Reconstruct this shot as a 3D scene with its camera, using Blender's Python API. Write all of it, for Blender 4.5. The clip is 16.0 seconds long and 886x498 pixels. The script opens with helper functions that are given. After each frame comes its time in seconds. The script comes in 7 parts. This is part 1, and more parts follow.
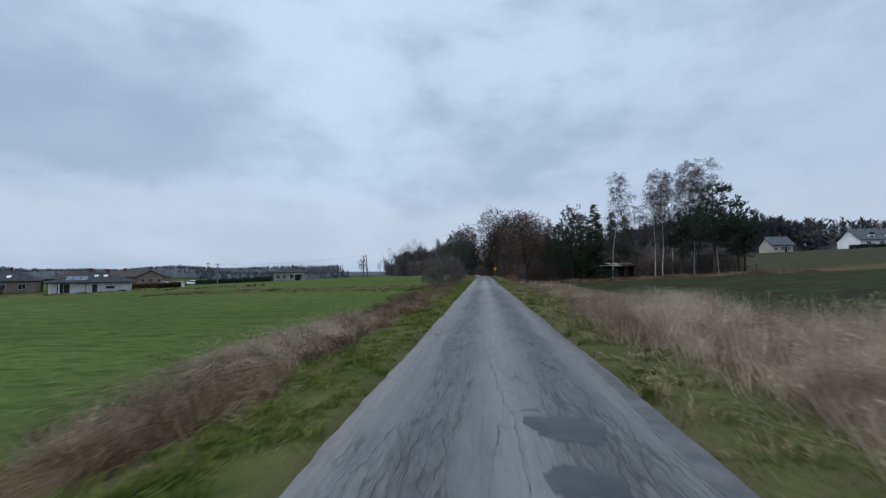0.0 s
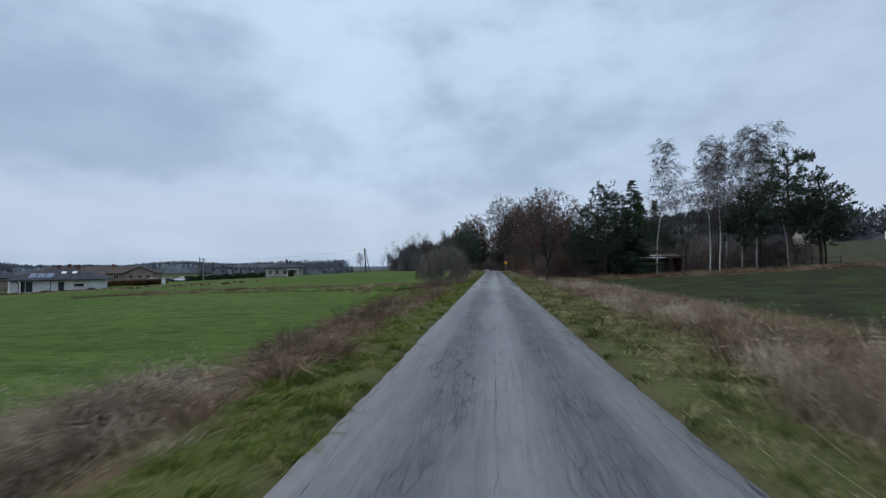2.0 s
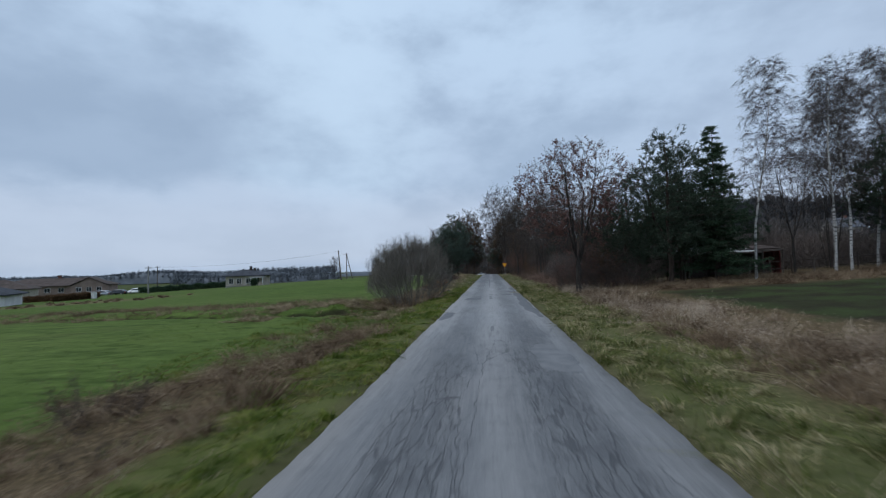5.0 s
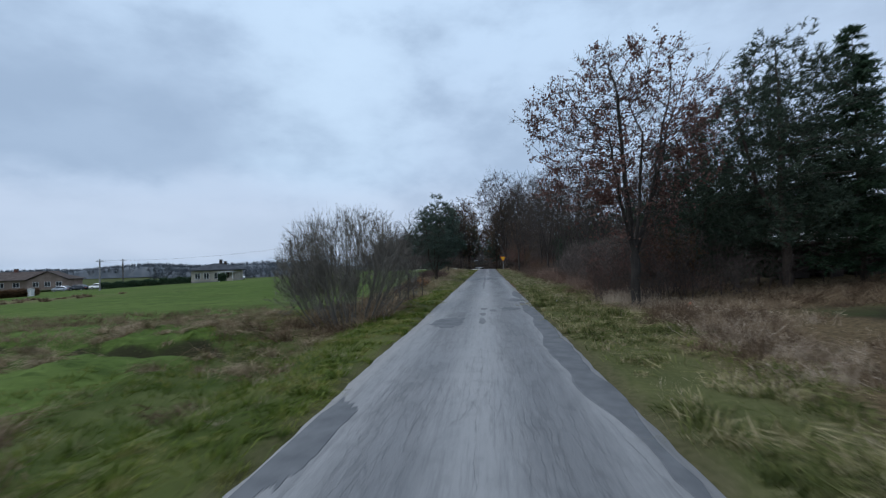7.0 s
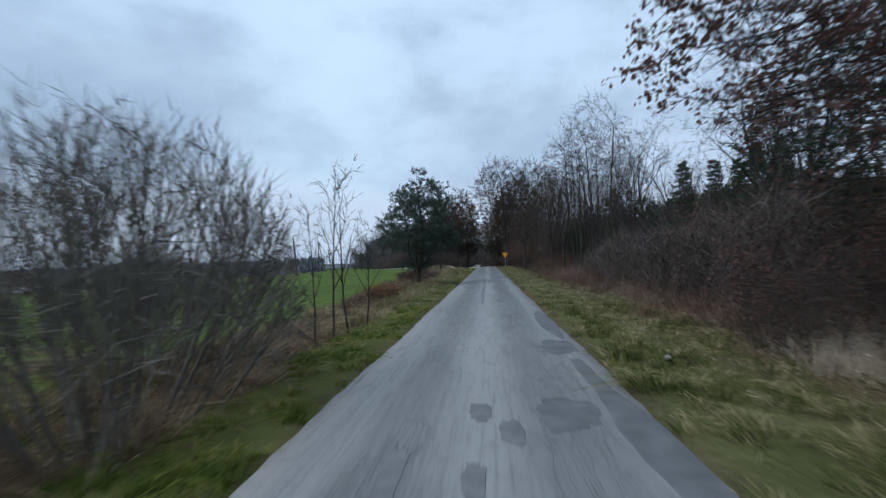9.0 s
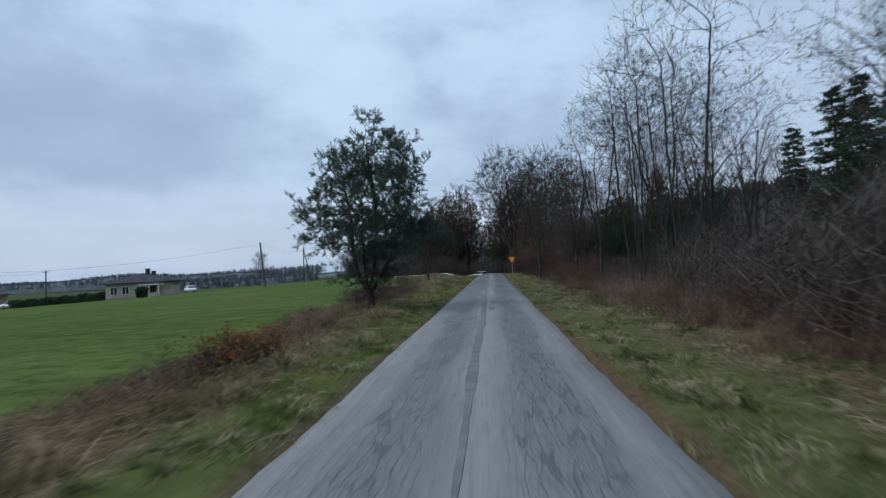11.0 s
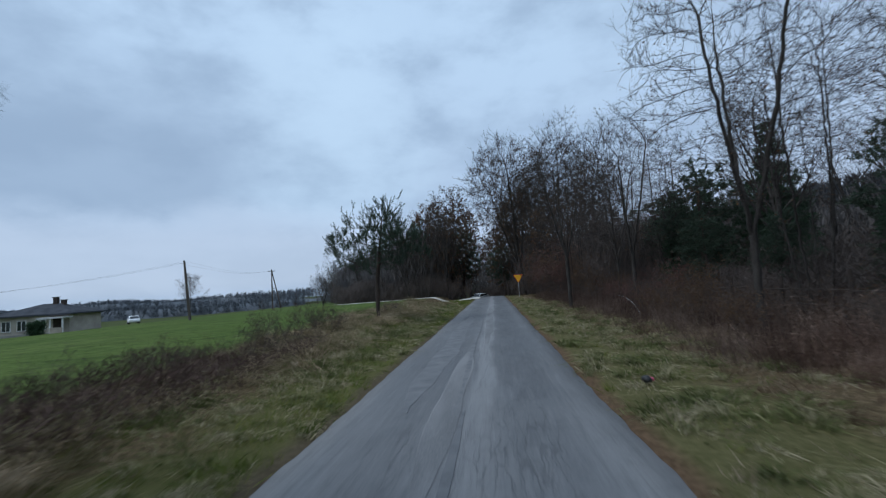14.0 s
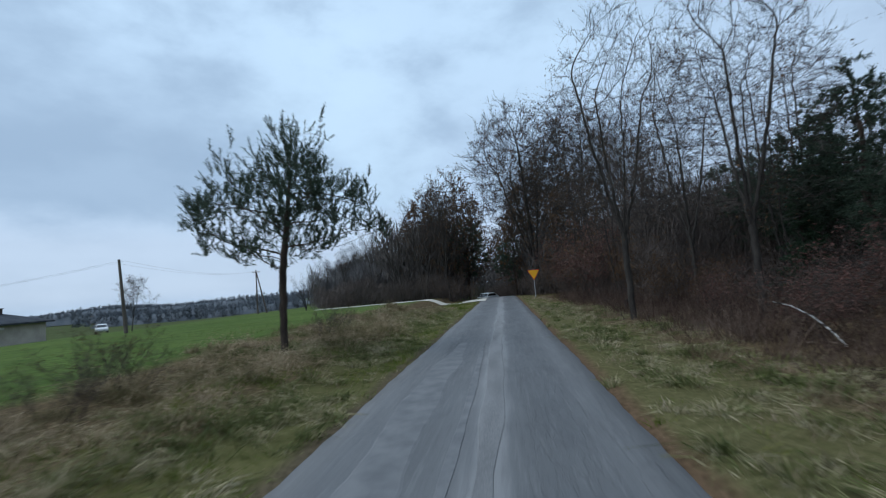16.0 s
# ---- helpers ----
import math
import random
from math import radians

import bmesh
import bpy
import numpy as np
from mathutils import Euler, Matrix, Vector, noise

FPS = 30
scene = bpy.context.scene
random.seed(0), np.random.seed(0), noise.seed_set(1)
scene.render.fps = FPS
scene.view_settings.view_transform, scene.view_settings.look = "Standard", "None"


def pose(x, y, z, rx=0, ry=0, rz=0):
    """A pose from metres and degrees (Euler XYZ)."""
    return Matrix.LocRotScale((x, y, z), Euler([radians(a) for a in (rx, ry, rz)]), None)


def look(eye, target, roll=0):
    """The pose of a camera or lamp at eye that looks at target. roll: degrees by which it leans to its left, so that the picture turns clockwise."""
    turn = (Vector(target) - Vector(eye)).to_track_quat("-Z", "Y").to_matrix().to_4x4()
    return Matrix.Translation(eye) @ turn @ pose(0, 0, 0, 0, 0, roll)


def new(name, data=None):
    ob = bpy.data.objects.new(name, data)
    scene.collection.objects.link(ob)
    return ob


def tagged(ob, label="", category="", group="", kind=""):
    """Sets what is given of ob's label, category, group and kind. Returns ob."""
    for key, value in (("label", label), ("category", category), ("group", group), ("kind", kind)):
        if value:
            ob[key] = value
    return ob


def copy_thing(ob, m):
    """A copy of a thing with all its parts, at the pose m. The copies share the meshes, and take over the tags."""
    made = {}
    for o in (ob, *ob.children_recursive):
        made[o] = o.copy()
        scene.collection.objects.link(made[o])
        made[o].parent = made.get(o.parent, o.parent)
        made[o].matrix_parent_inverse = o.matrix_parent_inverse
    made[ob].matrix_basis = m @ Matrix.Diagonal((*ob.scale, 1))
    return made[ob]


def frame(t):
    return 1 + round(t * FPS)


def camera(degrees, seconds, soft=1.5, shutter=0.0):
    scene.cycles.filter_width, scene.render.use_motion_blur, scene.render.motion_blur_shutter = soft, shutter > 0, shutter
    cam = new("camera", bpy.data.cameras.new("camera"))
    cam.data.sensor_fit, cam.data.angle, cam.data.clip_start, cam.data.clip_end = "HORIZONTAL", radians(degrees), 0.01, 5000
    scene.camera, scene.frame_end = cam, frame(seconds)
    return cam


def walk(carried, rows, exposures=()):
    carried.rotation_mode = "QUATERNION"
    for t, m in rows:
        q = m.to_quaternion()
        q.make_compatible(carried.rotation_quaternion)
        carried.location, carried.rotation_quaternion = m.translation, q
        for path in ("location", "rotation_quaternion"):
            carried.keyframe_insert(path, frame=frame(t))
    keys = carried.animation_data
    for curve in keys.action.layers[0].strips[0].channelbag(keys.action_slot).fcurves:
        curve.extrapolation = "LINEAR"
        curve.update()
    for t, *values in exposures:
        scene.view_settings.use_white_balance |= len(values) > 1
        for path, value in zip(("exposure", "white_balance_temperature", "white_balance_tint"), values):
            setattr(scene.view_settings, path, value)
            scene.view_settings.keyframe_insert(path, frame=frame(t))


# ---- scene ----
cam = camera(90.0, 16.0, soft=1.2, shutter=0.45)
PATH = [
    (0, pose(-0.228, 0.000, 1.500, 92.840, 0.296, 5.140)),
    (0.5, pose(-0.199, 2.699, 1.500, 92.820, 0.410, 5.211)),
    (1, pose(-0.167, 5.400, 1.500, 92.921, 0.640, 5.687)),
    (1.5, pose(-0.132, 8.105, 1.500, 92.569, 0.705, 6.251)),
    (2, pose(-0.106, 10.818, 1.500, 92.118, 0.579, 6.429)),
    (2.5, pose(-0.094, 13.522, 1.500, 92.076, 0.732, 6.914)),
    (3, pose(-0.111, 16.221, 1.500, 92.107, 0.846, 7.357)),
    (5.5, pose(0.079, 29.784, 1.500, 92.614, 1.847, 5.929)),
    (6, pose(0.136, 32.429, 1.500, 92.448, 1.768, 6.029)),
    (6.5, pose(0.170, 35.070, 1.500, 92.116, 1.542, 6.029)),
    (7, pose(0.184, 37.616, 1.500, 91.773, 1.608, 5.756)),
    (7.5, pose(0.204, 39.924, 1.500, 91.289, 1.995, 5.122)),
    (8, pose(0.212, 42.297, 1.500, 90.909, 1.983, 4.906)),
    (8.5, pose(0.187, 44.782, 1.500, 91.065, 1.863, 5.199)),
    (9, pose(0.143, 47.336, 1.500, 91.399, 1.975, 5.745)),
    (11.5, pose(0.288, 61.987, 1.500, 92.380, 2.881, 6.301)),
    (12, pose(0.332, 64.587, 1.500, 92.580, 2.863, 6.303)),
    (12.5, pose(0.370, 67.197, 1.500, 92.815, 2.424, 6.236)),
    (13, pose(0.405, 69.678, 1.500, 93.115, 2.108, 6.214)),
    (13.5, pose(0.399, 72.134, 1.500, 93.936, 2.805, 6.295)),
    (14, pose(0.381, 74.560, 1.500, 94.932, 3.731, 6.460)),
    (14.5, pose(0.376, 76.964, 1.500, 95.643, 4.440, 6.665)),
    (15, pose(0.363, 79.368, 1.500, 95.623, 4.758, 7.123)),
    (15.5, pose(0.382, 81.777, 1.500, 95.228, 4.722, 7.608)),
    (16, pose(0.389, 84.180, 1.500, 94.883, 4.680, 7.673)),
]
EXPOSURE = [(0, 0.0, 6450, 10), (3, -0.03, 6400, 10), (5.5, -0.06, 6350, 10), (6.5, -0.02, 6320, 10), (7, 0.06, 6300, 10), (8, 0.16, 6250, 9), (8.5, 0.16, 6250, 8), (11.5, 0.0, 6300, 8), (12, 0.16, 6300, 7), (12.5, 0.33, 6330, 9), (13, 0.44, 6170, 10), (13.5, 0.38, 5980, 8), (14, -0.06, 6080, 8), (14.5, -0.18, 6050, 7), (15, -0.10, 6180, 6), (15.5, 0.0, 6180, 6), (16, 0.12, 6150, 6)]
walk(cam, PATH, EXPOSURE)

# ---- world, sun ----
def node_tools(tree):
    """Short helpers to add and link nodes of a node tree."""
    N, L = tree.nodes, tree.links

    def put(sock, val):
        if isinstance(val, bpy.types.NodeSocket):
            L.new(val, sock)
        elif val is not None:
            sock.default_value = val

    def n(kind):
        return N.new(kind)

    def math_(op, a, b=None, clamp=False):
        nd = N.new("ShaderNodeMath")
        nd.operation, nd.use_clamp = op, clamp
        put(nd.inputs[0], a)
        put(nd.inputs[1], b)
        return nd.outputs[0]

    def mixc(f, a, b, blend="MIX"):
        nd = N.new("ShaderNodeMix")
        nd.data_type, nd.blend_type, nd.clamp_factor = "RGBA", blend, True
        put(nd.inputs[0], f)
        put(nd.inputs[6], a)
        put(nd.inputs[7], b)
        return nd.outputs[2]

    def noise_(vec, scale, detail=4.0, rough=0.55, distort=0.0):
        nd = N.new("ShaderNodeTexNoise")
        put(nd.inputs["Vector"], vec)
        nd.inputs["Scale"].default_value, nd.inputs["Detail"].default_value = scale, detail
        nd.inputs["Roughness"].default_value, nd.inputs["Distortion"].default_value = rough, distort
        return nd.outputs[0]

    def remap(v, a, b, lo=0.0, hi=1.0, smooth=True):
        nd = N.new("ShaderNodeMapRange")
        nd.interpolation_type = "SMOOTHSTEP" if smooth else "LINEAR"
        put(nd.inputs[0], v)
        for i, q in enumerate((a, b, lo, hi)):
            nd.inputs[i + 1].default_value = q
        return nd.outputs[0]

    def scaled(vec, s):
        nd = N.new("ShaderNodeVectorMath")
        nd.operation = "MULTIPLY"
        put(nd.inputs[0], vec)
        nd.inputs[1].default_value = s
        return nd.outputs[0]

    return N, L, n, math_, mixc, noise_, remap, scaled


def overcast_world():
    w = bpy.data.worlds.new("overcast_sky")
    w.use_nodes = True
    scene.world = w
    N, L, n, math_, mixc, noise_, remap, scaled = node_tools(w.node_tree)
    bg = N["Background"]
    co = n("ShaderNodeTexCoord").outputs["Generated"]
    sep = n("ShaderNodeSeparateXYZ")
    L.new(co, sep.inputs[0])
    X, Y, Z = sep.outputs
    up = math_("MAXIMUM", Z, 0.0)
    den = math_("ADD", up, 0.16)
    pl = n("ShaderNodeCombineXYZ")
    L.new(math_("DIVIDE", X, den), pl.inputs[0])
    L.new(math_("DIVIDE", Y, den), pl.inputs[1])
    cloud = pl.outputs[0]
    # broad sheets of cloud, and finer billows
    broad = noise_(cloud, 0.6, 3.0, 0.5, 0.0)
    fine = noise_(scaled(co, (1.0, 1.0, 1.9)), 4.2, 5.0, 0.55, 0.0)
    base = mixc(remap(up, 0.0, 0.55), (0.47, 0.575, 0.74, 1), (0.54, 0.69, 0.88, 1))
    dark = (0.31, 0.41, 0.56, 1)
    bank = math_("MULTIPLY", remap(X, 0.05, -0.45), math_("MULTIPLY", remap(math_("ADD", up, math_("MULTIPLY", math_("SUBTRACT", fine, 0.5), 0.07)), 0.15, 0.20), remap(up, 0.52, 0.25)))
    sheet = remap(math_("ADD", math_("MULTIPLY", broad, 0.45), math_("MULTIPLY", fine, 0.65)), 0.46, 0.66)
    c = mixc(math_("MULTIPLY", sheet, 0.65), base, dark)
    c = mixc(math_("MULTIPLY", bank, 0.68), c, dark)
    east = remap(X, 0.1, 0.75)
    c = mixc(math_("MULTIPLY", east, 0.40), c, (0.40, 0.47, 0.61, 1))
    # brighter rift in the cloud, and the pale warm band over the horizon
    dx = math_("ADD", X, 0.30)
    dz = math_("SUBTRACT", up, 0.32)
    rift = remap(math_("ADD", math_("ADD", math_("MULTIPLY", dx, dx), math_("MULTIPLY", math_("MULTIPLY", dz, dz), 0.6)), math_("MULTIPLY", math_("SUBTRACT", fine, 0.5), 0.10)), 0.05, -0.02)
    rift = math_("MULTIPLY", rift, remap(Y, 0.0, 0.4))
    c = mixc(math_("MULTIPLY", rift, 0.75), c, (0.60, 0.76, 0.94, 1))
    low = math_("MULTIPLY", remap(up, 0.0, 0.04), remap(math_("ADD", up, math_("MULTIPLY", math_("SUBTRACT", fine, 0.5), 0.10)), 0.20, 0.11))
    c = mixc(math_("MULTIPLY", low, 0.62), c, (0.53, 0.61, 0.75, 1))
    sky = n("ShaderNodeTexSky")
    sky.sky_type, sky.sun_disc = "NISHITA", False
    sky.sun_elevation, sky.sun_rotation = radians(50), radians(233)
    c = mixc(1.0, c, scaled(sky.outputs[0], (0.006, 0.006, 0.006)), "ADD")
    c = scaled(c, (1.0, 1.0, 0.99))
    L.new(c, bg.inputs[0])
    bg.inputs[1].default_value = 1.0


overcast_world()
sun_data = bpy.data.lights.new("sun", "SUN")
sun_data.energy, sun_data.angle, sun_data.color = 1.9, radians(40), (0.95, 0.97, 1.0)
sun = new("sun", sun_data)
sun.matrix_world = look((-38, -22, 62), (0, 0, 0))

# ---- materials ----
def material(name, rough=0.9, spec=0.3):
    m = bpy.data.materials.new(name)
    m.use_nodes = True
    b = m.node_tree.nodes["Principled BSDF"]
    b.inputs["Roughness"].default_value = rough
    b.inputs["Specular IOR Level"].default_value = spec
    return m, b


def surface(name, dark, light, scale=4.0, fine=60.0, rough=0.9, bump=0.3, spec=0.3, island=0.0, random_=0.0, metal=0.0, detail=5.0, stretch=(1, 1, 1)):
    """A surface of two colours mixed by noise at two scales, with relief; island / random_: how far single pieces differ."""
    m, b = material(name, rough, spec)
    N, L, n, math_, mixc, noise_, remap, scaled = node_tools(m.node_tree)
    co = scaled(n("ShaderNodeTexCoord").outputs["Object"], stretch)
    a, f = noise_(co, scale, detail), noise_(co, fine, 3.0)
    t = math_("ADD", math_("MULTIPLY", a, 0.65), math_("MULTIPLY", f, 0.35))
    t = remap(t, 0.32, 0.68)
    if island:
        g = n("ShaderNodeNewGeometry").outputs["Random Per Island"]
        t = math_("ADD", math_("MULTIPLY", t, 1 - island), math_("MULTIPLY", g, island))
    if random_:
        g = n("ShaderNodeObjectInfo").outputs["Random"]
        t = math_("ADD", math_("MULTIPLY", t, 1 - random_), math_("MULTIPLY", g, random_))
    L.new(mixc(t, (*dark, 1), (*light, 1)), b.inputs["Base Color"])
    b.inputs["Metallic"].default_value = metal
    if bump:
        bp = n("ShaderNodeBump")
        bp.inputs["Strength"].default_value, bp.inputs["Distance"].default_value = bump, 0.02
        L.new(t, bp.inputs["Height"])
        L.new(bp.outputs[0], b.inputs["Normal"])
    return m


def blade_material(name, stops, rough=0.8, patch=0.35, scale=0.8, through_=0.35):
    """Grass and leaves: each blade takes a colour of its own, shifted by patches, large and small, over the ground."""
    m, b = material(name, rough, 0.2)
    N, L, n, math_, mixc, noise_, remap, scaled = node_tools(m.node_tree)
    co = n("ShaderNodeTexCoord").outputs["Object"]
    g = n("ShaderNodeNewGeometry").outputs["Random Per Island"]
    p = math_("ADD", math_("MULTIPLY", noise_(co, scale, 3.0), 0.5), math_("MULTIPLY", noise_(co, scale * 4.3, 3.0), 0.5))
    p = remap(p, 0.41, 0.59)
    t = math_("ADD", math_("MULTIPLY", g, 1 - patch), math_("MULTIPLY", p, patch))
    r = n("ShaderNodeValToRGB")
    el = r.color_ramp.elements
    el[0].color, el[1].color = (*stops[0], 1), (*stops[-1], 1)
    for i in range(1, len(stops) - 1):
        el.new(i / (len(stops) - 1)).color = (*stops[i], 1)
    L.new(t, r.inputs[0])
    L.new(r.outputs[0], b.inputs["Base Color"])
    # thin leaves let some light through
    tr, mx = n("ShaderNodeBsdfTranslucent"), n("ShaderNodeMixShader")
    L.new(r.outputs[0], tr.inputs["Color"])
    mx.inputs[0].default_value = through_
    L.new(b.outputs[0], mx.inputs[1])
    L.new(tr.outputs[0], mx.inputs[2])
    L.new(mx.outputs[0], N["Material Output"].inputs["Surface"])
    return m


def ground_material():
    m, b = material("soil_and_turf", 0.95, 0.03)
    N, L, n, math_, mixc, noise_, remap, scaled = node_tools(m.node_tree)
    co = n("ShaderNodeTexCoord").outputs["Object"]
    sep = n("ShaderNodeSeparateXYZ")
    L.new(co, sep.inputs[0])
    X, Y = sep.outputs[0], sep.outputs[1]
    big, mid, fine = noise_(co, 0.06, 4), noise_(co, 0.7, 5), noise_(co, 14.0, 5)
    wob = math_("MULTIPLY", math_("SUBTRACT", mid, 0.5), 2.2)
    xw = math_("ADD", X, wob)
    rows = noise_(scaled(co, (0.16, 0.8, 1)), 1.0, 5)
    crop = mixc(remap(big, 0.3, 0.7), (0.058, 0.090, 0.021, 1), (0.086, 0.116, 0.033, 1))
    crop = mixc(math_("MULTIPLY", remap(rows, 0.45, 0.8), 0.35), crop, (0.030, 0.060, 0.012, 1))
    crop = mixc(math_("MULTIPLY", remap(fine, 0.45, 0.75), 0.5), crop, (0.095, 0.145, 0.035, 1))
    thin = noise_(scaled(co, (0.22, 1.0, 1)), 0.9, 5, 0.65)
    crop = mixc(math_("MULTIPLY", remap(thin, 0.52, 0.66), 0.45), crop, (0.026, 0.044, 0.012, 1))
    spot = noise_(scaled(co, (0.45, 1.0, 1)), 2.4, 6, 0.7)
    crop = mixc(math_("MULTIPLY", remap(spot, 0.50, 0.64), 0.60), crop, (0.024, 0.042, 0.010, 1))
    crop = mixc(math_("MULTIPLY", remap(spot, 0.46, 0.34), 0.5), crop, (0.115, 0.165, 0.045, 1))
    worn = noise_(scaled(co, (0.4, 1.0, 1)), 0.22, 4, 0.6)
    crop = mixc(math_("MULTIPLY", remap(worn, 0.56, 0.72), 0.45), crop, (0.062, 0.066, 0.026, 1))
    plough = mixc(remap(mid, 0.35, 0.65), (0.028, 0.025, 0.016, 1), (0.040, 0.054, 0.021, 1))
    plough = mixc(math_("MULTIPLY", remap(fine, 0.4, 0.7), 0.5), plough, (0.022, 0.020, 0.014, 1))
    hill = mixc(remap(mid, 0.3, 0.7), (0.034, 0.040, 0.020, 1), (0.066, 0.060, 0.038, 1))
    litter = mixc(remap(fine, 0.35, 0.7), (0.058, 0.044, 0.025, 1), (0.145, 0.106, 0.062, 1))
    turf = mixc(remap(mid, 0.35, 0.65), (0.050, 0.064, 0.018, 1), (0.094, 0.102, 0.036, 1))
    turf = mixc(math_("MULTIPLY", remap(fine, 0.5, 0.75), 0.5), turf, (0.040, 0.040, 0.018, 1))
    turf = mixc(math_("MULTIPLY", remap(X, 0.0, 1.0), remap(Y, 50.0, 64.0, 0.55, 0.65)), turf, mixc(remap(fine, 0.3, 0.7), (0.060, 0.062, 0.026, 1), (0.118, 0.112, 0.056, 1)))
    dirt = mixc(remap(fine, 0.3, 0.7), (0.055, 0.042, 0.030, 1), (0.11, 0.085, 0.06, 1))
    turf = mixc(math_("MULTIPLY", remap(Y, 72.0, 80.0), 0.5), turf, mixc(remap(fine, 0.3, 0.7), (0.070, 0.060, 0.026, 1), (0.135, 0.112, 0.055, 1)))
    green = math_("MULTIPLY", remap(math_("ADD", Y, wob), 35.5, 38.5), remap(math_("ADD", Y, wob), 52.5, 49.5))
    rank = mixc(remap(mid, 0.35, 0.65), (0.040, 0.058, 0.016, 1), (0.085, 0.098, 0.036, 1))
    margin = mixc(math_("MULTIPLY", green, remap(X, 0.0, -2.0)), litter, rank)
    # left: crop beyond the rough margin; right: ploughed land, then a meadow on the rise
    c = mixc(remap(xw, -6.3, -7.4), margin, crop)
    c = mixc(remap(xw, -3.6, -2.8), c, turf)
    c = mixc(remap(xw, 2.9, 4.2), c, litter)
    field = math_("MULTIPLY", remap(xw, 7.2, 8.4), remap(math_("ADD", Y, wob), 51.0, 48.0))
    c = mixc(field, c, plough)
    rise = math_("MAXIMUM", math_("MULTIPLY", remap(math_("ADD", Y, wob), 57.0, 61.0), remap(xw, 34.0, 38.0)), math_("MULTIPLY", remap(math_("ADD", Y, wob), 57.0, 61.0), remap(xw, 60.0, 70.0)))
    c = mixc(rise, c, hill)
    far = math_("MULTIPLY", remap(Y, 128.0, 150.0), remap(X, -30.0, -70.0))
    c = mixc(math_("MULTIPLY", far, 0.6), c, hill)
    drain = math_("MULTIPLY", remap(math_("ABSOLUTE", math_("SUBTRACT", math_("ADD", Y, math_("MULTIPLY", wob, 0.5)), math_("ADD", 46.73, math_("MULTIPLY", X, -0.21)))), 0.55, 0.30), remap(X, -5.0, -6.5))
    drain = math_("MULTIPLY", drain, remap(X, -45.0, -34.0))
    sx = math_("MULTIPLY", math_("ADD", math_("ADD", X, 7.9), math_("MULTIPLY", wob, 0.2)), 0.85)
    sy = math_("MULTIPLY", math_("ADD", Y, math_("ADD", math_("MULTIPLY", X, 0.25), -46.62)), 2.2)
    scar = remap(math_("ADD", math_("MULTIPLY", sx, sx), math_("MULTIPLY", sy, sy)), 2.0, 1.0)
    drain = math_("MAXIMUM", drain, scar)
    c = mixc(math_("MULTIPLY", drain, 0.85), c, (0.018, 0.014, 0.011, 1))
    tan_ = math_("MULTIPLY", remap(math_("ABSOLUTE", math_("SUBTRACT", math_("ADD", Y, math_("MULTIPLY", wob, 2.0)), 79.0)), 7.0, 3.0), remap(X, -34.0, -48.0))
    c = mixc(math_("MULTIPLY", tan_, 0.6), c, (0.13, 0.10, 0.06, 1))
    dirt = mixc(math_("MULTIPLY", math_("MULTIPLY", remap(Y, 56.0, 66.0), remap(X, -0.5, 0.5)), 0.75), dirt, mixc(remap(fine, 0.3, 0.7), (0.075, 0.042, 0.026, 1), (0.150, 0.088, 0.056, 1)))
    ax = math_("ABSOLUTE", X)
    c = mixc(math_("MULTIPLY", remap(math_("ADD", ax, math_("MULTIPLY", wob, 0.12)), 1.98, 1.72), remap(Y, 52.0, 64.0, 0.40, 0.85)), c, dirt)
    L.new(c, b.inputs["Base Color"])
    bp = n("ShaderNodeBump")
    bp.inputs["Strength"].default_value, bp.inputs["Distance"].default_value = 0.9, 0.08
    L.new(math_("ADD", math_("MULTIPLY", fine, 0.5), mid), bp.inputs["Height"])
    L.new(bp.outputs[0], b.inputs["Normal"])
    return m


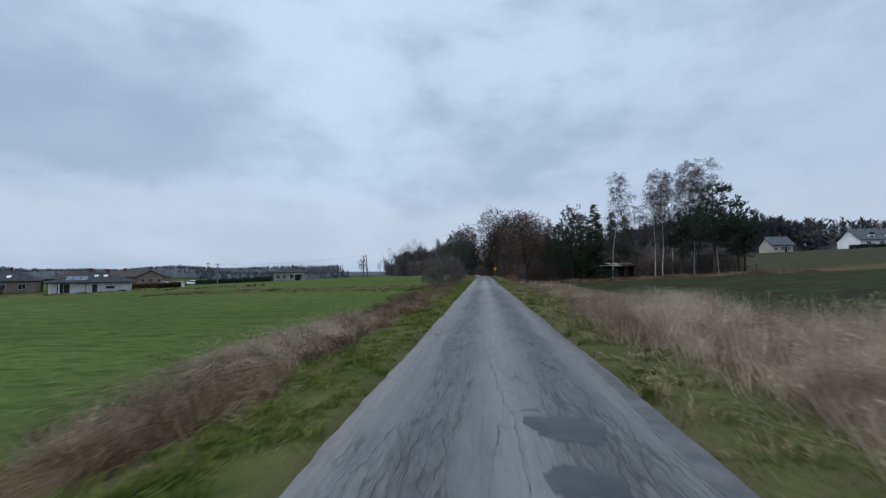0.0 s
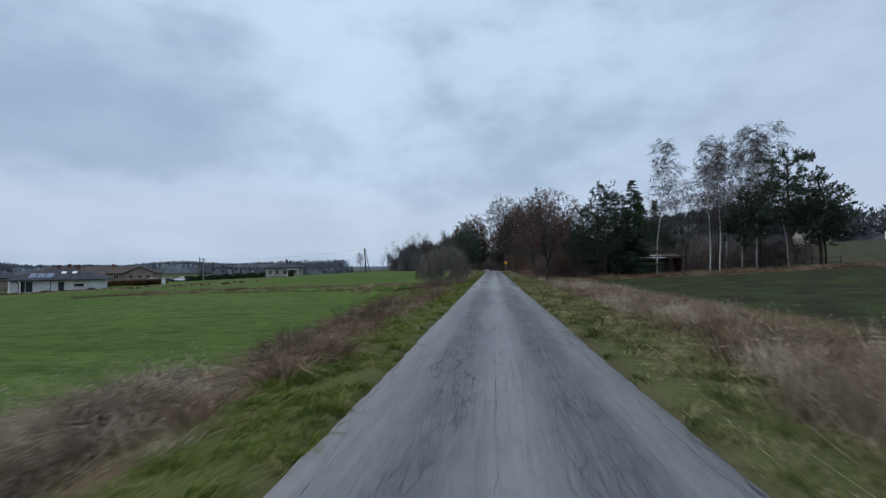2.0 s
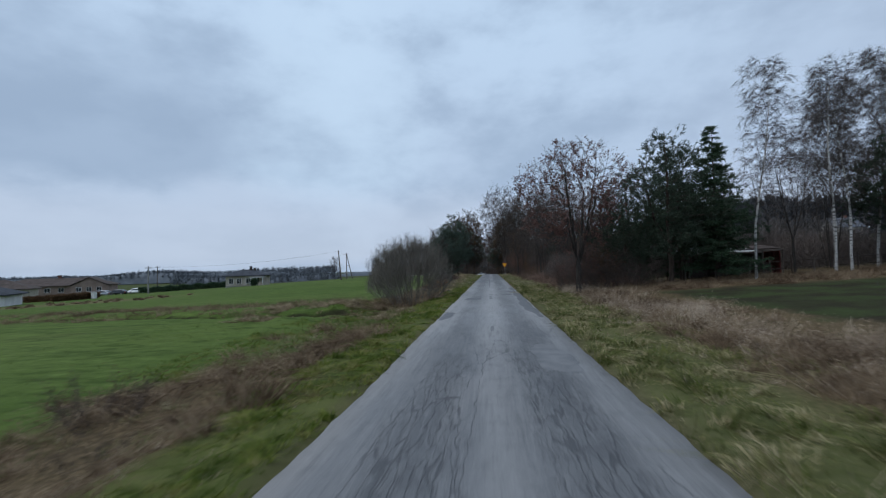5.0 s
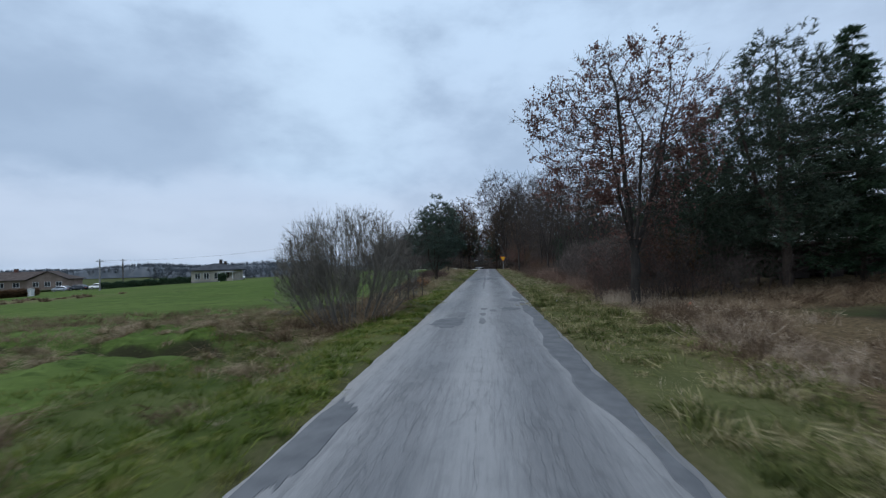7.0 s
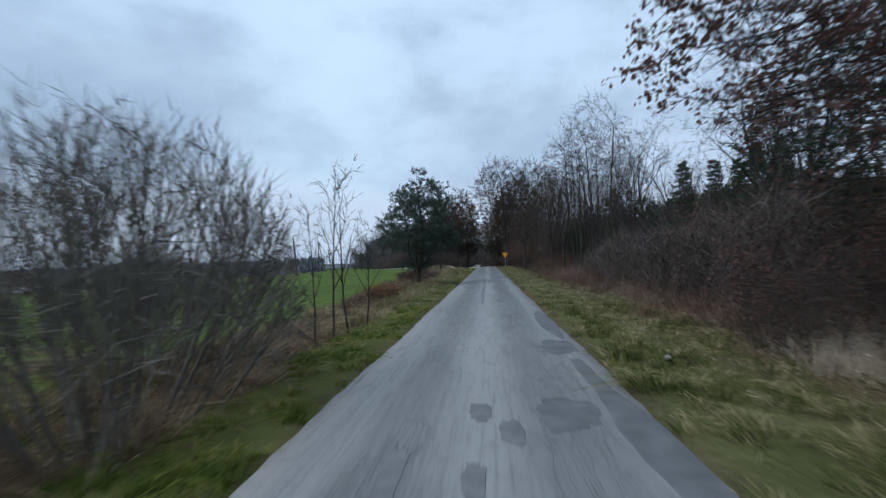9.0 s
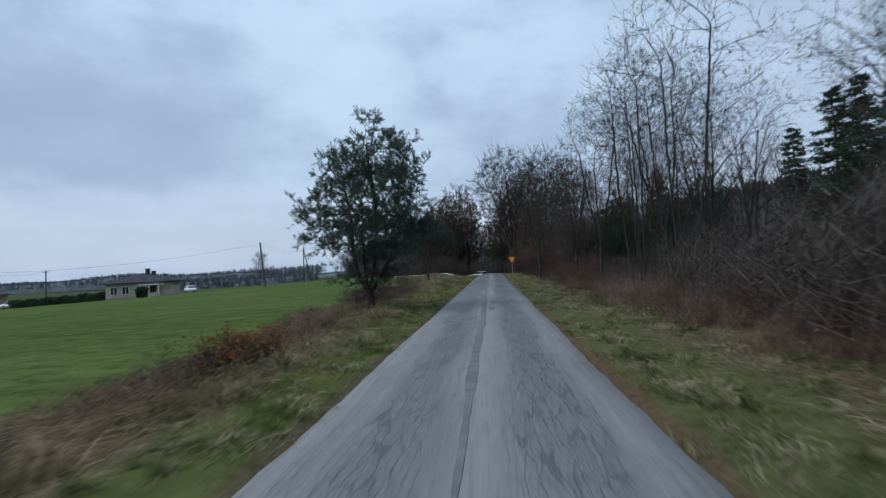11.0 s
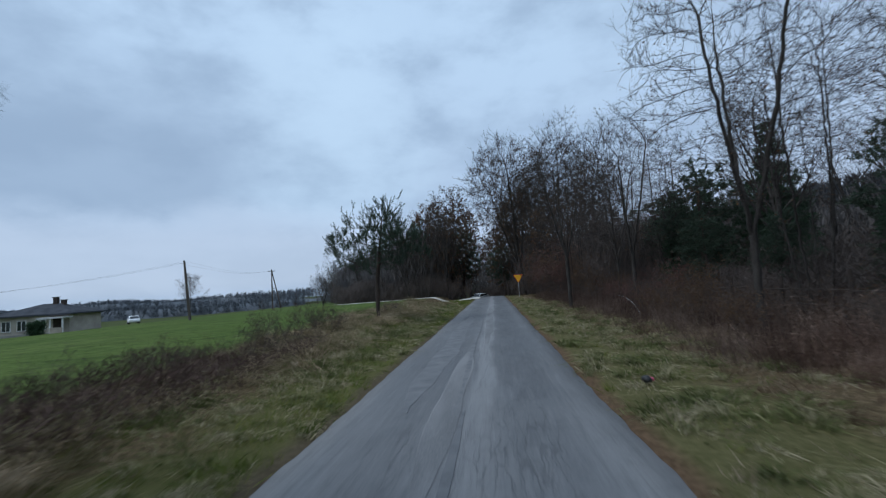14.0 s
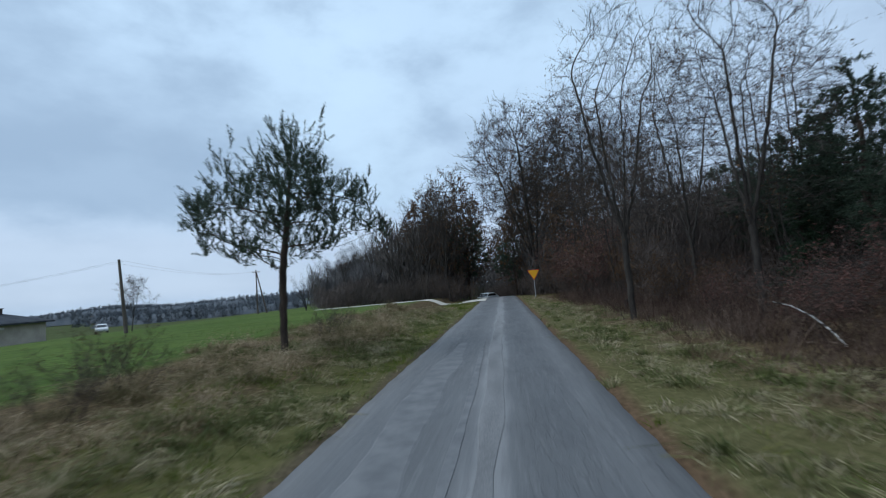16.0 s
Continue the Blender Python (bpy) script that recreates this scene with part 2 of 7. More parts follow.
def asphalt_material():
    m, b = material("worn_asphalt", 0.75, 0.35)
    N, L, n, math_, mixc, noise_, remap, scaled = node_tools(m.node_tree)
    co = n("ShaderNodeTexCoord").outputs["Object"]
    sep = n("ShaderNodeSeparateXYZ")
    L.new(co, sep.inputs[0])
    X, Y = sep.outputs[0], sep.outputs[1]
    grain = noise_(co, 160.0, 3.0, 0.7)
    stain = noise_(scaled(co, (1.0, 0.22, 1.0)), 1.3, 5.0)
    streak = noise_(scaled(co, (1.0, 0.035, 1.0)), 5.0, 5.0)
    broad = noise_(scaled(co, (1.0, 0.5, 1.0)), 0.35, 3.0)
    mottle = noise_(scaled(co, (1.0, 0.6, 1.0)), 6.0, 5.0, 0.6)
    wear = noise_(scaled(co, (1.0, 0.06, 1.0)), 26.0, 4.0, 0.65)
    chips = noise_(scaled(co, (1.0, 0.55, 1.0)), 38.0, 4.0, 0.7)
    base = mixc(remap(stain, 0.32, 0.68), (0.135, 0.138, 0.142, 1), (0.195, 0.195, 0.196, 1))
    base = mixc(math_("MULTIPLY", remap(streak, 0.45, 0.75), 0.45), base, (0.085, 0.088, 0.094, 1))
    base = mixc(math_("MULTIPLY", remap(broad, 0.5, 0.7), 0.40), base, (0.23, 0.229, 0.228, 1))
    base = mixc(math_("MULTIPLY", remap(wear, 0.48, 0.70), 0.55), base, (0.080, 0.083, 0.088, 1))
    base = mixc(math_("MULTIPLY", remap(chips, 0.50, 0.72), 0.50), base, (0.29, 0.288, 0.284, 1))
    # wheel tracks are darker, the crown and the edges paler
    xs = math_("ADD", X, math_("MULTIPLY", math_("SUBTRACT", stain, 0.5), 0.5))
    left = remap(math_("ABSOLUTE", math_("ADD", xs, 0.70)), 0.46, 0.12)
    right = remap(math_("ABSOLUTE", math_("SUBTRACT", xs, 0.78)), 0.52, 0.14)
    along = noise_(scaled(co, (0.35, 0.07, 1.0)), 1.0, 3.0)
    track = math_("MULTIPLY", math_("MAXIMUM", math_("MULTIPLY", left, 0.85), right), remap(along, 0.34, 0.52, 0.45, 1.0))
    base = mixc(math_("MULTIPLY", track, 0.82), base, (0.060, 0.064, 0.071, 1))
    crown = remap(math_("ABSOLUTE", math_("SUBTRACT", xs, 0.02)), 0.30, 0.08)
    base = mixc(math_("MULTIPLY", crown, 0.5), base, (0.27, 0.268, 0.266, 1))
    edge = remap(math_("ABSOLUTE", X), 1.25, 1.58)
    base = mixc(math_("MULTIPLY", edge, 0.50), base, (0.25, 0.238, 0.228, 1))
    base = mixc(math_("MULTIPLY", remap(mottle, 0.48, 0.72), 0.40), base, (0.075, 0.077, 0.082, 1))
    base = mixc(math_("MULTIPLY", remap(grain, 0.35, 0.7), 0.30), base, (0.28, 0.277, 0.273, 1))
    # the stretch beside the wood is paler, the last one towards the junction darker and closed
    base = mixc(remap(Y, 34.0, 44.0, 0.0, 0.26), base, (0.27, 0.272, 0.276, 1))
    base = mixc(remap(Y, 42.0, 33.0, 0.0, 0.34), base, (0.080, 0.083, 0.088, 1))
    base = mixc(math_("MULTIPLY", remap(Y, 56.0, 62.0), 0.18), base, (0.080, 0.083, 0.088, 1))
    late = remap(Y, 76.0, 83.0)
    base = mixc(math_("MULTIPLY", late, 0.66), base, (0.082, 0.085, 0.090, 1))
    ridge = remap(math_("ABSOLUTE", math_("SUBTRACT", xs, 0.12)), 0.24, 0.10)
    base = mixc(math_("MULTIPLY", math_("MULTIPLY", late, ridge), 0.50), base, (0.25, 0.25, 0.252, 1))
    # dark worn blotches in the wheel tracks
    blot = noise_(scaled(co, (1.0, 0.45, 1.0)), 1.9, 6.0, 0.62, 0.4)
    bare = math_("MULTIPLY", remap(blot, 0.50, 0.60), math_("MAXIMUM", math_("MULTIPLY", left, 0.8), right))
    base = mixc(math_("MULTIPLY", bare, remap(Y, 34.0, 46.0, 0.50, 0.28)), base, (0.066, 0.069, 0.075, 1))
    grit = noise_(scaled(co, (1.0, 0.05, 1.0)), 17.0, 5.0, 0.7)
    base = mixc(math_("MULTIPLY", remap(grit, 0.50, 0.68), 0.34), base, (0.070, 0.072, 0.077, 1))
    base = mixc(math_("MULTIPLY", remap(grit, 0.48, 0.34), 0.12), base, (0.31, 0.31, 0.31, 1))
    # wavering cracks along the lane, thickest and closest in the wheel tracks
    wv = n("ShaderNodeTexNoise")
    L.new(co, wv.inputs["Vector"])
    wv.inputs["Scale"].default_value, wv.inputs["Detail"].default_value = 3.6, 4.0
    va = n("ShaderNodeVectorMath")
    va.operation = "MULTIPLY_ADD"
    L.new(wv.outputs["Color"], va.inputs[0])
    va.inputs[1].default_value = (0.13, 0.5, 0.0)
    L.new(co, va.inputs[2])
    gate = noise_(scaled(co, (1.0, 0.5, 1)), 5.5, 3.0)

    def cracks(s, width, at=0.25):
        vo = n("ShaderNodeTexVoronoi")
        vo.feature = "DISTANCE_TO_EDGE"
        L.new(scaled(va.outputs[0], s), vo.inputs["Vector"])
        vo.inputs["Scale"].default_value = 1.0
        thin = math_("MULTIPLY", vo.outputs[0], remap(gate, 0.38, 0.62, 0.55, 3.2))
        return remap(thin, width, width * at)

    place = noise_(scaled(co, (0.8, 0.22, 1)), 1.0, 3.0)
    tracks = math_("MAXIMUM", left, right)
    zone = remap(math_("ADD", place, math_("MULTIPLY", tracks, 0.20)), 0.52, 0.68)
    zone = math_("MULTIPLY", zone, remap(Y, 74.0, 82.0, 1.0, 0.45))
    zone = math_("MULTIPLY", zone, remap(math_("ABSOLUTE", math_("SUBTRACT", Y, 48.0)), 8.0, 15.0, 0.42, 0.85))
    crack = math_("MULTIPLY", math_("MAXIMUM", cracks((9.0, 1.1, 1), 0.060), math_("MULTIPLY", cracks((16.0, 3.0, 1), 0.07), 0.5)), zone)
    long_ = math_("MULTIPLY", cracks((1.7, 0.14, 1), 0.010), math_("MULTIPLY", remap(place, 0.40, 0.56), remap(Y, 34.0, 46.0, 0.8, 0.35)))
    crack = math_("MAXIMUM", crack, long_)
    base = mixc(math_("MULTIPLY", crack, remap(Y, 30.0, 40.0, 0.85, 0.60)), base, (0.040, 0.042, 0.046, 1))
    L.new(base, b.inputs["Base Color"])
    L.new(remap(stain, 0.3, 0.7, 0.62, 0.85), b.inputs["Roughness"])
    bp = n("ShaderNodeBump")
    bp.inputs["Strength"].default_value, bp.inputs["Distance"].default_value = 0.7, 0.012
    L.new(math_("SUBTRACT", math_("ADD", math_("MULTIPLY", grain, 0.4), stain), math_("MULTIPLY", crack, 1.2)), bp.inputs["Height"])
    L.new(bp.outputs[0], b.inputs["Normal"])
    return m


def birch_material():
    m, b = material("birch_bark", 0.7, 0.3)
    N, L, n, math_, mixc, noise_, remap, scaled = node_tools(m.node_tree)
    co = n("ShaderNodeTexCoord").outputs["Object"]
    bands = noise_(scaled(co, (2.0, 2.0, 9.0)), 1.6, 5.0, 0.65)
    blot = noise_(co, 2.2, 4.0)
    c = mixc(remap(blot, 0.3, 0.7), (0.30, 0.29, 0.28, 1), (0.56, 0.55, 0.53, 1))
    c = mixc(remap(bands, 0.52, 0.60), c, (0.035, 0.032, 0.03, 1))
    L.new(c, b.inputs["Base Color"])
    return m


MAT = {}
MAT["ground"] = ground_material()
MAT["asphalt"] = asphalt_material()
MAT["patch"] = surface("fresh_asphalt", (0.070, 0.074, 0.080), (0.128, 0.131, 0.137), 3.5, 150, 0.75, 0.02)
MAT["seam"] = surface("worn_repair_strip", (0.092, 0.095, 0.101), (0.160, 0.162, 0.166), 3.5, 150, 0.75, 0.02)
MAT["patch_dark"] = surface("wet_looking_bitumen", (0.038, 0.041, 0.047), (0.075, 0.078, 0.085), 2.5, 150, 0.6, 0.03)
MAT["pale_strip"] = surface("pale_worn_asphalt", (0.115, 0.116, 0.119), (0.200, 0.200, 0.202), 3.0, 90, 0.8, 0.1, stretch=(1, 0.15, 1))
MAT["gravel"] = surface("pale_gravel", (0.34, 0.32, 0.28), (0.55, 0.52, 0.47), 1.5, 40, 0.95, 0.6)
MAT["bark"] = surface("grey_brown_bark", (0.024, 0.021, 0.019), (0.068, 0.061, 0.055), 6, 40, 0.95, 0.8, spec=0.1, stretch=(1, 1, 0.3), random_=0.2)
MAT["twig"] = surface("bare_twigs", (0.026, 0.021, 0.019), (0.068, 0.056, 0.049), 1.5, 9, 0.9, 0.0, island=0.5)
MAT["willow"] = surface("willow_bark", (0.074, 0.067, 0.056), (0.172, 0.156, 0.134), 1.5, 9, 0.9, 0.0, island=0.5)
MAT["birch"] = birch_material()
MAT["birch_twig"] = surface("birch_twigs", (0.045, 0.038, 0.037), (0.100, 0.088, 0.085), 1.0, 8, 0.9, 0.0, island=0.5)
MAT["pine_bark"] = surface("pine_bark", (0.027, 0.021, 0.018), (0.078, 0.057, 0.044), 7, 40, 0.95, 0.9, stretch=(1, 1, 0.3))
MAT["needles"] = blade_material("pine_needles", [(0.022, 0.033, 0.023), (0.040, 0.060, 0.039), (0.072, 0.098, 0.066)], 0.6, 0.3, 2.0)
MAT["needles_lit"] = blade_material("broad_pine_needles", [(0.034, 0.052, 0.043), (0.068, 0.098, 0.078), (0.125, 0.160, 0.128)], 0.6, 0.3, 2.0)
MAT["needles_pale"] = blade_material("young_pine_needles", [(0.020, 0.033, 0.024), (0.040, 0.064, 0.042), (0.078, 0.106, 0.072)], 0.6, 0.3, 2.0)
MAT["spruce"] = blade_material("spruce_needles", [(0.017, 0.035, 0.019), (0.035, 0.065, 0.035), (0.065, 0.104, 0.057)], 0.6, 0.3, 2.0)
MAT["oak_leaf"] = blade_material("withered_oak_leaves", [(0.072, 0.034, 0.028), (0.125, 0.064, 0.053), (0.185, 0.106, 0.088)], 0.7, 0.3, 1.0)
MAT["dry_leaf"] = blade_material("withered_leaves", [(0.055, 0.032, 0.018), (0.105, 0.060, 0.032), (0.16, 0.098, 0.05)], 0.75, 0.4, 1.0)
MAT["beech_leaf"] = blade_material("withered_hedge_leaves", [(0.12, 0.05, 0.015), (0.22, 0.10, 0.028), (0.32, 0.16, 0.045)], 0.75, 0.3, 1.0)
MAT["thicket"] = surface("thicket_stems", (0.036, 0.028, 0.024), (0.100, 0.078, 0.067), 1.5, 9, 0.95, 0.0, island=0.5)
MAT["verge"] = blade_material("verge_grass", [(0.044, 0.068, 0.010), (0.095, 0.136, 0.018), (0.155, 0.178, 0.036), (0.22, 0.20, 0.078)], 0.75, 0.78, 1.1)
MAT["verge_dry"] = blade_material("yellowing_grass", [(0.044, 0.058, 0.015), (0.112, 0.126, 0.036), (0.21, 0.196, 0.086), (0.42, 0.355, 0.215)], 0.8, 0.78, 1.1)
MAT["verge_wood"] = blade_material("mown_verge_grass", [(0.062, 0.078, 0.024), (0.138, 0.150, 0.056), (0.24, 0.222, 0.116), (0.42, 0.362, 0.245)], 0.8, 0.78, 1.2)
MAT["straw"] = blade_material("dry_reed_grass", [(0.14, 0.100, 0.070), (0.28, 0.215, 0.155), (0.43, 0.348, 0.262), (0.57, 0.478, 0.372)], 0.8, 0.65, 0.5)
MAT["weeds"] = blade_material("withered_weeds", [(0.062, 0.040, 0.025), (0.132, 0.090, 0.056), (0.210, 0.152, 0.098), (0.330, 0.252, 0.168)], 0.85, 0.72, 0.5)
MAT["redweeds"] = blade_material("russet_weeds", [(0.052, 0.029, 0.023), (0.112, 0.067, 0.050), (0.19, 0.126, 0.097), (0.34, 0.255, 0.20)], 0.85, 0.65, 0.5)
MAT["hummock"] = blade_material("matted_tan_grass", [(0.085, 0.078, 0.034), (0.180, 0.150, 0.080), (0.30, 0.235, 0.150), (0.44, 0.355, 0.245)], 0.85, 0.7, 0.9)
MAT["darkweeds"] = blade_material("dark_red_weeds", [(0.028, 0.017, 0.014), (0.060, 0.037, 0.029), (0.105, 0.070, 0.054), (0.20, 0.15, 0.12)], 0.85, 0.7, 0.5)
MAT["crop"] = blade_material("winter_crop", [(0.062, 0.092, 0.022), (0.085, 0.119, 0.033), (0.112, 0.145, 0.046)], 0.7, 0.5, 0.4)
MAT["brush"] = blade_material("brushwood", [(0.044, 0.037, 0.034), (0.086, 0.071, 0.064), (0.145, 0.120, 0.107)], 0.95, 0.5, 0.25, through_=0.0)
MAT["bramble"] = blade_material("bramble_stems", [(0.040, 0.024, 0.021), (0.080, 0.050, 0.043), (0.140, 0.098, 0.082)], 0.95, 0.6, 0.6, through_=0.0)
MAT["farwood"] = blade_material("far_wood", [(0.050, 0.047, 0.047), (0.086, 0.079, 0.076), (0.135, 0.121, 0.112)], 0.95, 0.5, 0.05, through_=0.0)
# the far wood's colour made paler and greyer, with haze painted in
MAT["hazewood"] = blade_material("haze_tinted_bare_wood", [(0.085, 0.083, 0.088), (0.125, 0.120, 0.123), (0.175, 0.165, 0.162)], 0.95, 0.5, 0.05, through_=0.0)
# distance haze is put into these two base colours, paler and bluer
MAT["farpine_haze"] = blade_material("haze_tinted_conifers", [(0.085, 0.100, 0.118), (0.115, 0.130, 0.148), (0.145, 0.157, 0.172)], 0.95, 0.5, 0.05, through_=0.0)
MAT["hillwood_haze"] = blade_material("haze_tinted_hill_wood", [(0.050, 0.055, 0.064), (0.072, 0.076, 0.084), (0.096, 0.098, 0.104)], 0.95, 0.5, 0.05, through_=0.0)
MAT["plaster_white"] = surface("white_render", (0.60, 0.60, 0.60), (0.78, 0.78, 0.78), 0.8, 30, 0.9, 0.1)
MAT["plaster_beige"] = surface("beige_render", (0.30, 0.27, 0.23), (0.45, 0.41, 0.35), 0.8, 30, 0.9, 0.1)
MAT["plaster_brown"] = surface("brown_render", (0.20, 0.145, 0.12), (0.31, 0.235, 0.20), 0.8, 30, 0.9, 0.1)
MAT["brick"] = surface("red_brick", (0.11, 0.050, 0.038), (0.19, 0.09, 0.07), 3, 30, 0.9, 0.2)
MAT["tile_dark"] = surface("anthracite_roof_tiles", (0.030, 0.034, 0.042), (0.065, 0.07, 0.08), 1.0, 9, 0.9, 0.3, spec=0.1)
MAT["tile_grey"] = surface("grey_roofing", (0.13, 0.145, 0.17), (0.24, 0.26, 0.29), 0.8, 9, 0.9, 0.3, spec=0.1)
MAT["tile_slate"] = surface("slate_grey_roofing", (0.060, 0.068, 0.082), (0.110, 0.120, 0.140), 0.8, 9, 0.9, 0.3, spec=0.1)
MAT["tile_brown"] = surface("brown_roofing", (0.050, 0.040, 0.036), (0.10, 0.08, 0.072), 1.0, 9, 0.9, 0.3, spec=0.1)
MAT["panel"] = surface("solar_panel", (0.05, 0.07, 0.10), (0.10, 0.13, 0.18), 1.0, 4, 0.15, 0.0, spec=0.6)
MAT["window"] = surface("dark_window_glass", (0.018, 0.020, 0.024), (0.04, 0.045, 0.052), 1.0, 4, 0.08, 0.0, spec=0.6)
MAT["white_trim"] = surface("white_frames", (0.62, 0.62, 0.62), (0.78, 0.78, 0.78), 2, 20, 0.6, 0.05)
MAT["concrete"] = surface("grey_concrete", (0.16, 0.155, 0.15), (0.28, 0.275, 0.265), 3, 60, 0.9, 0.3)
MAT["wood_pole"] = surface("weathered_pole", (0.060, 0.050, 0.042), (0.13, 0.11, 0.095), 3, 40, 0.9, 0.4, stretch=(1, 1, 0.2))
MAT["timber"] = surface("weathered_boards", (0.026, 0.020, 0.017), (0.062, 0.047, 0.039), 3, 40, 0.9, 0.4, random_=0.3)
MAT["redboard"] = surface("dark_red_boards", (0.10, 0.025, 0.022), (0.17, 0.045, 0.038), 3, 40, 0.8, 0.3)
MAT["sheet_roof"] = surface("pale_corrugated_sheet", (0.38, 0.38, 0.38), (0.58, 0.58, 0.58), 2, 20, 0.6, 0.2)
MAT["metal"] = surface("galvanised_steel", (0.30, 0.31, 0.32), (0.45, 0.46, 0.47), 3, 40, 0.45, 0.1, metal=0.8)
MAT["sign_yellow"] = surface("yellow_sign_face", (0.58, 0.28, 0.010), (0.68, 0.35, 0.015), 2, 20, 0.4, 0.0)
MAT["sign_red"] = surface("red_sign_border", (0.42, 0.028, 0.02), (0.52, 0.04, 0.03), 2, 20, 0.4, 0.0)
MAT["car_white"] = surface("white_car_paint", (0.72, 0.73, 0.75), (0.80, 0.81, 0.82), 2, 20, 0.25, 0.0, spec=0.5)
MAT["car_dark"] = surface("dark_car_paint", (0.012, 0.015, 0.022), (0.025, 0.03, 0.04), 2, 20, 0.25, 0.0, spec=0.5)
MAT["car_silver"] = surface("silver_car_paint", (0.30, 0.32, 0.35), (0.38, 0.40, 0.43), 2, 20, 0.3, 0.0, spec=0.5, metal=0.5)
MAT["tyre"] = surface("tyre_rubber", (0.012, 0.012, 0.012), (0.03, 0.03, 0.03), 4, 40, 0.9, 0.1)
MAT["rim"] = surface("wheel_rim", (0.35, 0.35, 0.36), (0.5, 0.5, 0.5), 4, 40, 0.35, 0.0, metal=0.8)
MAT["water"] = surface("ditch_water", (0.012, 0.013, 0.012), (0.03, 0.032, 0.03), 2, 8, 0.06, 0.05, spec=0.5)
MAT["stone"] = surface("grey_stone", (0.17, 0.165, 0.155), (0.30, 0.29, 0.275), 4, 40, 0.9, 0.3)
MAT["plastic_pink"] = surface("pink_plastic", (0.45, 0.06, 0.13), (0.60, 0.12, 0.2), 4, 40, 0.5, 0.0)
MAT["plastic_black"] = surface("black_plastic", (0.012, 0.012, 0.012), (0.03, 0.03, 0.03), 4, 40, 0.4, 0.0)
MAT["orange"] = surface("faded_orange_plastic", (0.40, 0.09, 0.05), (0.50, 0.14, 0.09), 4, 40, 0.5, 0.0)
MAT["wire"] = surface("power_cable", (0.02, 0.02, 0.02), (0.04, 0.04, 0.04), 4, 40, 0.6, 0.0)

# ---- mesh tools ----
def mesh_from(name, V, F, mat):
    """A mesh from an array of corners and an array of triangles."""
    me = bpy.data.meshes.new(name)
    V, F = np.asarray(V, np.float32), np.asarray(F, np.int32)
    me.vertices.add(len(V))
    me.vertices.foreach_set("co", V.ravel())
    me.loops.add(len(F) * 3)
    me.loops.foreach_set("vertex_index", F.ravel())
    me.polygons.add(len(F))
    me.polygons.foreach_set("loop_start", np.arange(0, len(F) * 3, 3, dtype=np.int32))
    me.update(calc_edges=True)
    if mat:
        me.materials.append(mat)
    return me


def smooth(me):
    me.polygons.foreach_set("use_smooth", np.ones(len(me.polygons), bool))
    return me


def part(name, bm, mat, parent=None, label="", flat=True):
    """Links a bmesh as one mesh object, under a thing or a part."""
    me = bpy.data.meshes.new(name)
    bm.to_mesh(me)
    bm.free()
    me.materials.append(mat)
    if not flat:
        smooth(me)
    ob = new(name, me)
    ob.parent = parent
    return tagged(ob, label)


def empty(name, m, label, category, group="", kind=""):
    ob = new(name)
    ob.matrix_world = m
    return tagged(ob, label, category, group, kind)


def block(bm, x0, x1, y0, y1, z0, z1, bevel=0.0):
    r = bmesh.ops.create_cube(bm, size=1, matrix=Matrix.Translation(((x0 + x1) / 2, (y0 + y1) / 2, (z0 + z1) / 2)) @ Matrix.Diagonal((x1 - x0, y1 - y0, z1 - z0, 1)))
    if bevel:
        vs = set(r["verts"])
        es = [e for e in bm.edges if e.verts[0] in vs and e.verts[1] in vs]
        bmesh.ops.bevel(bm, geom=es, offset=bevel, segments=2, affect="EDGES")
    return bm


def blocks(*rows, bevel=0.0):
    bm = bmesh.new()
    for r in rows:
        block(bm, *r, bevel=bevel)
    return bm


def rod(a, b, r0, r1=None, sides=8):
    """A tapered round bar from a to b."""
    bm = bmesh.new()
    a, b = Vector(a), Vector(b)
    d = b - a
    m = Matrix.Translation((a + b) / 2) @ d.to_track_quat("Z", "Y").to_matrix().to_4x4()
    bmesh.ops.create_cone(bm, cap_ends=True, segments=sides, radius1=r0, radius2=r0 if r1 is None else r1, depth=d.length, matrix=m)
    return bm


def solid(verts, faces):
    bm = bmesh.new()
    vs = [bm.verts.new(v) for v in verts]
    for f in faces:
        bm.faces.new([vs[i] for i in f])
    bmesh.ops.recalc_face_normals(bm, faces=bm.faces)
    return bm


# ---- ground ----
def sstep(a, b, v):
    t = np.clip((v - a) / (b - a), 0, 1)
    return t * t * (3 - 2 * t)


def waves(x, y):
    return np.sin(x * 1.9 + y * 0.7) * 0.4 + np.sin(x * 0.8 - y * 1.7 + 1.3) * 0.35 + np.sin(x * 3.7 + y * 2.9 + 0.4) * 0.25


def drain_line(lx):
    """Where the drain runs, by the distance from the lane."""
    return 48.2 + 0.21 * (np.clip(lx, 5, 45) - 7.0)


def scar(x, y):
    """How deep the bank of the drain is washed out, 0 to 1."""
    return np.exp(-((np.asarray(x, float) + 7.9) * 0.85) ** 2 - ((np.asarray(y, float) + 0.25 * np.asarray(x, float) - 46.62) * 2.2) ** 2)


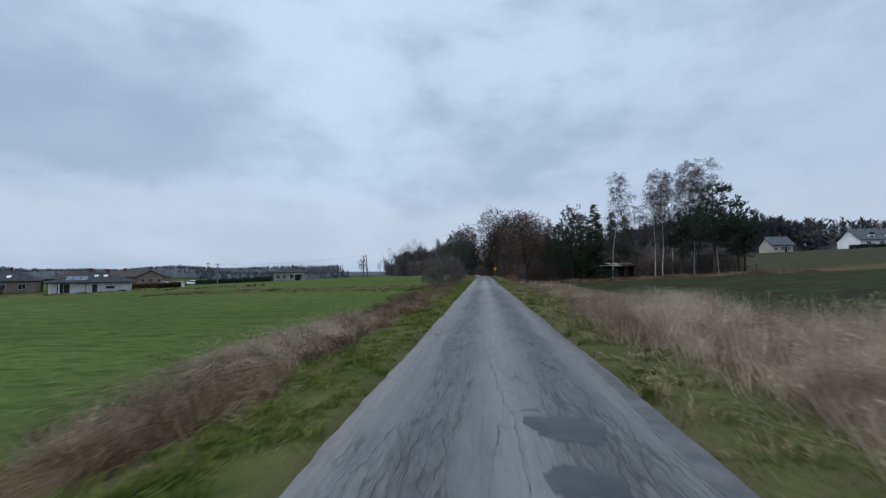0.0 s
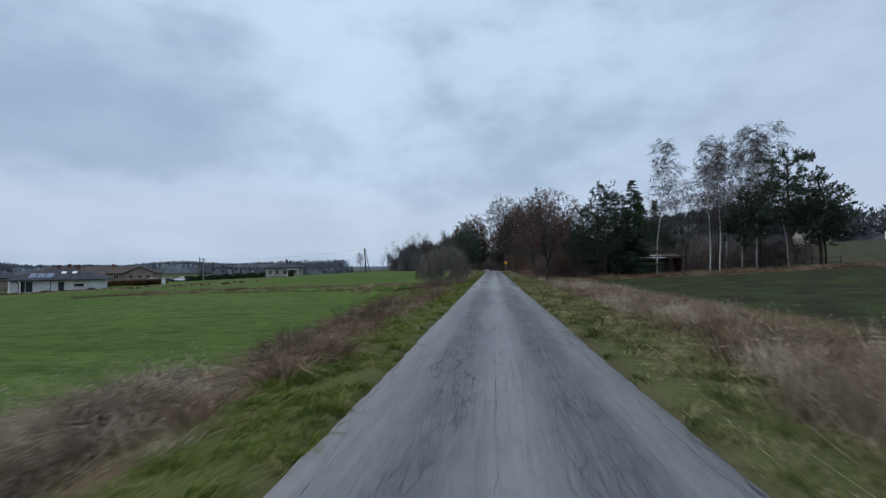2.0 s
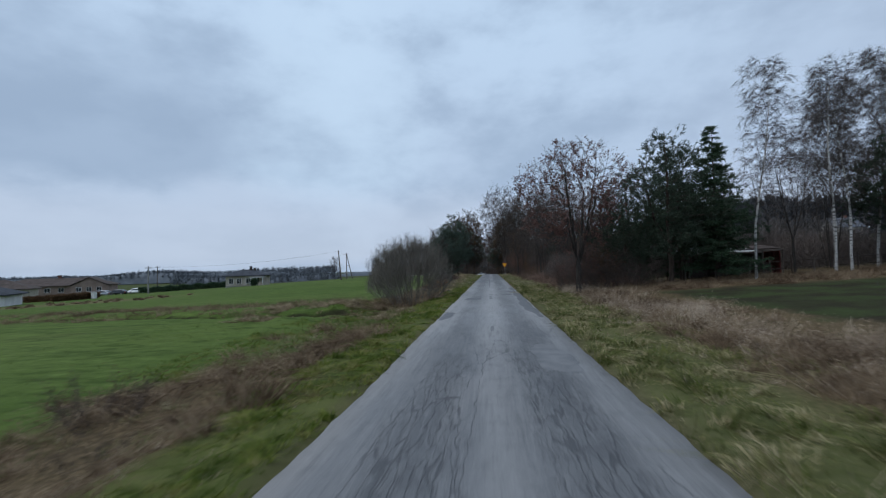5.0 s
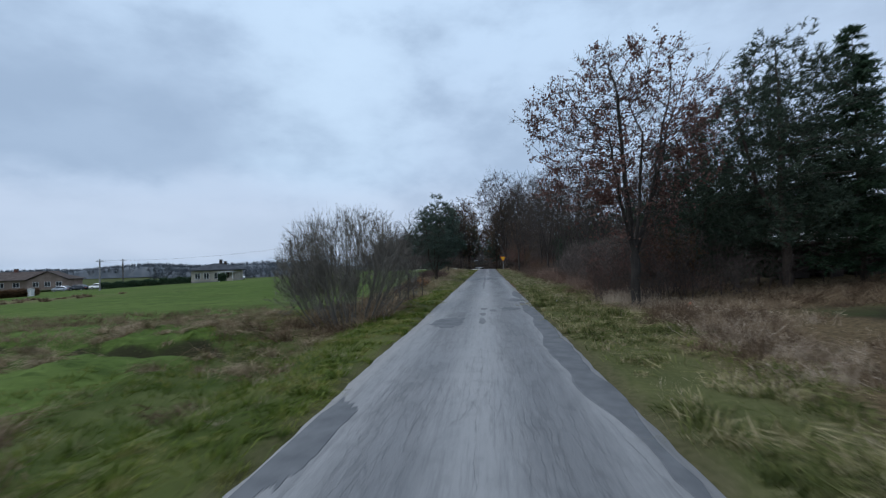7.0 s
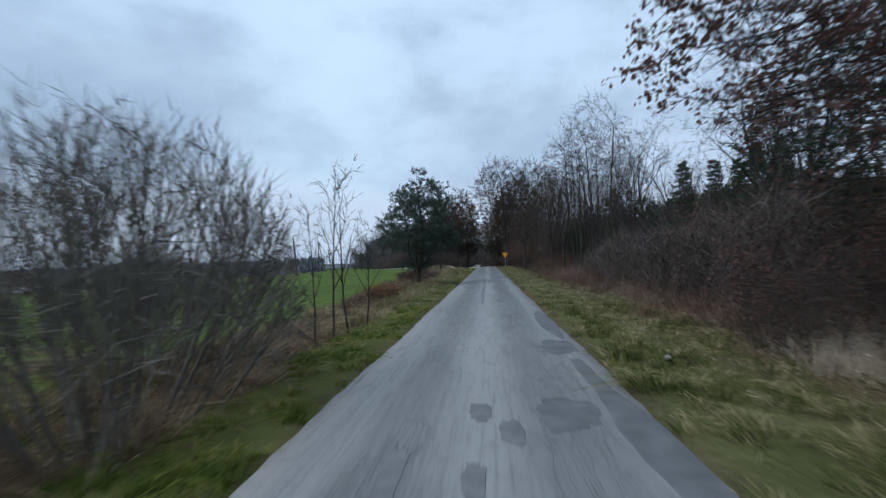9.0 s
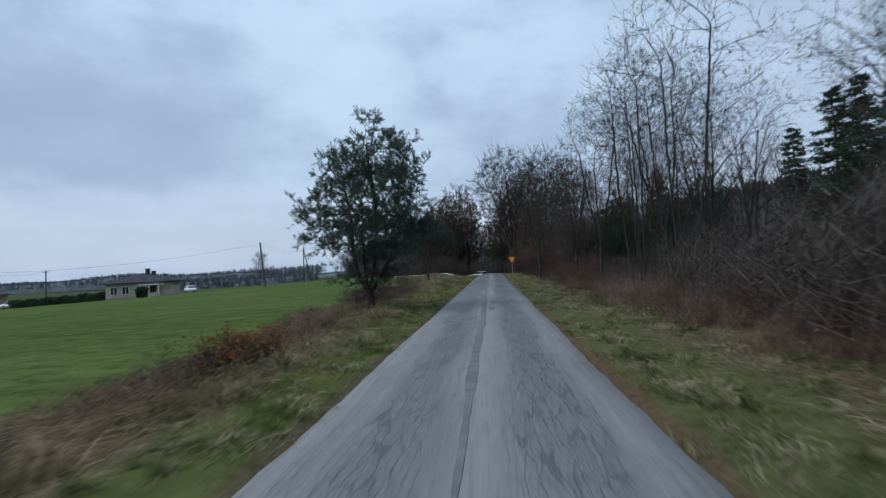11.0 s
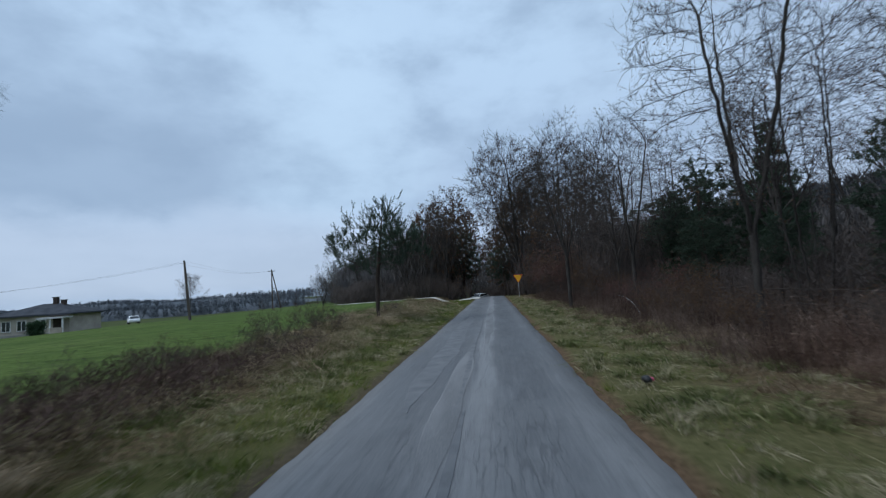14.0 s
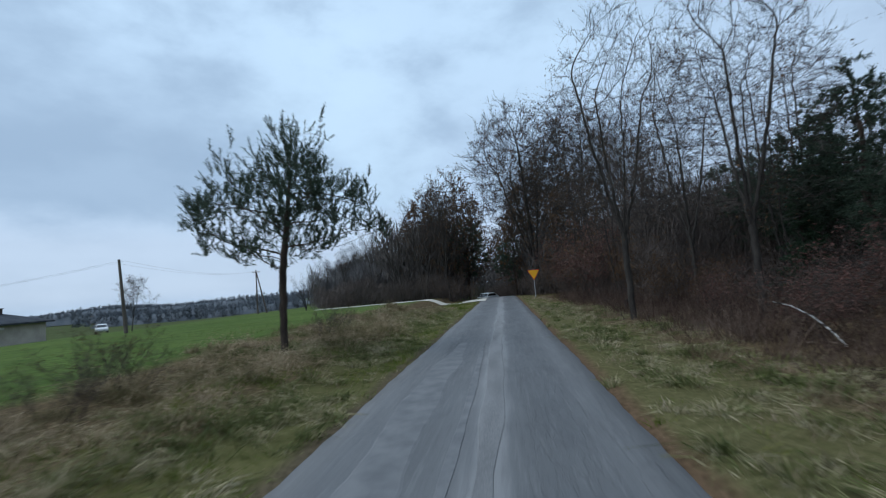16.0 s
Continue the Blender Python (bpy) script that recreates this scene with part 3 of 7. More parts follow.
def height(x, y):
    """The lie of the land: ditch and falling field to one side, a rise to the other, and a dip beyond the junction."""
    x, y = np.asarray(x, float), np.asarray(y, float)
    yy = np.clip(y, -60, 220)
    lx = np.clip(-x, 0, 170)
    field = -0.42 - 0.022 * (np.minimum(lx, 35) - 7.0) - 0.040 * (np.clip(lx, 35, 105) - 35) + 0.0125 * np.clip(yy - 60, -60, 62)
    fade = sstep(56, 74, yy)
    ditch = -0.03 - 0.10 * sstep(1.6, 3.0, lx) - 0.50 * sstep(2.9, 4.6, lx) * (1 - 0.8 * fade)
    left = ditch + (field - ditch) * sstep(4.9, 6.9, lx)
    # drain across the field
    line = drain_line(lx)
    left = left - 0.60 * np.exp(-np.abs((y - line) / 0.38) ** 3) * sstep(5.0, 7.0, lx) * (1 - sstep(38.0, 60.0, lx))
    left = left + 0.22 * np.exp(-((y - line - 2.2) / 1.5) ** 2) * sstep(6.0, 9.0, lx) * (1 - sstep(20.0, 34.0, lx))
    # rough hummocks where the drain meets the ditch
    wet = sstep(39.5, 43.0, y) * (1 - sstep(54.0, 58.0, y)) * sstep(3.6, 5.0, lx) * (1 - sstep(12.0, 17.0, lx))
    left = left + 0.10 * wet * (waves(x * 1.3, y * 1.1 + 2.0) + 0.6 * waves(x * 2.7 + 1.0, y * 2.1))
    left = left - 0.42 * scar(x, y) + 0.34 * scar(x, y - 0.75)
    bank = sstep(68, 78, yy) * (0.22 + 0.20 * sstep(78, 94, yy)) * (1 - sstep(104, 126, yy))
    left = left + bank * sstep(2.0, 4.4, lx) * (1 - 0.35 * sstep(6.0, 11.0, lx)) * (1 - sstep(16.0, 40.0, lx))
    rx = np.clip(x, 0, 190)
    low = 0.042 * np.clip(rx - 4.0, 0, 34) * (1 - 0.75 * sstep(60, 74, yy) * (1 - sstep(30, 42, rx)))
    right = -0.03 - 0.05 * sstep(1.6, 3.0, rx) + low + 0.072 * np.clip(rx - 38, 0, 75) + 0.012 * np.clip(yy - 60, 0, 100) * sstep(34, 60, rx)
    z = np.where(x < 0, left, right)
    rough = waves(x, y) * 0.035 * sstep(1.9, 3.5, np.abs(x)) * (1 - 0.6 * sstep(7, 9, np.abs(x)))
    lumps = waves(x * 2.3 + 0.7 * np.sin(y * 0.31), y * 1.9) + 0.8 * waves(x * 4.3 + 2.0, y * 3.4 + np.sin(x * 1.1))
    rough = rough + 0.030 * lumps * sstep(1.95, 2.7, np.abs(x)) * (1 - sstep(6.5, 8.5, np.abs(x)))
    dip = -0.0011 * np.clip(y - 124, 0, 45) ** 2 * np.exp(-(x / 22.0) ** 2)
    flat = sstep(1.80, 1.62, np.abs(x)) * (1 - sstep(170, 200, y))
    return z + rough + dip - 0.07 * flat


def build_ground():
    xs = np.concatenate([-np.geomspace(3000, 40, 22), np.arange(-38, -16, 1.5), np.arange(-16, -10.3, 0.5), np.arange(-10.2, -7.61, 0.25), np.arange(-7.6, 7.61, 0.25), np.arange(8.2, 16, 0.8), np.arange(16, 40, 2.0), np.geomspace(40, 3000, 22)])
    ys = np.concatenate([-np.geomspace(600, 14, 10), np.arange(-12, 0, 0.8), np.arange(0, 108, 0.36), np.arange(108, 130, 0.8), np.arange(130, 220, 3.0), np.geomspace(222, 4000, 20)])
    gx, gy = np.meshgrid(xs, ys)
    V = np.stack([gx, gy, height(gx, gy)], -1).reshape(-1, 3)
    nx = len(xs)
    i = (np.arange(len(ys) - 1)[:, None] * nx + np.arange(nx - 1)[None]).ravel()
    F = np.concatenate([np.stack([i, i + 1, i + nx + 1], 1), np.stack([i, i + nx + 1, i + nx], 1)])
    ob = new("ground", smooth(mesh_from("ground", V, F, MAT["ground"])))
    return tagged(ob, "rolling farmland with green winter crop, ploughed soil and rough grass margins", "ground", kind="structure")


ground = build_ground()


def edge_wobble(y, s):
    return 0.018 * np.sin(y * 0.8 + s) + 0.009 * np.sin(y * 4.3 + 2 * s) + 0.010 * np.sin(y * 9.1 + s * 3)


def build_road():
    """A narrow lane with a low crown, ragged edges and a dip beyond the junction."""
    ys = np.concatenate([np.arange(-12, 128, 0.25), np.arange(128, 200, 2.0)])
    ts = np.array([-1.0, -0.985, -0.8, -0.55, -0.3, 0.0, 0.3, 0.55, 0.8, 0.985, 1.0])
    V = []
    for y in ys:
        l, r = -1.65 + edge_wobble(y, 0.3), 1.65 + edge_wobble(y, 2.1)
        dip = -0.0011 * max(0.0, min(y - 124, 45)) ** 2
        for t in ts:
            x = (l + r) / 2 + t * (r - l) / 2
            z = 0.025 * (1 - t * t) - 0.02 + 0.004 * math.sin(y * 0.9 + x) + dip
            V.append((x, y, z - (0.09 if abs(t) == 1 else 0)))
    nx = len(ts)
    i = (np.arange(len(ys) - 1)[:, None] * nx + np.arange(nx - 1)[None]).ravel()
    F = np.concatenate([np.stack([i, i + 1, i + nx + 1], 1), np.stack([i, i + nx + 1, i + nx], 1)])
    ob = new("road", smooth(mesh_from("road", V, F, MAT["asphalt"])))
    return tagged(ob, "narrow worn grey asphalt lane, cracked and patched", "road", kind="structure")


road = build_road()


def road_z(x, y):
    t = min(1.0, abs(x) / 1.61)
    return 0.025 * (1 - t * t) - 0.02 + 0.004 * math.sin(y * 0.9 + x)


def build_patch(cx, cy, rx, ry, seed, square=2.0):
    """A dark repair, its ragged outline laid thinly over the lane."""
    rng = np.random.default_rng(seed)
    k = 72
    ph = rng.uniform(0, 6.28, 4)
    ring = []
    for i in range(k):
        a = 2 * math.pi * i / k
        r = 1 + 0.10 * math.sin(2 * a + ph[0]) + 0.08 * math.sin(3 * a + ph[1]) + 0.06 * math.sin(5 * a + ph[2]) + 0.05 * math.sin(9 * a + ph[3]) + 0.03 * math.sin(16 * a + 2 * ph[1]) + rng.normal() * 0.025
        e = 2.0 / square
        ca, sa = math.cos(a), math.sin(a)
        x = cx + rx * r * math.copysign(abs(ca) ** e, ca)
        y = cy + ry * r * math.copysign(abs(sa) ** e, sa)
        ring.append((max(-1.58, min(1.60, x)), y))
    bm = bmesh.new()
    rings = []
    for f, dz in ((1.0, 0.001), (0.96, 0.006), (0.6, 0.007), (0.25, 0.007)):
        rings.append([bm.verts.new((cx + (x - cx) * f, cy + (y - cy) * f, road_z(cx + (x - cx) * f, cy + (y - cy) * f) + dz)) for x, y in ring])
    for a, b in zip(rings, rings[1:]):
        for i in range(k):
            bm.faces.new((a[i], a[(i + 1) % k], b[(i + 1) % k], b[i]))
    bm.faces.new(rings[-1])
    return part("asphalt_patch", bm, MAT["patch_dark" if seed < 3 else "seam" if seed in (6, 7, 8, 11, 12, 13, 14, 15, 16, 17, 18) else "patch"], road, "dark bitumen repair")


def build_strip(x0, x1, y0, y1, seed, wob=0.05):
    """A long repair strip along the lane, ragged on both sides."""
    rng = np.random.default_rng(seed)
    a, b = rng.uniform(0, 6, 2)
    bm = bmesh.new()
    prev = None
    n = max(3, int((y1 - y0) / 0.3))
    for i in range(n + 1):
        y = y0 + (y1 - y0) * i / n
        taper = min(1.0, 4.0 * min(i, n - i) / n + 0.25)
        c, w = (x0 + x1) / 2 + wob * math.sin(y * 0.7 + a), (x1 - x0) / 2 * taper + wob * 0.6 * math.sin(y * 2.3 + b) + rng.normal() * wob * 0.25
        w = max(w, 0.02)
        row = []
        for t in (-1, -0.9, -0.3, 0.3, 0.9, 1):
            x = max(-1.59, min(1.62, c + t * w))
            row.append(bm.verts.new((x, y, road_z(x, y) + (0.001 if abs(t) == 1 else 0.0065))))
        if prev:
            for j in range(5):
                bm.faces.new((prev[j], prev[j + 1], row[j + 1], row[j]))
        prev = row
    return part("asphalt_patch", bm, MAT["patch" if x0 > 1 else "pale_strip" if seed > 30 else "seam"], road, "pale worn strip" if seed > 30 else "dark bitumen strip")


PATCHES = [(0.55, 4.38, 0.36, 0.36, 1), (0.48, 3.28, 0.26, 0.28, 2), (-1.43, 41.4, 0.19, 1.15, 3), (-0.85, 48.8, 0.42, 0.8, 5), (0.0, 48.9, 0.08, 0.55, 6), (0.0, 50.3, 0.09, 0.3, 7), (0.02, 51.7, 0.10, 0.28, 8), (1.25, 54.9, 0.30, 0.55, 9), (0.85, 51.7, 0.30, 0.45, 10), (0.02, 38.1, 0.04, 0.5, 11), (0.25, 76.6, 0.15, 0.55, 12), (0.18, 74.3, 0.11, 0.4, 13), (-0.55, 71.7, 0.30, 0.25, 14), (-0.9, 71.5, 0.3, 1.0, 15), (1.0, 34.6, 0.32, 1.1, 16), (-0.6, 50.0, 0.1, 0.9, 17), (0.3, 51.2, 0.10, 0.3, 18)]
for row in PATCHES:
    build_patch(*row, square=2.6)
STRIPS = [(-0.44, -0.10, 77.5, 84.9, 31, 0.02), (-0.02, 0.26, 86.0, 104.0, 32, 0.02), (1.22, 1.62, 40.5, 54.0, 21, 0.06), (1.30, 1.62, 55.5, 60.0, 22, 0.05), (1.36, 1.62, -2.0, 7.5, 23, 0.04), (-0.17, -0.02, 62.0, 80.0, 24, 0.015), (-0.24, -0.14, 80.0, 96.0, 25, 0.015), (-1.05, -0.55, 80.0, 96.0, 27, 0.05)]
for row in STRIPS:
    build_strip(*row)


def build_side_road():
    """A pale gravel track that leaves the lane at the junction."""
    rows = []
    for i in range(30):
        x = -1.2 - i * 0.7
        w = 1.5 + 2.2 * math.exp(-i / 3.0)
        rows.append([(x, 126.0 + 0.03 * i * i * 0.35 + t * w) for t in (-1, -0.5, 0, 0.5, 1)])
    V = [(x, y, float(height(min(x, -1.8), y)) * sstep(0, 4, i) + 0.02 + 0.03 * (j != 0 and j != 4)) for i, r in enumerate(rows) for j, (x, y) in enumerate(r)]
    i = (np.arange(len(rows) - 1)[:, None] * 5 + np.arange(4)[None]).ravel()
    F = np.concatenate([np.stack([i, i + 5, i + 6], 1), np.stack([i, i + 6, i + 1], 1)])
    ob = new("side_road", smooth(mesh_from("side_road", V, F, MAT["gravel"])))
    return tagged(ob, "pale gravel side road joining the asphalt lane", "road", kind="structure")


build_side_road()

# ---- trees ----
class Shape:
    """Collects tubes, blades and leaves as triangles."""

    def __init__(self):
        self.V, self.F, self.n = [], [], 0
        self.ribs = []

    def add(self, V, F):
        self.V.append(np.asarray(V, float).reshape(-1, 3))
        self.F.append(np.asarray(F, int).reshape(-1, 3) + self.n)
        self.n += len(self.V[-1])

    def tube(self, P, R, sides=5):
        P, R = np.asarray(P, float), np.asarray(R, float)
        d = P[-1] - P[0]
        d = d / (np.linalg.norm(d) + 1e-9)
        ref = np.array([1.0, 0, 0]) if abs(d[0]) < 0.7 else np.array([0, 1.0, 0])
        u = np.cross(d, ref)
        u /= np.linalg.norm(u)
        v = np.cross(d, u)
        a = np.arange(sides) * 2 * np.pi / sides
        ring = np.cos(a)[:, None] * u + np.sin(a)[:, None] * v
        V = (P[:, None] + R[:, None, None] * ring[None]).reshape(-1, 3)
        k = len(P)
        i, j = np.meshgrid(np.arange(k - 1), np.arange(sides), indexing="ij")
        a0, a1 = i * sides + j, i * sides + (j + 1) % sides
        b0, b1 = a0 + sides, a1 + sides
        F = np.concatenate([np.stack([a0, a1, b1], -1).reshape(-1, 3), np.stack([a0, b1, b0], -1).reshape(-1, 3)])
        self.add(V, F)

    def spikes(self, A, D, W):
        """Thin triangles from the points A along D, each W wide at its base."""
        A, D = np.asarray(A, float), np.asarray(D, float)
        side = np.cross(D, RNG.normal(size=D.shape))
        side /= np.linalg.norm(side, axis=1, keepdims=True) + 1e-9
        side = side * np.asarray(W).reshape(-1, 1) / 2
        V = np.stack([A - side, A + side, A + D], 1)
        self.add(V, np.arange(len(A) * 3))

    def bent(self, A, D, W, sag):
        """Thin blades of two pieces, the outer one bent by sag."""
        A, D = np.asarray(A, float), np.asarray(D, float)
        side = np.cross(D, RNG.normal(size=D.shape))
        side /= np.linalg.norm(side, axis=1, keepdims=True) + 1e-9
        side = side * np.asarray(W).reshape(-1, 1) / 2
        mid = A + D * 0.55
        tip = A + D + sag
        V = np.stack([A - side, A + side, mid - side * 0.7, mid + side * 0.7, tip], 1)
        k = np.arange(len(A)) * 5
        F = np.concatenate([np.stack([k, k + 1, k + 3], 1), np.stack([k, k + 3, k + 2], 1), np.stack([k + 2, k + 3, k + 4], 1)])
        self.add(V, F)

    def leaves(self, A, size, droop=0.3):
        """Small folded lozenges at the points A."""
        A = np.asarray(A, float)
        n = len(A)
        d = RNG.normal(size=(n, 3))
        d[:, 2] -= droop
        d /= np.linalg.norm(d, axis=1, keepdims=True)
        s = np.cross(d, RNG.normal(size=(n, 3)))
        s /= np.linalg.norm(s, axis=1, keepdims=True) + 1e-9
        L = (size * RNG.uniform(0.7, 1.3, n))[:, None]
        V = np.stack([A, A + d * L * 0.5 + s * L * 0.32, A + d * L, A + d * L * 0.5 - s * L * 0.32], 1)
        k = np.arange(n) * 4
        self.add(V, np.concatenate([np.stack([k, k + 1, k + 2], 1), np.stack([k, k + 2, k + 3], 1)]))

    def flush(self):
        """Turns the gathered thin branches into flat, tapering ribbons."""
        if self.ribs:
            A, B, M, R = (np.array([q[i] for q in self.ribs]) for i in range(4))
            self.ribs = []
            self.bent(A, (M - A) / 0.55, R * 2, B - A - (M - A) / 0.55)

    def mesh(self, name, mat):
        self.flush()
        return mesh_from(name, np.concatenate(self.V), np.concatenate(self.F), mat)


RNG = np.random.default_rng(11)


def unit(v):
    return v / (np.linalg.norm(v) + 1e-9)


def turned(d, angle, spin):
    """A way that leaves d by an angle, at a turn round it."""
    ref = np.array([0, 0, 1.0]) if abs(d[2]) < 0.9 else np.array([1.0, 0, 0])
    u = unit(np.cross(d, ref))
    v = np.cross(d, u)
    return unit(d * math.cos(angle) + (u * math.cos(spin) + v * math.sin(spin)) * math.sin(angle))


def line(p, d, L, n, wander, up):
    P, q, d = [p], np.array(p, float), np.array(d, float)
    for i in range(n):
        d = unit(d + RNG.normal(size=3) * wander + np.array([0, 0, up]))
        q = q + d * (L / n)
        P.append(q.copy())
    return np.array(P), d


def limb(S, ends, p, d, L, r, lvl, P):
    """Grows a limb and, from it, its own branches; ends gathers the outermost ones."""
    n = P["segs"][lvl]
    pts, dend = line(p, d, L, n, P["wander"][lvl], P["up"][lvl])
    rad = r * (1 - np.linspace(0, 1, n + 1) * P["taper"])
    if P["sides"][lvl]:
        S.tube(pts, rad, P["sides"][lvl])
    else:
        S.ribs.append((pts[0], pts[-1], pts[len(pts) // 2], max(rad[0], 0.005)))
    if lvl == P["levels"] - 1:
        ends.append(pts)
        return
    k = P["kids"][lvl]
    t0 = P["start"][lvl]
    spin = RNG.uniform(0, 6.28)
    for i in range(k):
        t = t0 + (1 - t0) * (i + RNG.uniform(0.1, 0.9)) / k
        f = t * n
        j = min(int(f), n - 1)
        q = pts[j] + (pts[j + 1] - pts[j]) * (f - j)
        dd = unit(pts[j + 1] - pts[j])
        spin += 2.4 + RNG.uniform(-0.4, 0.4)
        a = radians(RNG.uniform(*P["angle"][lvl]))
        l = L * P["ratio"][lvl] * (1 - P["fall"][lvl] * (t - t0) / (1 - t0 + 1e-6)) * RNG.uniform(0.75, 1.2)
        rr = max(0.004, min(r * (1 - t * P["taper"]) * 0.75, r * P["thin"][lvl]))
        limb(S, ends, q, turned(dd, a, spin), l, rr, lvl + 1, P)


def twigs(S, ends, per, length, width, spread, sag, up=0.0):
    """Fine twigs along the outermost branches; gives back their tips."""
    A, D = [], []
    for pts in ends:
        m = len(pts) - 1
        t = RNG.uniform(0.15, 1.0, per) * m
        j = np.minimum(t.astype(int), m - 1)
        q = pts[j] + (pts[j + 1] - pts[j]) * (t - j)[:, None]
        d = (pts[j + 1] - pts[j])
        d = d / (np.linalg.norm(d, axis=1, keepdims=True) + 1e-9) + RNG.normal(size=(per, 3)) * spread
        d[:, 2] += up
        d /= np.linalg.norm(d, axis=1, keepdims=True) + 1e-9
        A.append(q)
        D.append(d * (length * RNG.uniform(0.5, 1.3, per))[:, None])
    A, D = np.concatenate(A), np.concatenate(D)
    g = np.zeros_like(D)
    g[:, 2] = -sag * np.linalg.norm(D, axis=1)
    S.spikes(A, D + g, np.full(len(A), width))
    return A, A + D + g


def tree_thing(name, wood, wood_mat, crown, crown_mat, label, category="tree", group="trees", extra=None):
    """A tree standing at the origin, to be copied into place: trunk and crown, and leaves where it has some."""
    ob = empty(name, Matrix(), label, category, group)
    t = new("trunk", smooth(wood.mesh("trunk", wood_mat)))
    c = new("crown", crown.mesh("crown", crown_mat))
    t.parent = c.parent = ob
    if extra:
        for nm, sh, mt, lb in extra:
            e = new(nm, sh.mesh(nm, mt))
            e.parent = ob
            tagged(e, lb)
    return ob


BARE = dict(levels=4, segs=(9, 5, 3, 2), wander=(0.05, 0.12, 0.18, 0.22), up=(0.03, 0.07, 0.05, 0.03), taper=0.86, sides=(7, 4, 3, 0),
            kids=(13, 7, 5), start=(0.28, 0.22, 0.15), angle=((28, 55), (30, 60), (30, 65)), ratio=(0.50, 0.50, 0.45), fall=(0.55, 0.4, 0.3), thin=(0.42, 0.5, 0.55))


def bare_tree(name, H, r, label, seed, stems=1, leafy=0, leaf_mat="dry_leaf", P=BARE, spread=12, leaf=0.08, twig_mat="twig", bark="bark", per=6, twig_len=0.5, group="bare trees", twig_w=0.016):
    global RNG
    RNG = np.random.default_rng(seed)
    W, C, ends = Shape(), Shape(), []
    for s in range(stems):
        a = radians(RNG.uniform(0, spread)) if stems == 1 else radians(RNG.uniform(0.4, 1.0) * spread)
        d = turned(np.array([0, 0, 1.0]), a * (0.4 if stems == 1 else 1), s * 6.28 / stems + RNG.uniform(-0.5, 0.5))
        limb(W, ends, np.array([RNG.normal() * 0.1 * (stems > 1), RNG.normal() * 0.1 * (stems > 1), -0.25]), d, H * RNG.uniform(0.86, 1.0), r * RNG.uniform(0.7, 1.0), 0, P)
    A, tips = twigs(C, ends, per, twig_len, twig_w, 0.5, 0.05, 0.15)
    extra = None
    if leafy:
        S = Shape()
        k = RNG.choice(len(tips), min(leafy, len(tips) * 2), replace=True)
        low = tips[k] + RNG.normal(size=(len(k), 3)) * 0.06
        S.leaves(low, leaf)
        extra = [("leaves", S, MAT[leaf_mat], "withered brown leaves still hanging")]
    return tree_thing(name, W, MAT[bark], C, MAT[twig_mat], label, group=group, extra=extra)


BIRCH = dict(levels=4, segs=(10, 5, 3, 2), wander=(0.03, 0.10, 0.16, 0.2), up=(0.03, 0.06, -0.03, -0.10), taper=0.88, sides=(7, 4, 3, 0),
             kids=(18, 7, 5), start=(0.28, 0.2, 0.15), angle=((22, 42), (28, 55), (30, 60)), ratio=(0.27, 0.46, 0.5), fall=(0.50, 0.35, 0.3), thin=(0.30, 0.5, 0.55))


def birch(name, H, r, seed, label):
    global RNG
    RNG = np.random.default_rng(seed)
    W, C, ends = Shape(), Shape(), []
    d = turned(np.array([0, 0, 1.0]), radians(RNG.uniform(1, 4)), RNG.uniform(0, 6))
    limb(W, ends, np.array([0, 0, -0.25]), d, H, r, 0, BIRCH)
    W2, C2 = Shape(), Shape()
    # trunk and the main limbs are pale; the fine branches belong to the crown
    W.flush()
    for i, (v, f) in enumerate(zip(W.V, W.F)):
        big = 60 <= len(v) < 100
        (W2 if big else C2).add(v, f - f.min())
    A, tips = twigs(C2, ends, 15, 0.6, 0.011, 0.35, 0.35, -0.2)
    return tree_thing(name, W2, MAT["birch"], C2, MAT["birch_twig"], label, group="birches")


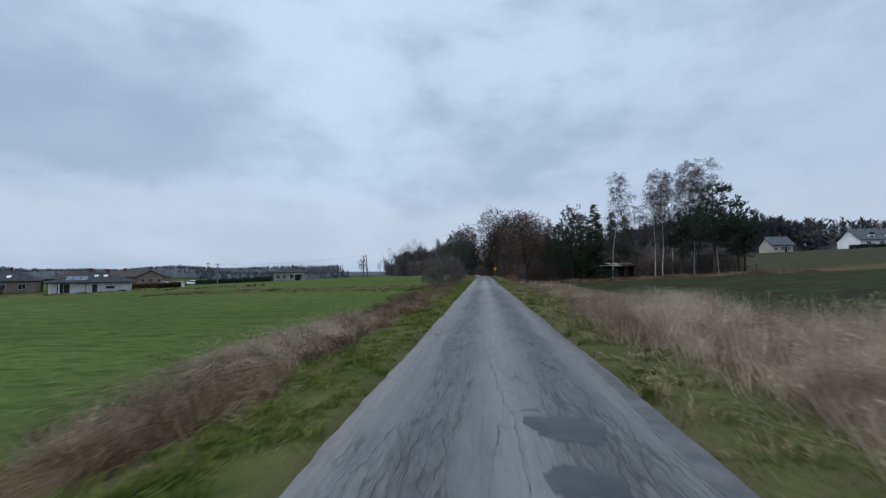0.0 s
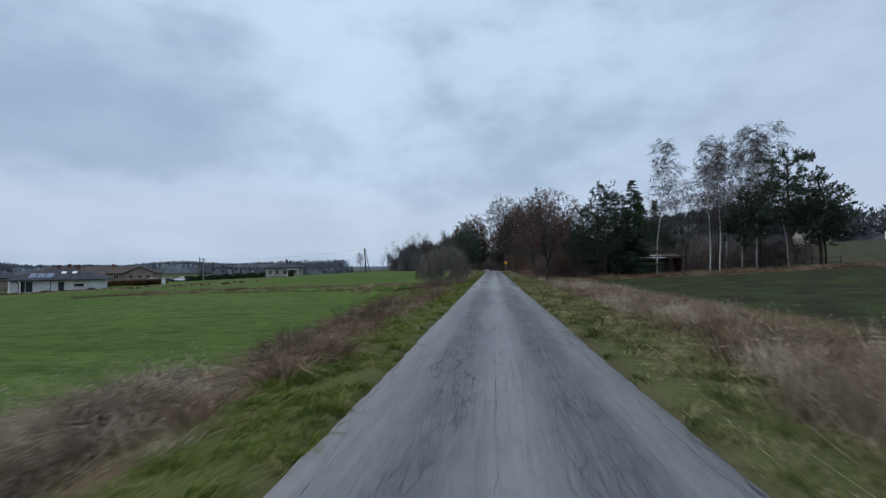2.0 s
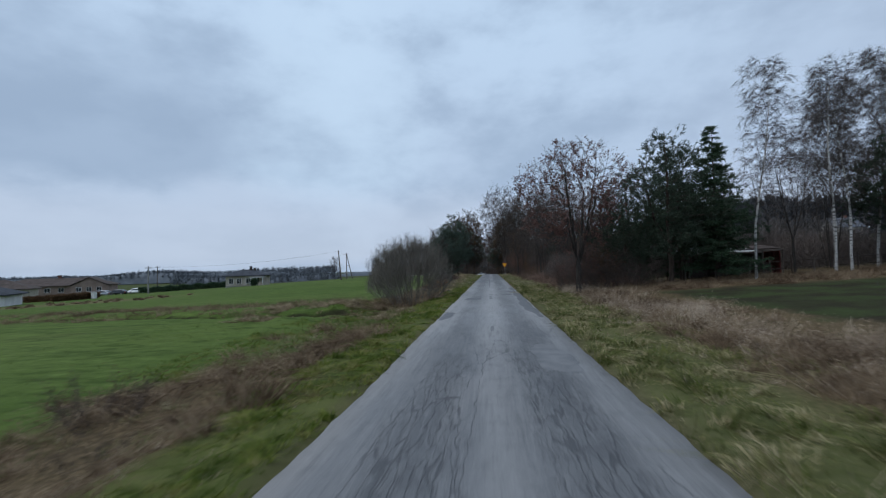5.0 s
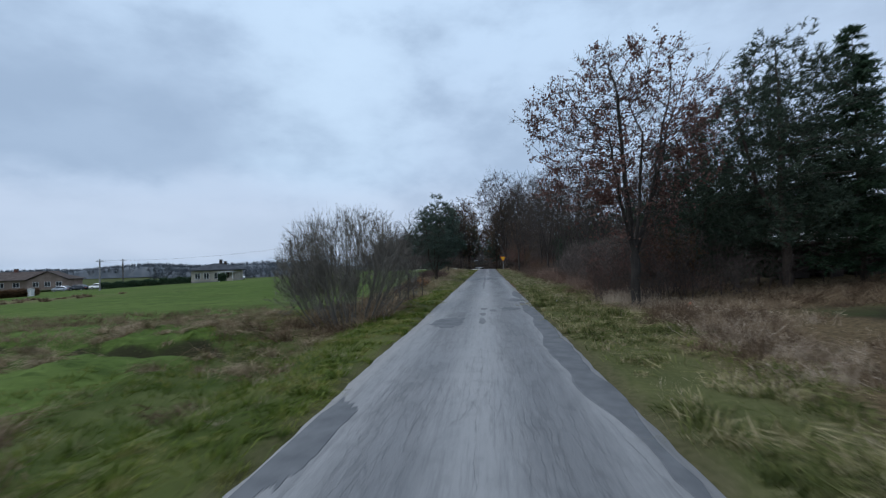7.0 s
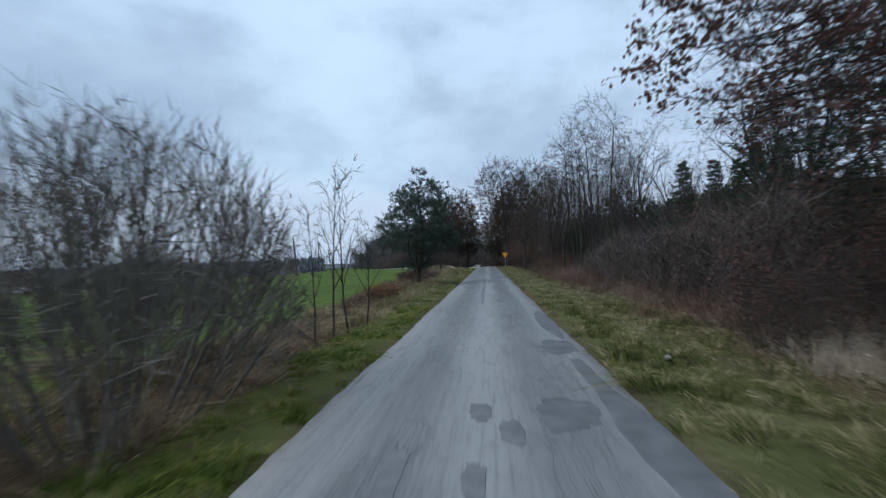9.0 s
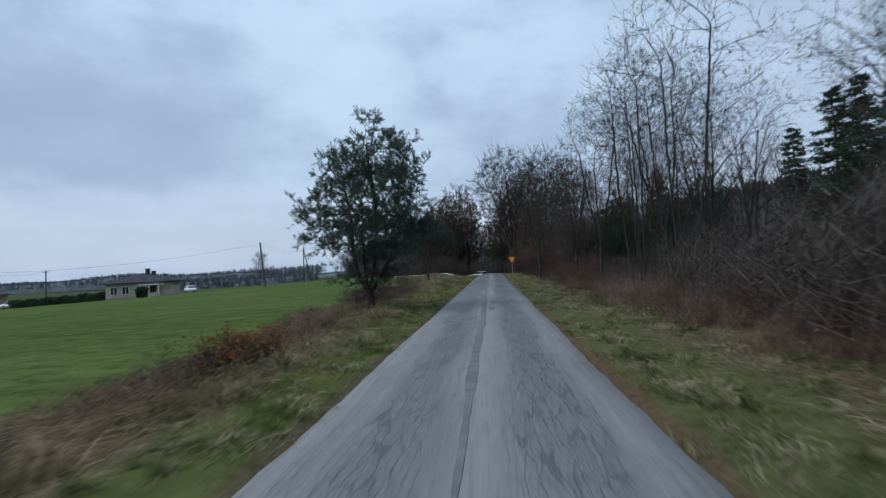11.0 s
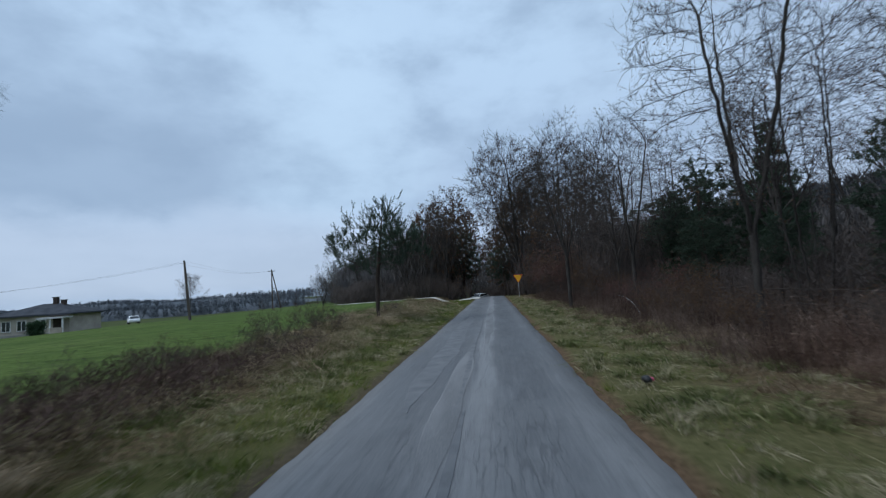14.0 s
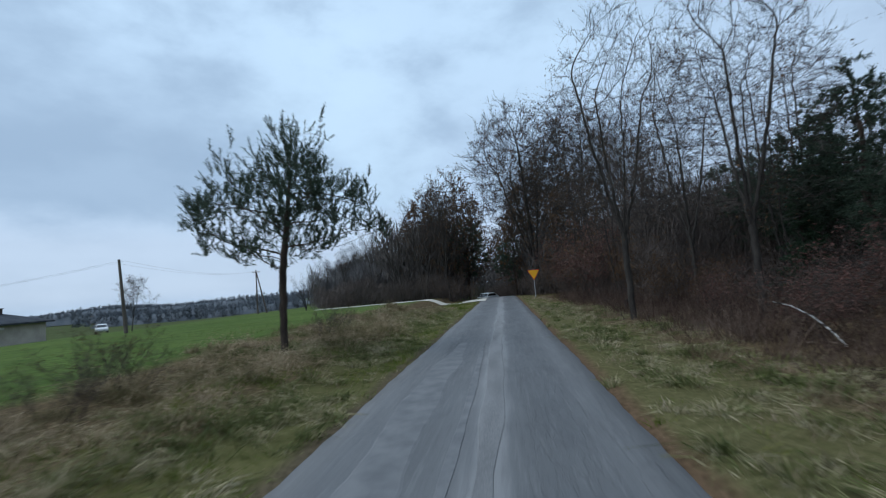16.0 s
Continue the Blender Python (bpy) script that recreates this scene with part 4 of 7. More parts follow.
def spruce(name, H, r, seed, label, group="spruces"):
    global RNG
    RNG = np.random.default_rng(seed)
    W, C = Shape(), Shape()
    pts, _ = line(np.array([0, 0, -0.25]), np.array([0, 0, 1.0]), H, 10, 0.01, 0.05)
    W.tube(pts, r * (1 - 0.95 * np.linspace(0, 1, 11)), 8)
    A, D = [], []
    z = 0.6
    while z < H - 0.25:
        reach = (H - z) * 0.27 + 0.15
        for k in range(RNG.integers(3, 6)):
            a = RNG.uniform(0, 6.28)
            L = reach * RNG.uniform(0.55, 1.15)
            d = np.array([math.cos(a), math.sin(a), 0.25])
            n = 6
            P, q = [np.array([0, 0, z])], np.array([0, 0, z])
            for i in range(n):
                dd = d + np.array([0, 0, -0.5 * math.sin(3.0 * i / n) + (0.35 if i > 3 else 0)])
                q = q + unit(dd) * L / n
                P.append(q.copy())
            P = np.array(P)
            W.tube(P, 0.022 * (1 - 0.9 * np.linspace(0, 1, n + 1)) * (L + 0.3), 3)
            m = int(26 * L) + 9
            t = RNG.uniform(0.1, 1, m) * n
            j = np.minimum(t.astype(int), n - 1)
            s = P[j] + (P[j + 1] - P[j]) * (t - j)[:, None]
            side = np.array([-math.sin(a), math.cos(a), 0]) * RNG.choice([-1, 1], m)[:, None]
            w = side * 0.8 + np.array([math.cos(a), math.sin(a), -0.25]) * 0.6 + RNG.normal(size=(m, 3)) * 0.25
            A.append(s)
            D.append(w / np.linalg.norm(w, axis=1, keepdims=True) * (0.30 * L ** 0.5 * RNG.uniform(0.5, 1.2, m))[:, None])
        z += 0.14 + 0.10 * RNG.uniform()
    A, D = np.concatenate(A), np.concatenate(D)
    # each side shoot is fringed with needles
    k = 4
    f = RNG.uniform(0, 1, (len(A), k))
    q = (A[:, None] + D[:, None] * f[..., None]).reshape(-1, 3)
    d = np.repeat(D / (np.linalg.norm(D, axis=1, keepdims=True) + 1e-9), k, 0) + RNG.normal(size=(len(q), 3)) * 0.7
    d = d / np.linalg.norm(d, axis=1, keepdims=True) * 0.17
    C.spikes(q, d, np.full(len(q), 0.045))
    return tree_thing(name, W, MAT["pine_bark"], C, MAT["spruce"], label, group=group)


SHRUB = dict(levels=3, segs=(5, 3, 2), wander=(0.07, 0.14, 0.2), up=(0.03, 0.08, 0.05), taper=0.85, sides=(3, 3, 0),
             kids=(7, 4), start=(0.2, 0.15), angle=((18, 40), (25, 50)), ratio=(0.50, 0.45), fall=(0.45, 0.3), thin=(0.5, 0.5))


EVEN = dict(SHRUB, kids=(13, 6), start=(0.25, 0.2), angle=((14, 34), (14, 34)), ratio=(0.36, 0.40), fall=(0.72, 0.5), up=(0.10, 0.10, 0.08), wander=(0.05, 0.09, 0.12))


def shrub(name, H, stems, seed, label, spread=38, leafy=0, leaf_mat="dry_leaf", mat="thicket", per=6, foot=0.35, leaf=0.07, twig_len=0.3, group="shrubs", r=0.025, even=False):
    global RNG
    RNG = np.random.default_rng(seed)
    W, C, ends = Shape(), Shape(), []
    for s in range(stems):
        d = turned(np.array([0, 0, 1.0]), radians(spread * math.sqrt(RNG.uniform(0.0, 1.0))), s * 2.4)
        q = np.array([d[0] * foot * 2 + RNG.normal() * foot, d[1] * foot * 2 + RNG.normal() * foot, -0.35])
        limb(W, ends, q, d, H * (RNG.uniform(0.84, 0.98) * (0.72 + 0.28 * d[2] ** 2) if even else RNG.uniform(0.65, 1.05)), r * RNG.uniform(0.6, 1.2), 0, EVEN if even else SHRUB)
    A, tips = twigs(C, ends, per, twig_len, 0.010 if even else 0.012, 0.22 if even else 0.45, 0.0, 0.2)
    extra = None
    if leafy:
        S = Shape()
        k = RNG.choice(len(tips), leafy, replace=True)
        S.leaves(tips[k] + RNG.normal(size=(len(k), 3)) * 0.08, leaf)
        extra = [("leaves", S, MAT[leaf_mat], "withered brown leaves")]
    ob = empty(name, Matrix(), label, "shrub", group)
    t = new("branchwork", W.mesh("branchwork", MAT[mat]))
    c = new("crown", C.mesh("crown", MAT[mat]))
    t.parent = c.parent = ob
    if extra:
        e = new("leaves", extra[0][1].mesh("leaves", MAT[leaf_mat]))
        e.parent = ob
        tagged(e, extra[0][3])
    return ob


def dome_shrub(name, rx, rz, seed, label):
    """A many-stemmed bush whose fine branches all reach one rounded outline."""
    global RNG
    RNG = np.random.default_rng(seed)
    W, C = Shape(), Shape()

    def outline(a, e, k):
        c, s = math.cos(e) ** 0.8, math.sin(e) ** 0.8
        return np.array([math.cos(a) * c * rx * k, math.sin(a) * c * rx * k, 0.25 + s * (rz - 0.25) * k])

    stems = []
    for i in range(58):
        a, e = i * 2.4 + RNG.normal() * 0.2, math.asin(min(0.99, 0.26 + 0.73 * (i + 0.5) / 58)) + RNG.normal() * 0.06
        q = outline(a, e, RNG.uniform(0.86, 1.0))
        p = np.array([q[0] * 0.22 + RNG.normal() * 0.12, q[1] * 0.22 + RNG.normal() * 0.12, -0.4])
        P = bow(p, q, np.array([q[0] * 0.12, q[1] * 0.12, -0.15]))
        W.tube(P, (0.034 if i % 6 == 0 else 0.017) * (1 - 0.8 * np.linspace(0, 1, 6)), 5)
        stems.append((a, e, P))
    A, D = [], []
    for a, e, P in stems:
        for j in range(28):
            t = RNG.uniform(0.42, 0.95) * 5
            k = min(int(t), 4)
            p = P[k] + (P[k + 1] - P[k]) * (t - k)
            q = outline(a + RNG.normal() * 0.20 / max(0.25, math.cos(e)), min(1.5, max(0.02, e + RNG.normal() * 0.14)), RNG.uniform(0.84, 1.0))
            B = bow(p, q, np.array([q[0] * 0.05, q[1] * 0.05, -0.08]))
            W.ribs.append((B[0], B[-1], B[3], 0.0065))
            for f in RNG.uniform(0.35, 1.0, 8):
                z = B[0] + (B[-1] - B[0]) * f
                d = unit((B[-1] - B[0]) + RNG.normal(size=3) * 0.35 * np.linalg.norm(B[-1] - B[0]) + np.array([0, 0, 0.15]))
                A.append(z)
                D.append(d * RNG.uniform(0.12, 0.34))
    C.spikes(np.array(A), np.array(D), np.full(len(A), 0.011))
    ob = empty(name, Matrix(), label, "shrub", "willow bushes")
    t = new("branchwork", W.mesh("branchwork", MAT["willow"]))
    c = new("crown", C.mesh("crown", MAT["willow"]))
    t.parent = c.parent = ob
    return ob


def bow(p, q, out, n=5):
    """A curved way from p to q, drawn aside by out."""
    t = np.linspace(0, 1, n + 1)[:, None]
    return (1 - t) ** 2 * p + 2 * t * (1 - t) * ((p + q) / 2 + out) + t ** 2 * q


def crown_points(rng, zs, rs, shift, n, ragged_=0.22, outer=0.42):
    """Points that fill a crown of radius rs at the heights zs, its outline lobed and uneven."""
    zz = np.linspace(zs[0], zs[-1], 80)
    rr = np.interp(zz, zs, rs)
    cum = np.cumsum(rr ** 2 + 0.02)
    z = np.interp(rng.uniform(0, 1, n), cum / cum[-1], zz)
    a = rng.uniform(0, 2 * np.pi, n)
    p = rng.uniform(0, 6.28, 4)
    lobe = 1 + ragged_ * (0.5 * np.sin(2 * a + p[0] + z * 0.7) + 0.45 * np.sin(3 * a + p[1] - z * 0.9) + 0.35 * np.sin(5 * a + p[2] + z * 1.6))
    r = np.interp(z, zs, rs) * lobe * rng.uniform(0, 1, n) ** outer
    f = np.clip((z - zs[0]) / (zs[-1] - zs[0]), 0, 1)
    return np.stack([r * np.cos(a) + shift[0] * f, r * np.sin(a) + shift[1] * f, z], 1)


def colonise(rng, stems, pts, step, kill=1.8, up=0.10, keep=0.55, rounds=110, most=4200):
    """Grows branches from the stems towards free points until each is reached; gives nodes and their parents."""
    P, par, D = [], [], []
    for way in stems:
        way = np.asarray(way, float)
        last = -1
        if P:
            last = int(np.argmin(np.linalg.norm(np.array(P) - way[0], axis=1)))
        for a, b in zip(way, way[1:]):
            L = np.linalg.norm(b - a)
            m = max(1, int(round(L / step)))
            for k in range(0 if last < 0 else 1, m + 1):
                q = a + (b - a) * k / m + (rng.normal(size=3) * 0.06 * step if 0 < k < m else 0)
                P.append(q)
                par.append(last)
                D.append((b - a) / (L + 1e-9))
                last = len(P) - 1
    P, D = np.array(P), np.array(D)
    par = np.array(par)
    pts = pts.copy()
    dist = np.linalg.norm(pts[:, None] - P[None], axis=2)
    best, near = dist.argmin(1), dist.min(1)
    alive = near > kill * step * 0.6
    born = np.zeros(len(P), int)
    for _ in range(rounds):
        # a node that has put out three shoots takes no more, and what it alone could reach is given up
        alive &= born[best] < 3
        if not alive.any() or len(P) > most:
            break
        reach = alive & (near < max(11 * step, np.quantile(near[alive], 0.25)))
        idx = best[reach]
        v = pts[reach] - P[idx]
        v /= np.linalg.norm(v, axis=1, keepdims=True) + 1e-9
        acc = np.zeros_like(P)
        np.add.at(acc, idx, v)
        who = np.unique(idx)
        d = acc[who]
        d /= np.linalg.norm(d, axis=1, keepdims=True) + 1e-9
        d = d + keep * D[who] + np.array([0, 0, up]) + rng.normal(size=d.shape) * 0.05
        d /= np.linalg.norm(d, axis=1, keepdims=True) + 1e-9
        Q = P[who] + d * step
        k0 = len(P)
        born[who] += 1
        born = np.concatenate([born, np.zeros(len(Q), int)])
        P, D, par = np.concatenate([P, Q]), np.concatenate([D, d]), np.concatenate([par, who])
        dn = np.linalg.norm(pts[:, None] - Q[None], axis=2)
        j, m = dn.argmin(1), dn.min(1)
        closer = m < near
        best[closer], near[closer] = j[closer] + k0, m[closer]
        alive &= near > kill * step * 0.6
    return P, par


def branch_wood(W, P, par, r, tip=0.006, power=2.25, flare=1.35, thin_sides=3):
    """Tubes along every branch, thickened towards the root; gives back the thin outer branches."""
    n = len(P)
    acc = np.full(n, tip ** power)
    kids = [[] for _ in range(n)]
    for i in range(n - 1, -1, -1):
        if not kids[i]:
            acc[i] = tip ** power
        else:
            acc[i] = sum(acc[k] for k in kids[i])
        if par[i] >= 0:
            kids[par[i]].append(i)
    rad = acc ** (1 / power)
    f = np.clip((rad - tip) / (rad.max() - tip + 1e-9), 0, 1)
    rad = tip + f ** 1.12 * (r - tip)
    rad[0] *= flare
    ends = []
    roots = [i for i in range(n) if par[i] < 0]
    todo = [(i, None) for i in roots]
    while todo:
        i, start = todo.pop()
        way, rr = ([P[start]], [rad[i]]) if start is not None else ([], [])
        while True:
            way.append(P[i])
            rr.append(rad[i])
            ks = kids[i]
            if not ks:
                break
            main = max(ks, key=lambda k: acc[k])
            todo.extend((k, i) for k in ks if k != main)
            i = main
        way, rr = np.array(way), np.array(rr)
        rr[-1] *= 0.5
        if len(way) > 1:
            W.tube(way, rr, 8 if rr[0] > 0.08 else 5 if rr[0] > 0.03 else thin_sides)
            k = int(np.argmax(rr < max(0.016, tip * 2.4))) if (rr < max(0.016, tip * 2.4)).any() else len(rr) - 2
            k = min(k, len(way) - 2)
            ends.append(way[k:])
    return ends


def side_branches(C, ends, per, length, width, spread=0.55, up=0.2):
    """Ribbons that leave the thin outer branches; gives back the whole fine branchwork."""
    out = list(ends)
    for e in ends:
        m = len(e) - 1
        for _ in range(per):
            f = m * RNG.uniform(0.05, 1.0)
            j = min(int(f), m - 1)
            p = e[j] + (e[j + 1] - e[j]) * (f - j)
            d = unit(unit(e[j + 1] - e[j]) + RNG.normal(size=3) * spread + np.array([0, 0, up]))
            L = length * RNG.uniform(0.5, 1.3)
            k = p + d * L * 0.5
            q = k + unit(d + RNG.normal(size=3) * 0.25 + np.array([0, 0, up * 0.5])) * L * 0.5
            C.ribs.append((p, q, k, width))
            out.append(np.array([p, k, q]))
    return out


def fork(rng, base, n, z0, spread, lean=(0.0, 0.0), foot=0.0):
    """A trunk that parts into n stems: their first metres, up to where the crown takes over."""
    b = np.array([0.0, 0.0, -0.3])
    c = np.array([lean[0] * base, lean[1] * base, base])
    ways = [np.array([b, c])] if not foot else []
    for i in range(n):
        a = i * 6.28 / n + rng.uniform(-0.5, 0.5)
        s = spread * rng.uniform(0.5, 1.1)
        q = c + np.array([math.cos(a) * s + lean[0], math.sin(a) * s + lean[1], 1.0]) * (z0 - base) * rng.uniform(0.75, 1.1)
        p = c if not foot else np.array([math.cos(a) * foot, math.sin(a) * foot, -0.3])
        m = (p + q) / 2 + np.array([math.cos(a), math.sin(a), 0]) * 0.02 * (z0 - base)
        ways.append(np.array([p, m, q]))
    return ways


def crowned_tree(name, label, seed, stems, zs, rs, r, n=700, step=0.30, per=7, twig_len=0.42, twig_w=0.011, shift=(0, 0), leafy=0, leaf_mat="dry_leaf", leaf=0.07, up=0.10, keep=0.55, group="bare trees", bark="bark", twig_mat="twig", tip=0.006, clusters=0.0, ragged_=0.22, sides=3):
    """A leaf-shedding tree whose branches fill its own crown."""
    global RNG
    RNG = rng = np.random.default_rng(seed)
    ways = stems(rng)
    P, par = colonise(rng, ways, crown_points(rng, zs, rs, shift, n, ragged_), step, up=up, keep=keep)
    W, C = Shape(), Shape()
    ends = branch_wood(W, P, par, r, tip)
    ends = side_branches(C, ends, sides, twig_len * 1.9, max(0.004, twig_w * 0.45))
    A, tips = twigs(C, ends, per, twig_len, twig_w, 0.40, 0.0, 0.22)
    extra = None
    if leafy:
        S = Shape()
        g = waves(tips[:, 0] * clusters + seed, tips[:, 2] * clusters + tips[:, 1]) if clusters else np.ones(len(tips))
        w = np.clip(g + 0.25, 0.04, None) ** 1.5
        k = rng.choice(len(tips), leafy, replace=True, p=w / w.sum())
        S.leaves(A[k] + (tips[k] - A[k]) * rng.uniform(0.3, 1, (leafy, 1)) + rng.normal(size=(leafy, 3)) * 0.04, leaf, 0.5)
        extra = [("leaves", S, MAT[leaf_mat], "withered brown leaves still hanging")]
    return tree_thing(name, W, MAT[bark], C, MAT[twig_mat], label, group=group, extra=extra)


def tiered_pine(name, label, seed, stems, zs, rs, r, pads, each, pad, shoots, needles, nl, nw, mat, shift=(0, 0), upright=0.35, long_=1.0, step=0.24, group="pines", up=0.0, dead=0, outer=0.5, keep=0.35, ragged_=0.3, sides=2):
    """A pine whose limbs end in flat pads of needled shoots, with gaps of sky between them."""
    global RNG
    RNG = rng = np.random.default_rng(seed)
    c = crown_points(rng, zs, rs, shift, pads, ragged_, outer)
    pts = np.repeat(c, each, 0) + rng.normal(size=(pads * each, 3)) * np.array([pad, pad, pad * 0.30])
    if dead:
        low = crown_points(rng, (zs[0] * 0.45, zs[0] * 1.3), (rs[0] * 0.9, rs[0] * 1.1), (0, 0), dead)
        allp = np.concatenate([pts, low])
    else:
        allp = pts
    P, par = colonise(rng, stems, allp, step, 1.7, up, keep)
    W, C = Shape(), Shape()
    ends = side_branches(W, branch_wood(W, P, par, r, 0.005, 2.3), sides, 0.34 * long_, 0.005, 0.7, upright * 0.6)
    S0, SD = [], []
    for e in ends:
        if dead and e[-1][2] < zs[0] * 1.05:
            continue
        m = len(e) - 1
        for t in range(shoots):
            f = m * (1.0 if t == 0 else rng.uniform(0.2, 1.0))
            j = min(int(f), m - 1)
            d = unit(e[j + 1] - e[j])
            S0.append(e[j] + (e[j + 1] - e[j]) * (f - j))
            SD.append(unit(d * 0.8 + rng.normal(size=3) * 0.5 + np.array([0, 0, upright])) * rng.uniform(0.16, 0.34) * long_)
    S0, SD = np.array(S0), np.array(SD)
    C.spikes(S0, SD, np.full(len(S0), 0.016))
    f = rng.uniform(0.0, 1.0, (len(S0), needles, 1))
    q = (S0[:, None] + SD[:, None] * f).reshape(-1, 3)
    d = np.repeat(SD / np.linalg.norm(SD, axis=1, keepdims=True), needles, 0) * 0.5 + rng.normal(size=(len(q), 3)) * 0.55
    d = d / np.linalg.norm(d, axis=1, keepdims=True) * (nl * rng.uniform(0.7, 1.2, len(q)))[:, None]
    C.spikes(q, d, np.full(len(q), nw))
    return tree_thing(name, W, MAT["pine_bark"], C, MAT[mat], label, group=group)


USED = set()


def plant(ob, x, y, turn=0.0, size=1.0, sink=0.0, label=""):
    """Sets a grown plant on the ground; the first time the plant itself, then copies of it."""
    m = pose(x, y, float(height(x, y)) - sink, 0, 0, turn) @ Matrix.Diagonal((size, size, size, 1))
    if ob.name in USED:
        ob2 = copy_thing(ob, Matrix())
    else:
        USED.add(ob.name)
        ob2 = ob
    ob2.matrix_basis = m
    if label:
        tagged(ob2, label)
    return ob2

# ---- planting: the wood along the lane ----
oak = crowned_tree("oak_tree", "oak with sparse russet leaves at the wood's edge", 5, lambda g: fork(g, 1.6, 6, 6.6, 0.30, (0.03, 0.0)),
    (1.7, 2.6, 4.0, 5.6, 7.2, 8.5, 9.2), (0.4, 1.5, 2.8, 3.2, 2.7, 1.6, 0.3), 0.16, 1800, 0.25, 6, 0.28, 0.011, tip=0.008, leafy=14500, leaf_mat="oak_leaf", leaf=0.09, up=0.16, keep=0.55, group="oaks", clusters=0.9, ragged_=0.3)
plant(oak, 4.85, 52.4, 0, 0.94)

ASCEND = dict(BARE, kids=(10, 6, 4), start=(0.24, 0.25, 0.2), angle=((17, 38), (22, 46), (28, 58)), ratio=(0.52, 0.48, 0.45), fall=(0.45, 0.4, 0.3), up=(0.03, 0.05, 0.05, 0.04), wander=(0.07, 0.12, 0.18, 0.2), thin=(0.55, 0.55, 0.6))
TALL = [bare_tree("bare_tree", 9.9, 0.13, "tall bare deciduous tree in the wood", 21 + i, stems=(2, 3, 1, 2)[i], spread=(9, 11, 6, 8)[i], leafy=(1000, 1300, 700, 1100)[i], leaf=0.065, per=5, P=ASCEND, twig_w=0.013) for i in range(4)]
BIG = [crowned_tree("bare_tree", "large bare deciduous tree with a rounded crown at the junction", 41 + i, lambda g: fork(g, 3.2, (4, 5)[i], 14.0, 0.24, ((-0.10, 0.04)[i], 0.0)),
    (5.0, 7.5, 10.5, 14.0, 17.0, 19.0, 20.2), (1.8, 3.8, 5.2, 5.4, 4.3, 2.6, 0.5), 0.26, 1700, 0.50, 6, 0.8, 0.034, shift=((-1.6, 0.5)[i], 0), leafy=2600, leaf=0.16, up=0.12, keep=0.4, tip=0.013, clusters=0.35) for i in range(2)]
SHADY = crowned_tree("bare_tree", "dense tree with rusty withered leaves at the junction", 45, lambda g: fork(g, 2.5, 3, 6.0, 0.22),
    (2.5, 4.5, 8.0, 11.5, 14.0, 15.6, 16.6), (1.8, 3.2, 4.0, 3.6, 2.6, 1.4, 0.3), 0.20, 1300, 0.5, 6, 0.7, 0.040, leafy=5200, leaf_mat="dry_leaf", leaf=0.22, up=0.12, keep=0.4, tip=0.012, clusters=0.3)
FAN = [crowned_tree("bare_tree", "tall bare tree of several stems at the wood's edge", 51 + i, lambda g: fork(g, (0.6, 2.3, 2.6, 0.5)[i], (4, 3, 4, 5)[i], (9.0, 8.2, 7.8, 7.8)[i], (0.17, 0.30, 0.24, 0.17)[i], foot=(0.25, 0, 0, 0.3)[i]),
    ((2.8, 4.5, 6.5, 8.5, 10.2, 11.4, 12.0), (3.0, 4.5, 6.5, 8.5, 10.2, 11.2, 11.8), (2.6, 3.6, 5.4, 7.4, 9.2, 10.4, 11.0), (2.6, 4.0, 5.6, 7.2, 8.8, 9.8, 10.4))[i],
    ((0.8, 1.6, 2.2, 2.4, 1.9, 1.1, 0.3), (1.0, 2.0, 2.6, 2.6, 2.0, 1.1, 0.3), (0.9, 1.8, 2.4, 2.5, 1.9, 1.0, 0.2), (0.6, 1.4, 1.9, 2.1, 1.7, 0.9, 0.3))[i],
    (0.08, 0.088, 0.10, 0.072)[i], (900, 1400, 1100, 900)[i], 0.27, 5, 0.36, 0.010, leafy=(500, 700, 1300, 700)[i], leaf=0.06, up=0.05, keep=0.6, clusters=0.8, sides=(2, 2, 3, 2)[i]) for i in range(4)]
BIRCHES = [birch("birch_tree", 12.0, 0.082, 61 + i, "slim white-barked birch, bare, at the field's edge") for i in range(2)]
PINES = [tiered_pine("pine_tree", "dense dark green pine at the wood's edge", 71 + i,
    [[(0, 0, -0.3), (0.05, 0, 1.5), (-0.05, 0.03, 3.5), (0.08, 0, 6.0), (0, 0, 8.2)]],
    (2.4, 3.2, 4.4, 5.6, 6.8, 7.8, 8.6), (0.8, 1.5, 2.1, 1.9, 1.5, 1.0, 0.3), 0.13, 130, 8, 0.30, 3, 13, 0.17, 0.045, "needles", step=0.30, ragged_=0.4) for i in range(2)]
NEAR = [tiered_pine("pine_tree", "dense dark green pine at the wood's edge", 75 + i,
    [[(0, 0, -0.3), (0.05, 0, 1.5), (-0.05, 0.03, 3.5), (0.08, 0, 6.0), (0, 0, 8.4)], [(0.02, 0.02, 2.2), ((-0.6, 0.5)[i], 0.3, 3.6), ((-1.0, 0.9)[i], 0.4, 5.6), ((-1.1, 1.0)[i], 0.4, 7.2)]],
    (1.4, 2.6, 4.0, 5.4, 6.8, 7.9, 8.8), (1.6, 2.4, 2.7, 2.5, 1.8, 1.1, 0.25), 0.14, 170, 11, 0.36, 3, 12, 0.15, 0.030, "needles", step=0.26, dead=60, ragged_=0.35) for i in range(2)]
SPRUCES = [spruce("spruce_tree", 9.5, 0.13, 81 + i, "dark narrow spruce among the trees") for i in range(2)]
THICK = [shrub("bare_shrub", 3.0, 12, 91 + i, "dense bare undergrowth bush under the trees", leafy=(0, 500, 250, 0)[i], per=6, foot=0.6) for i in range(4)]
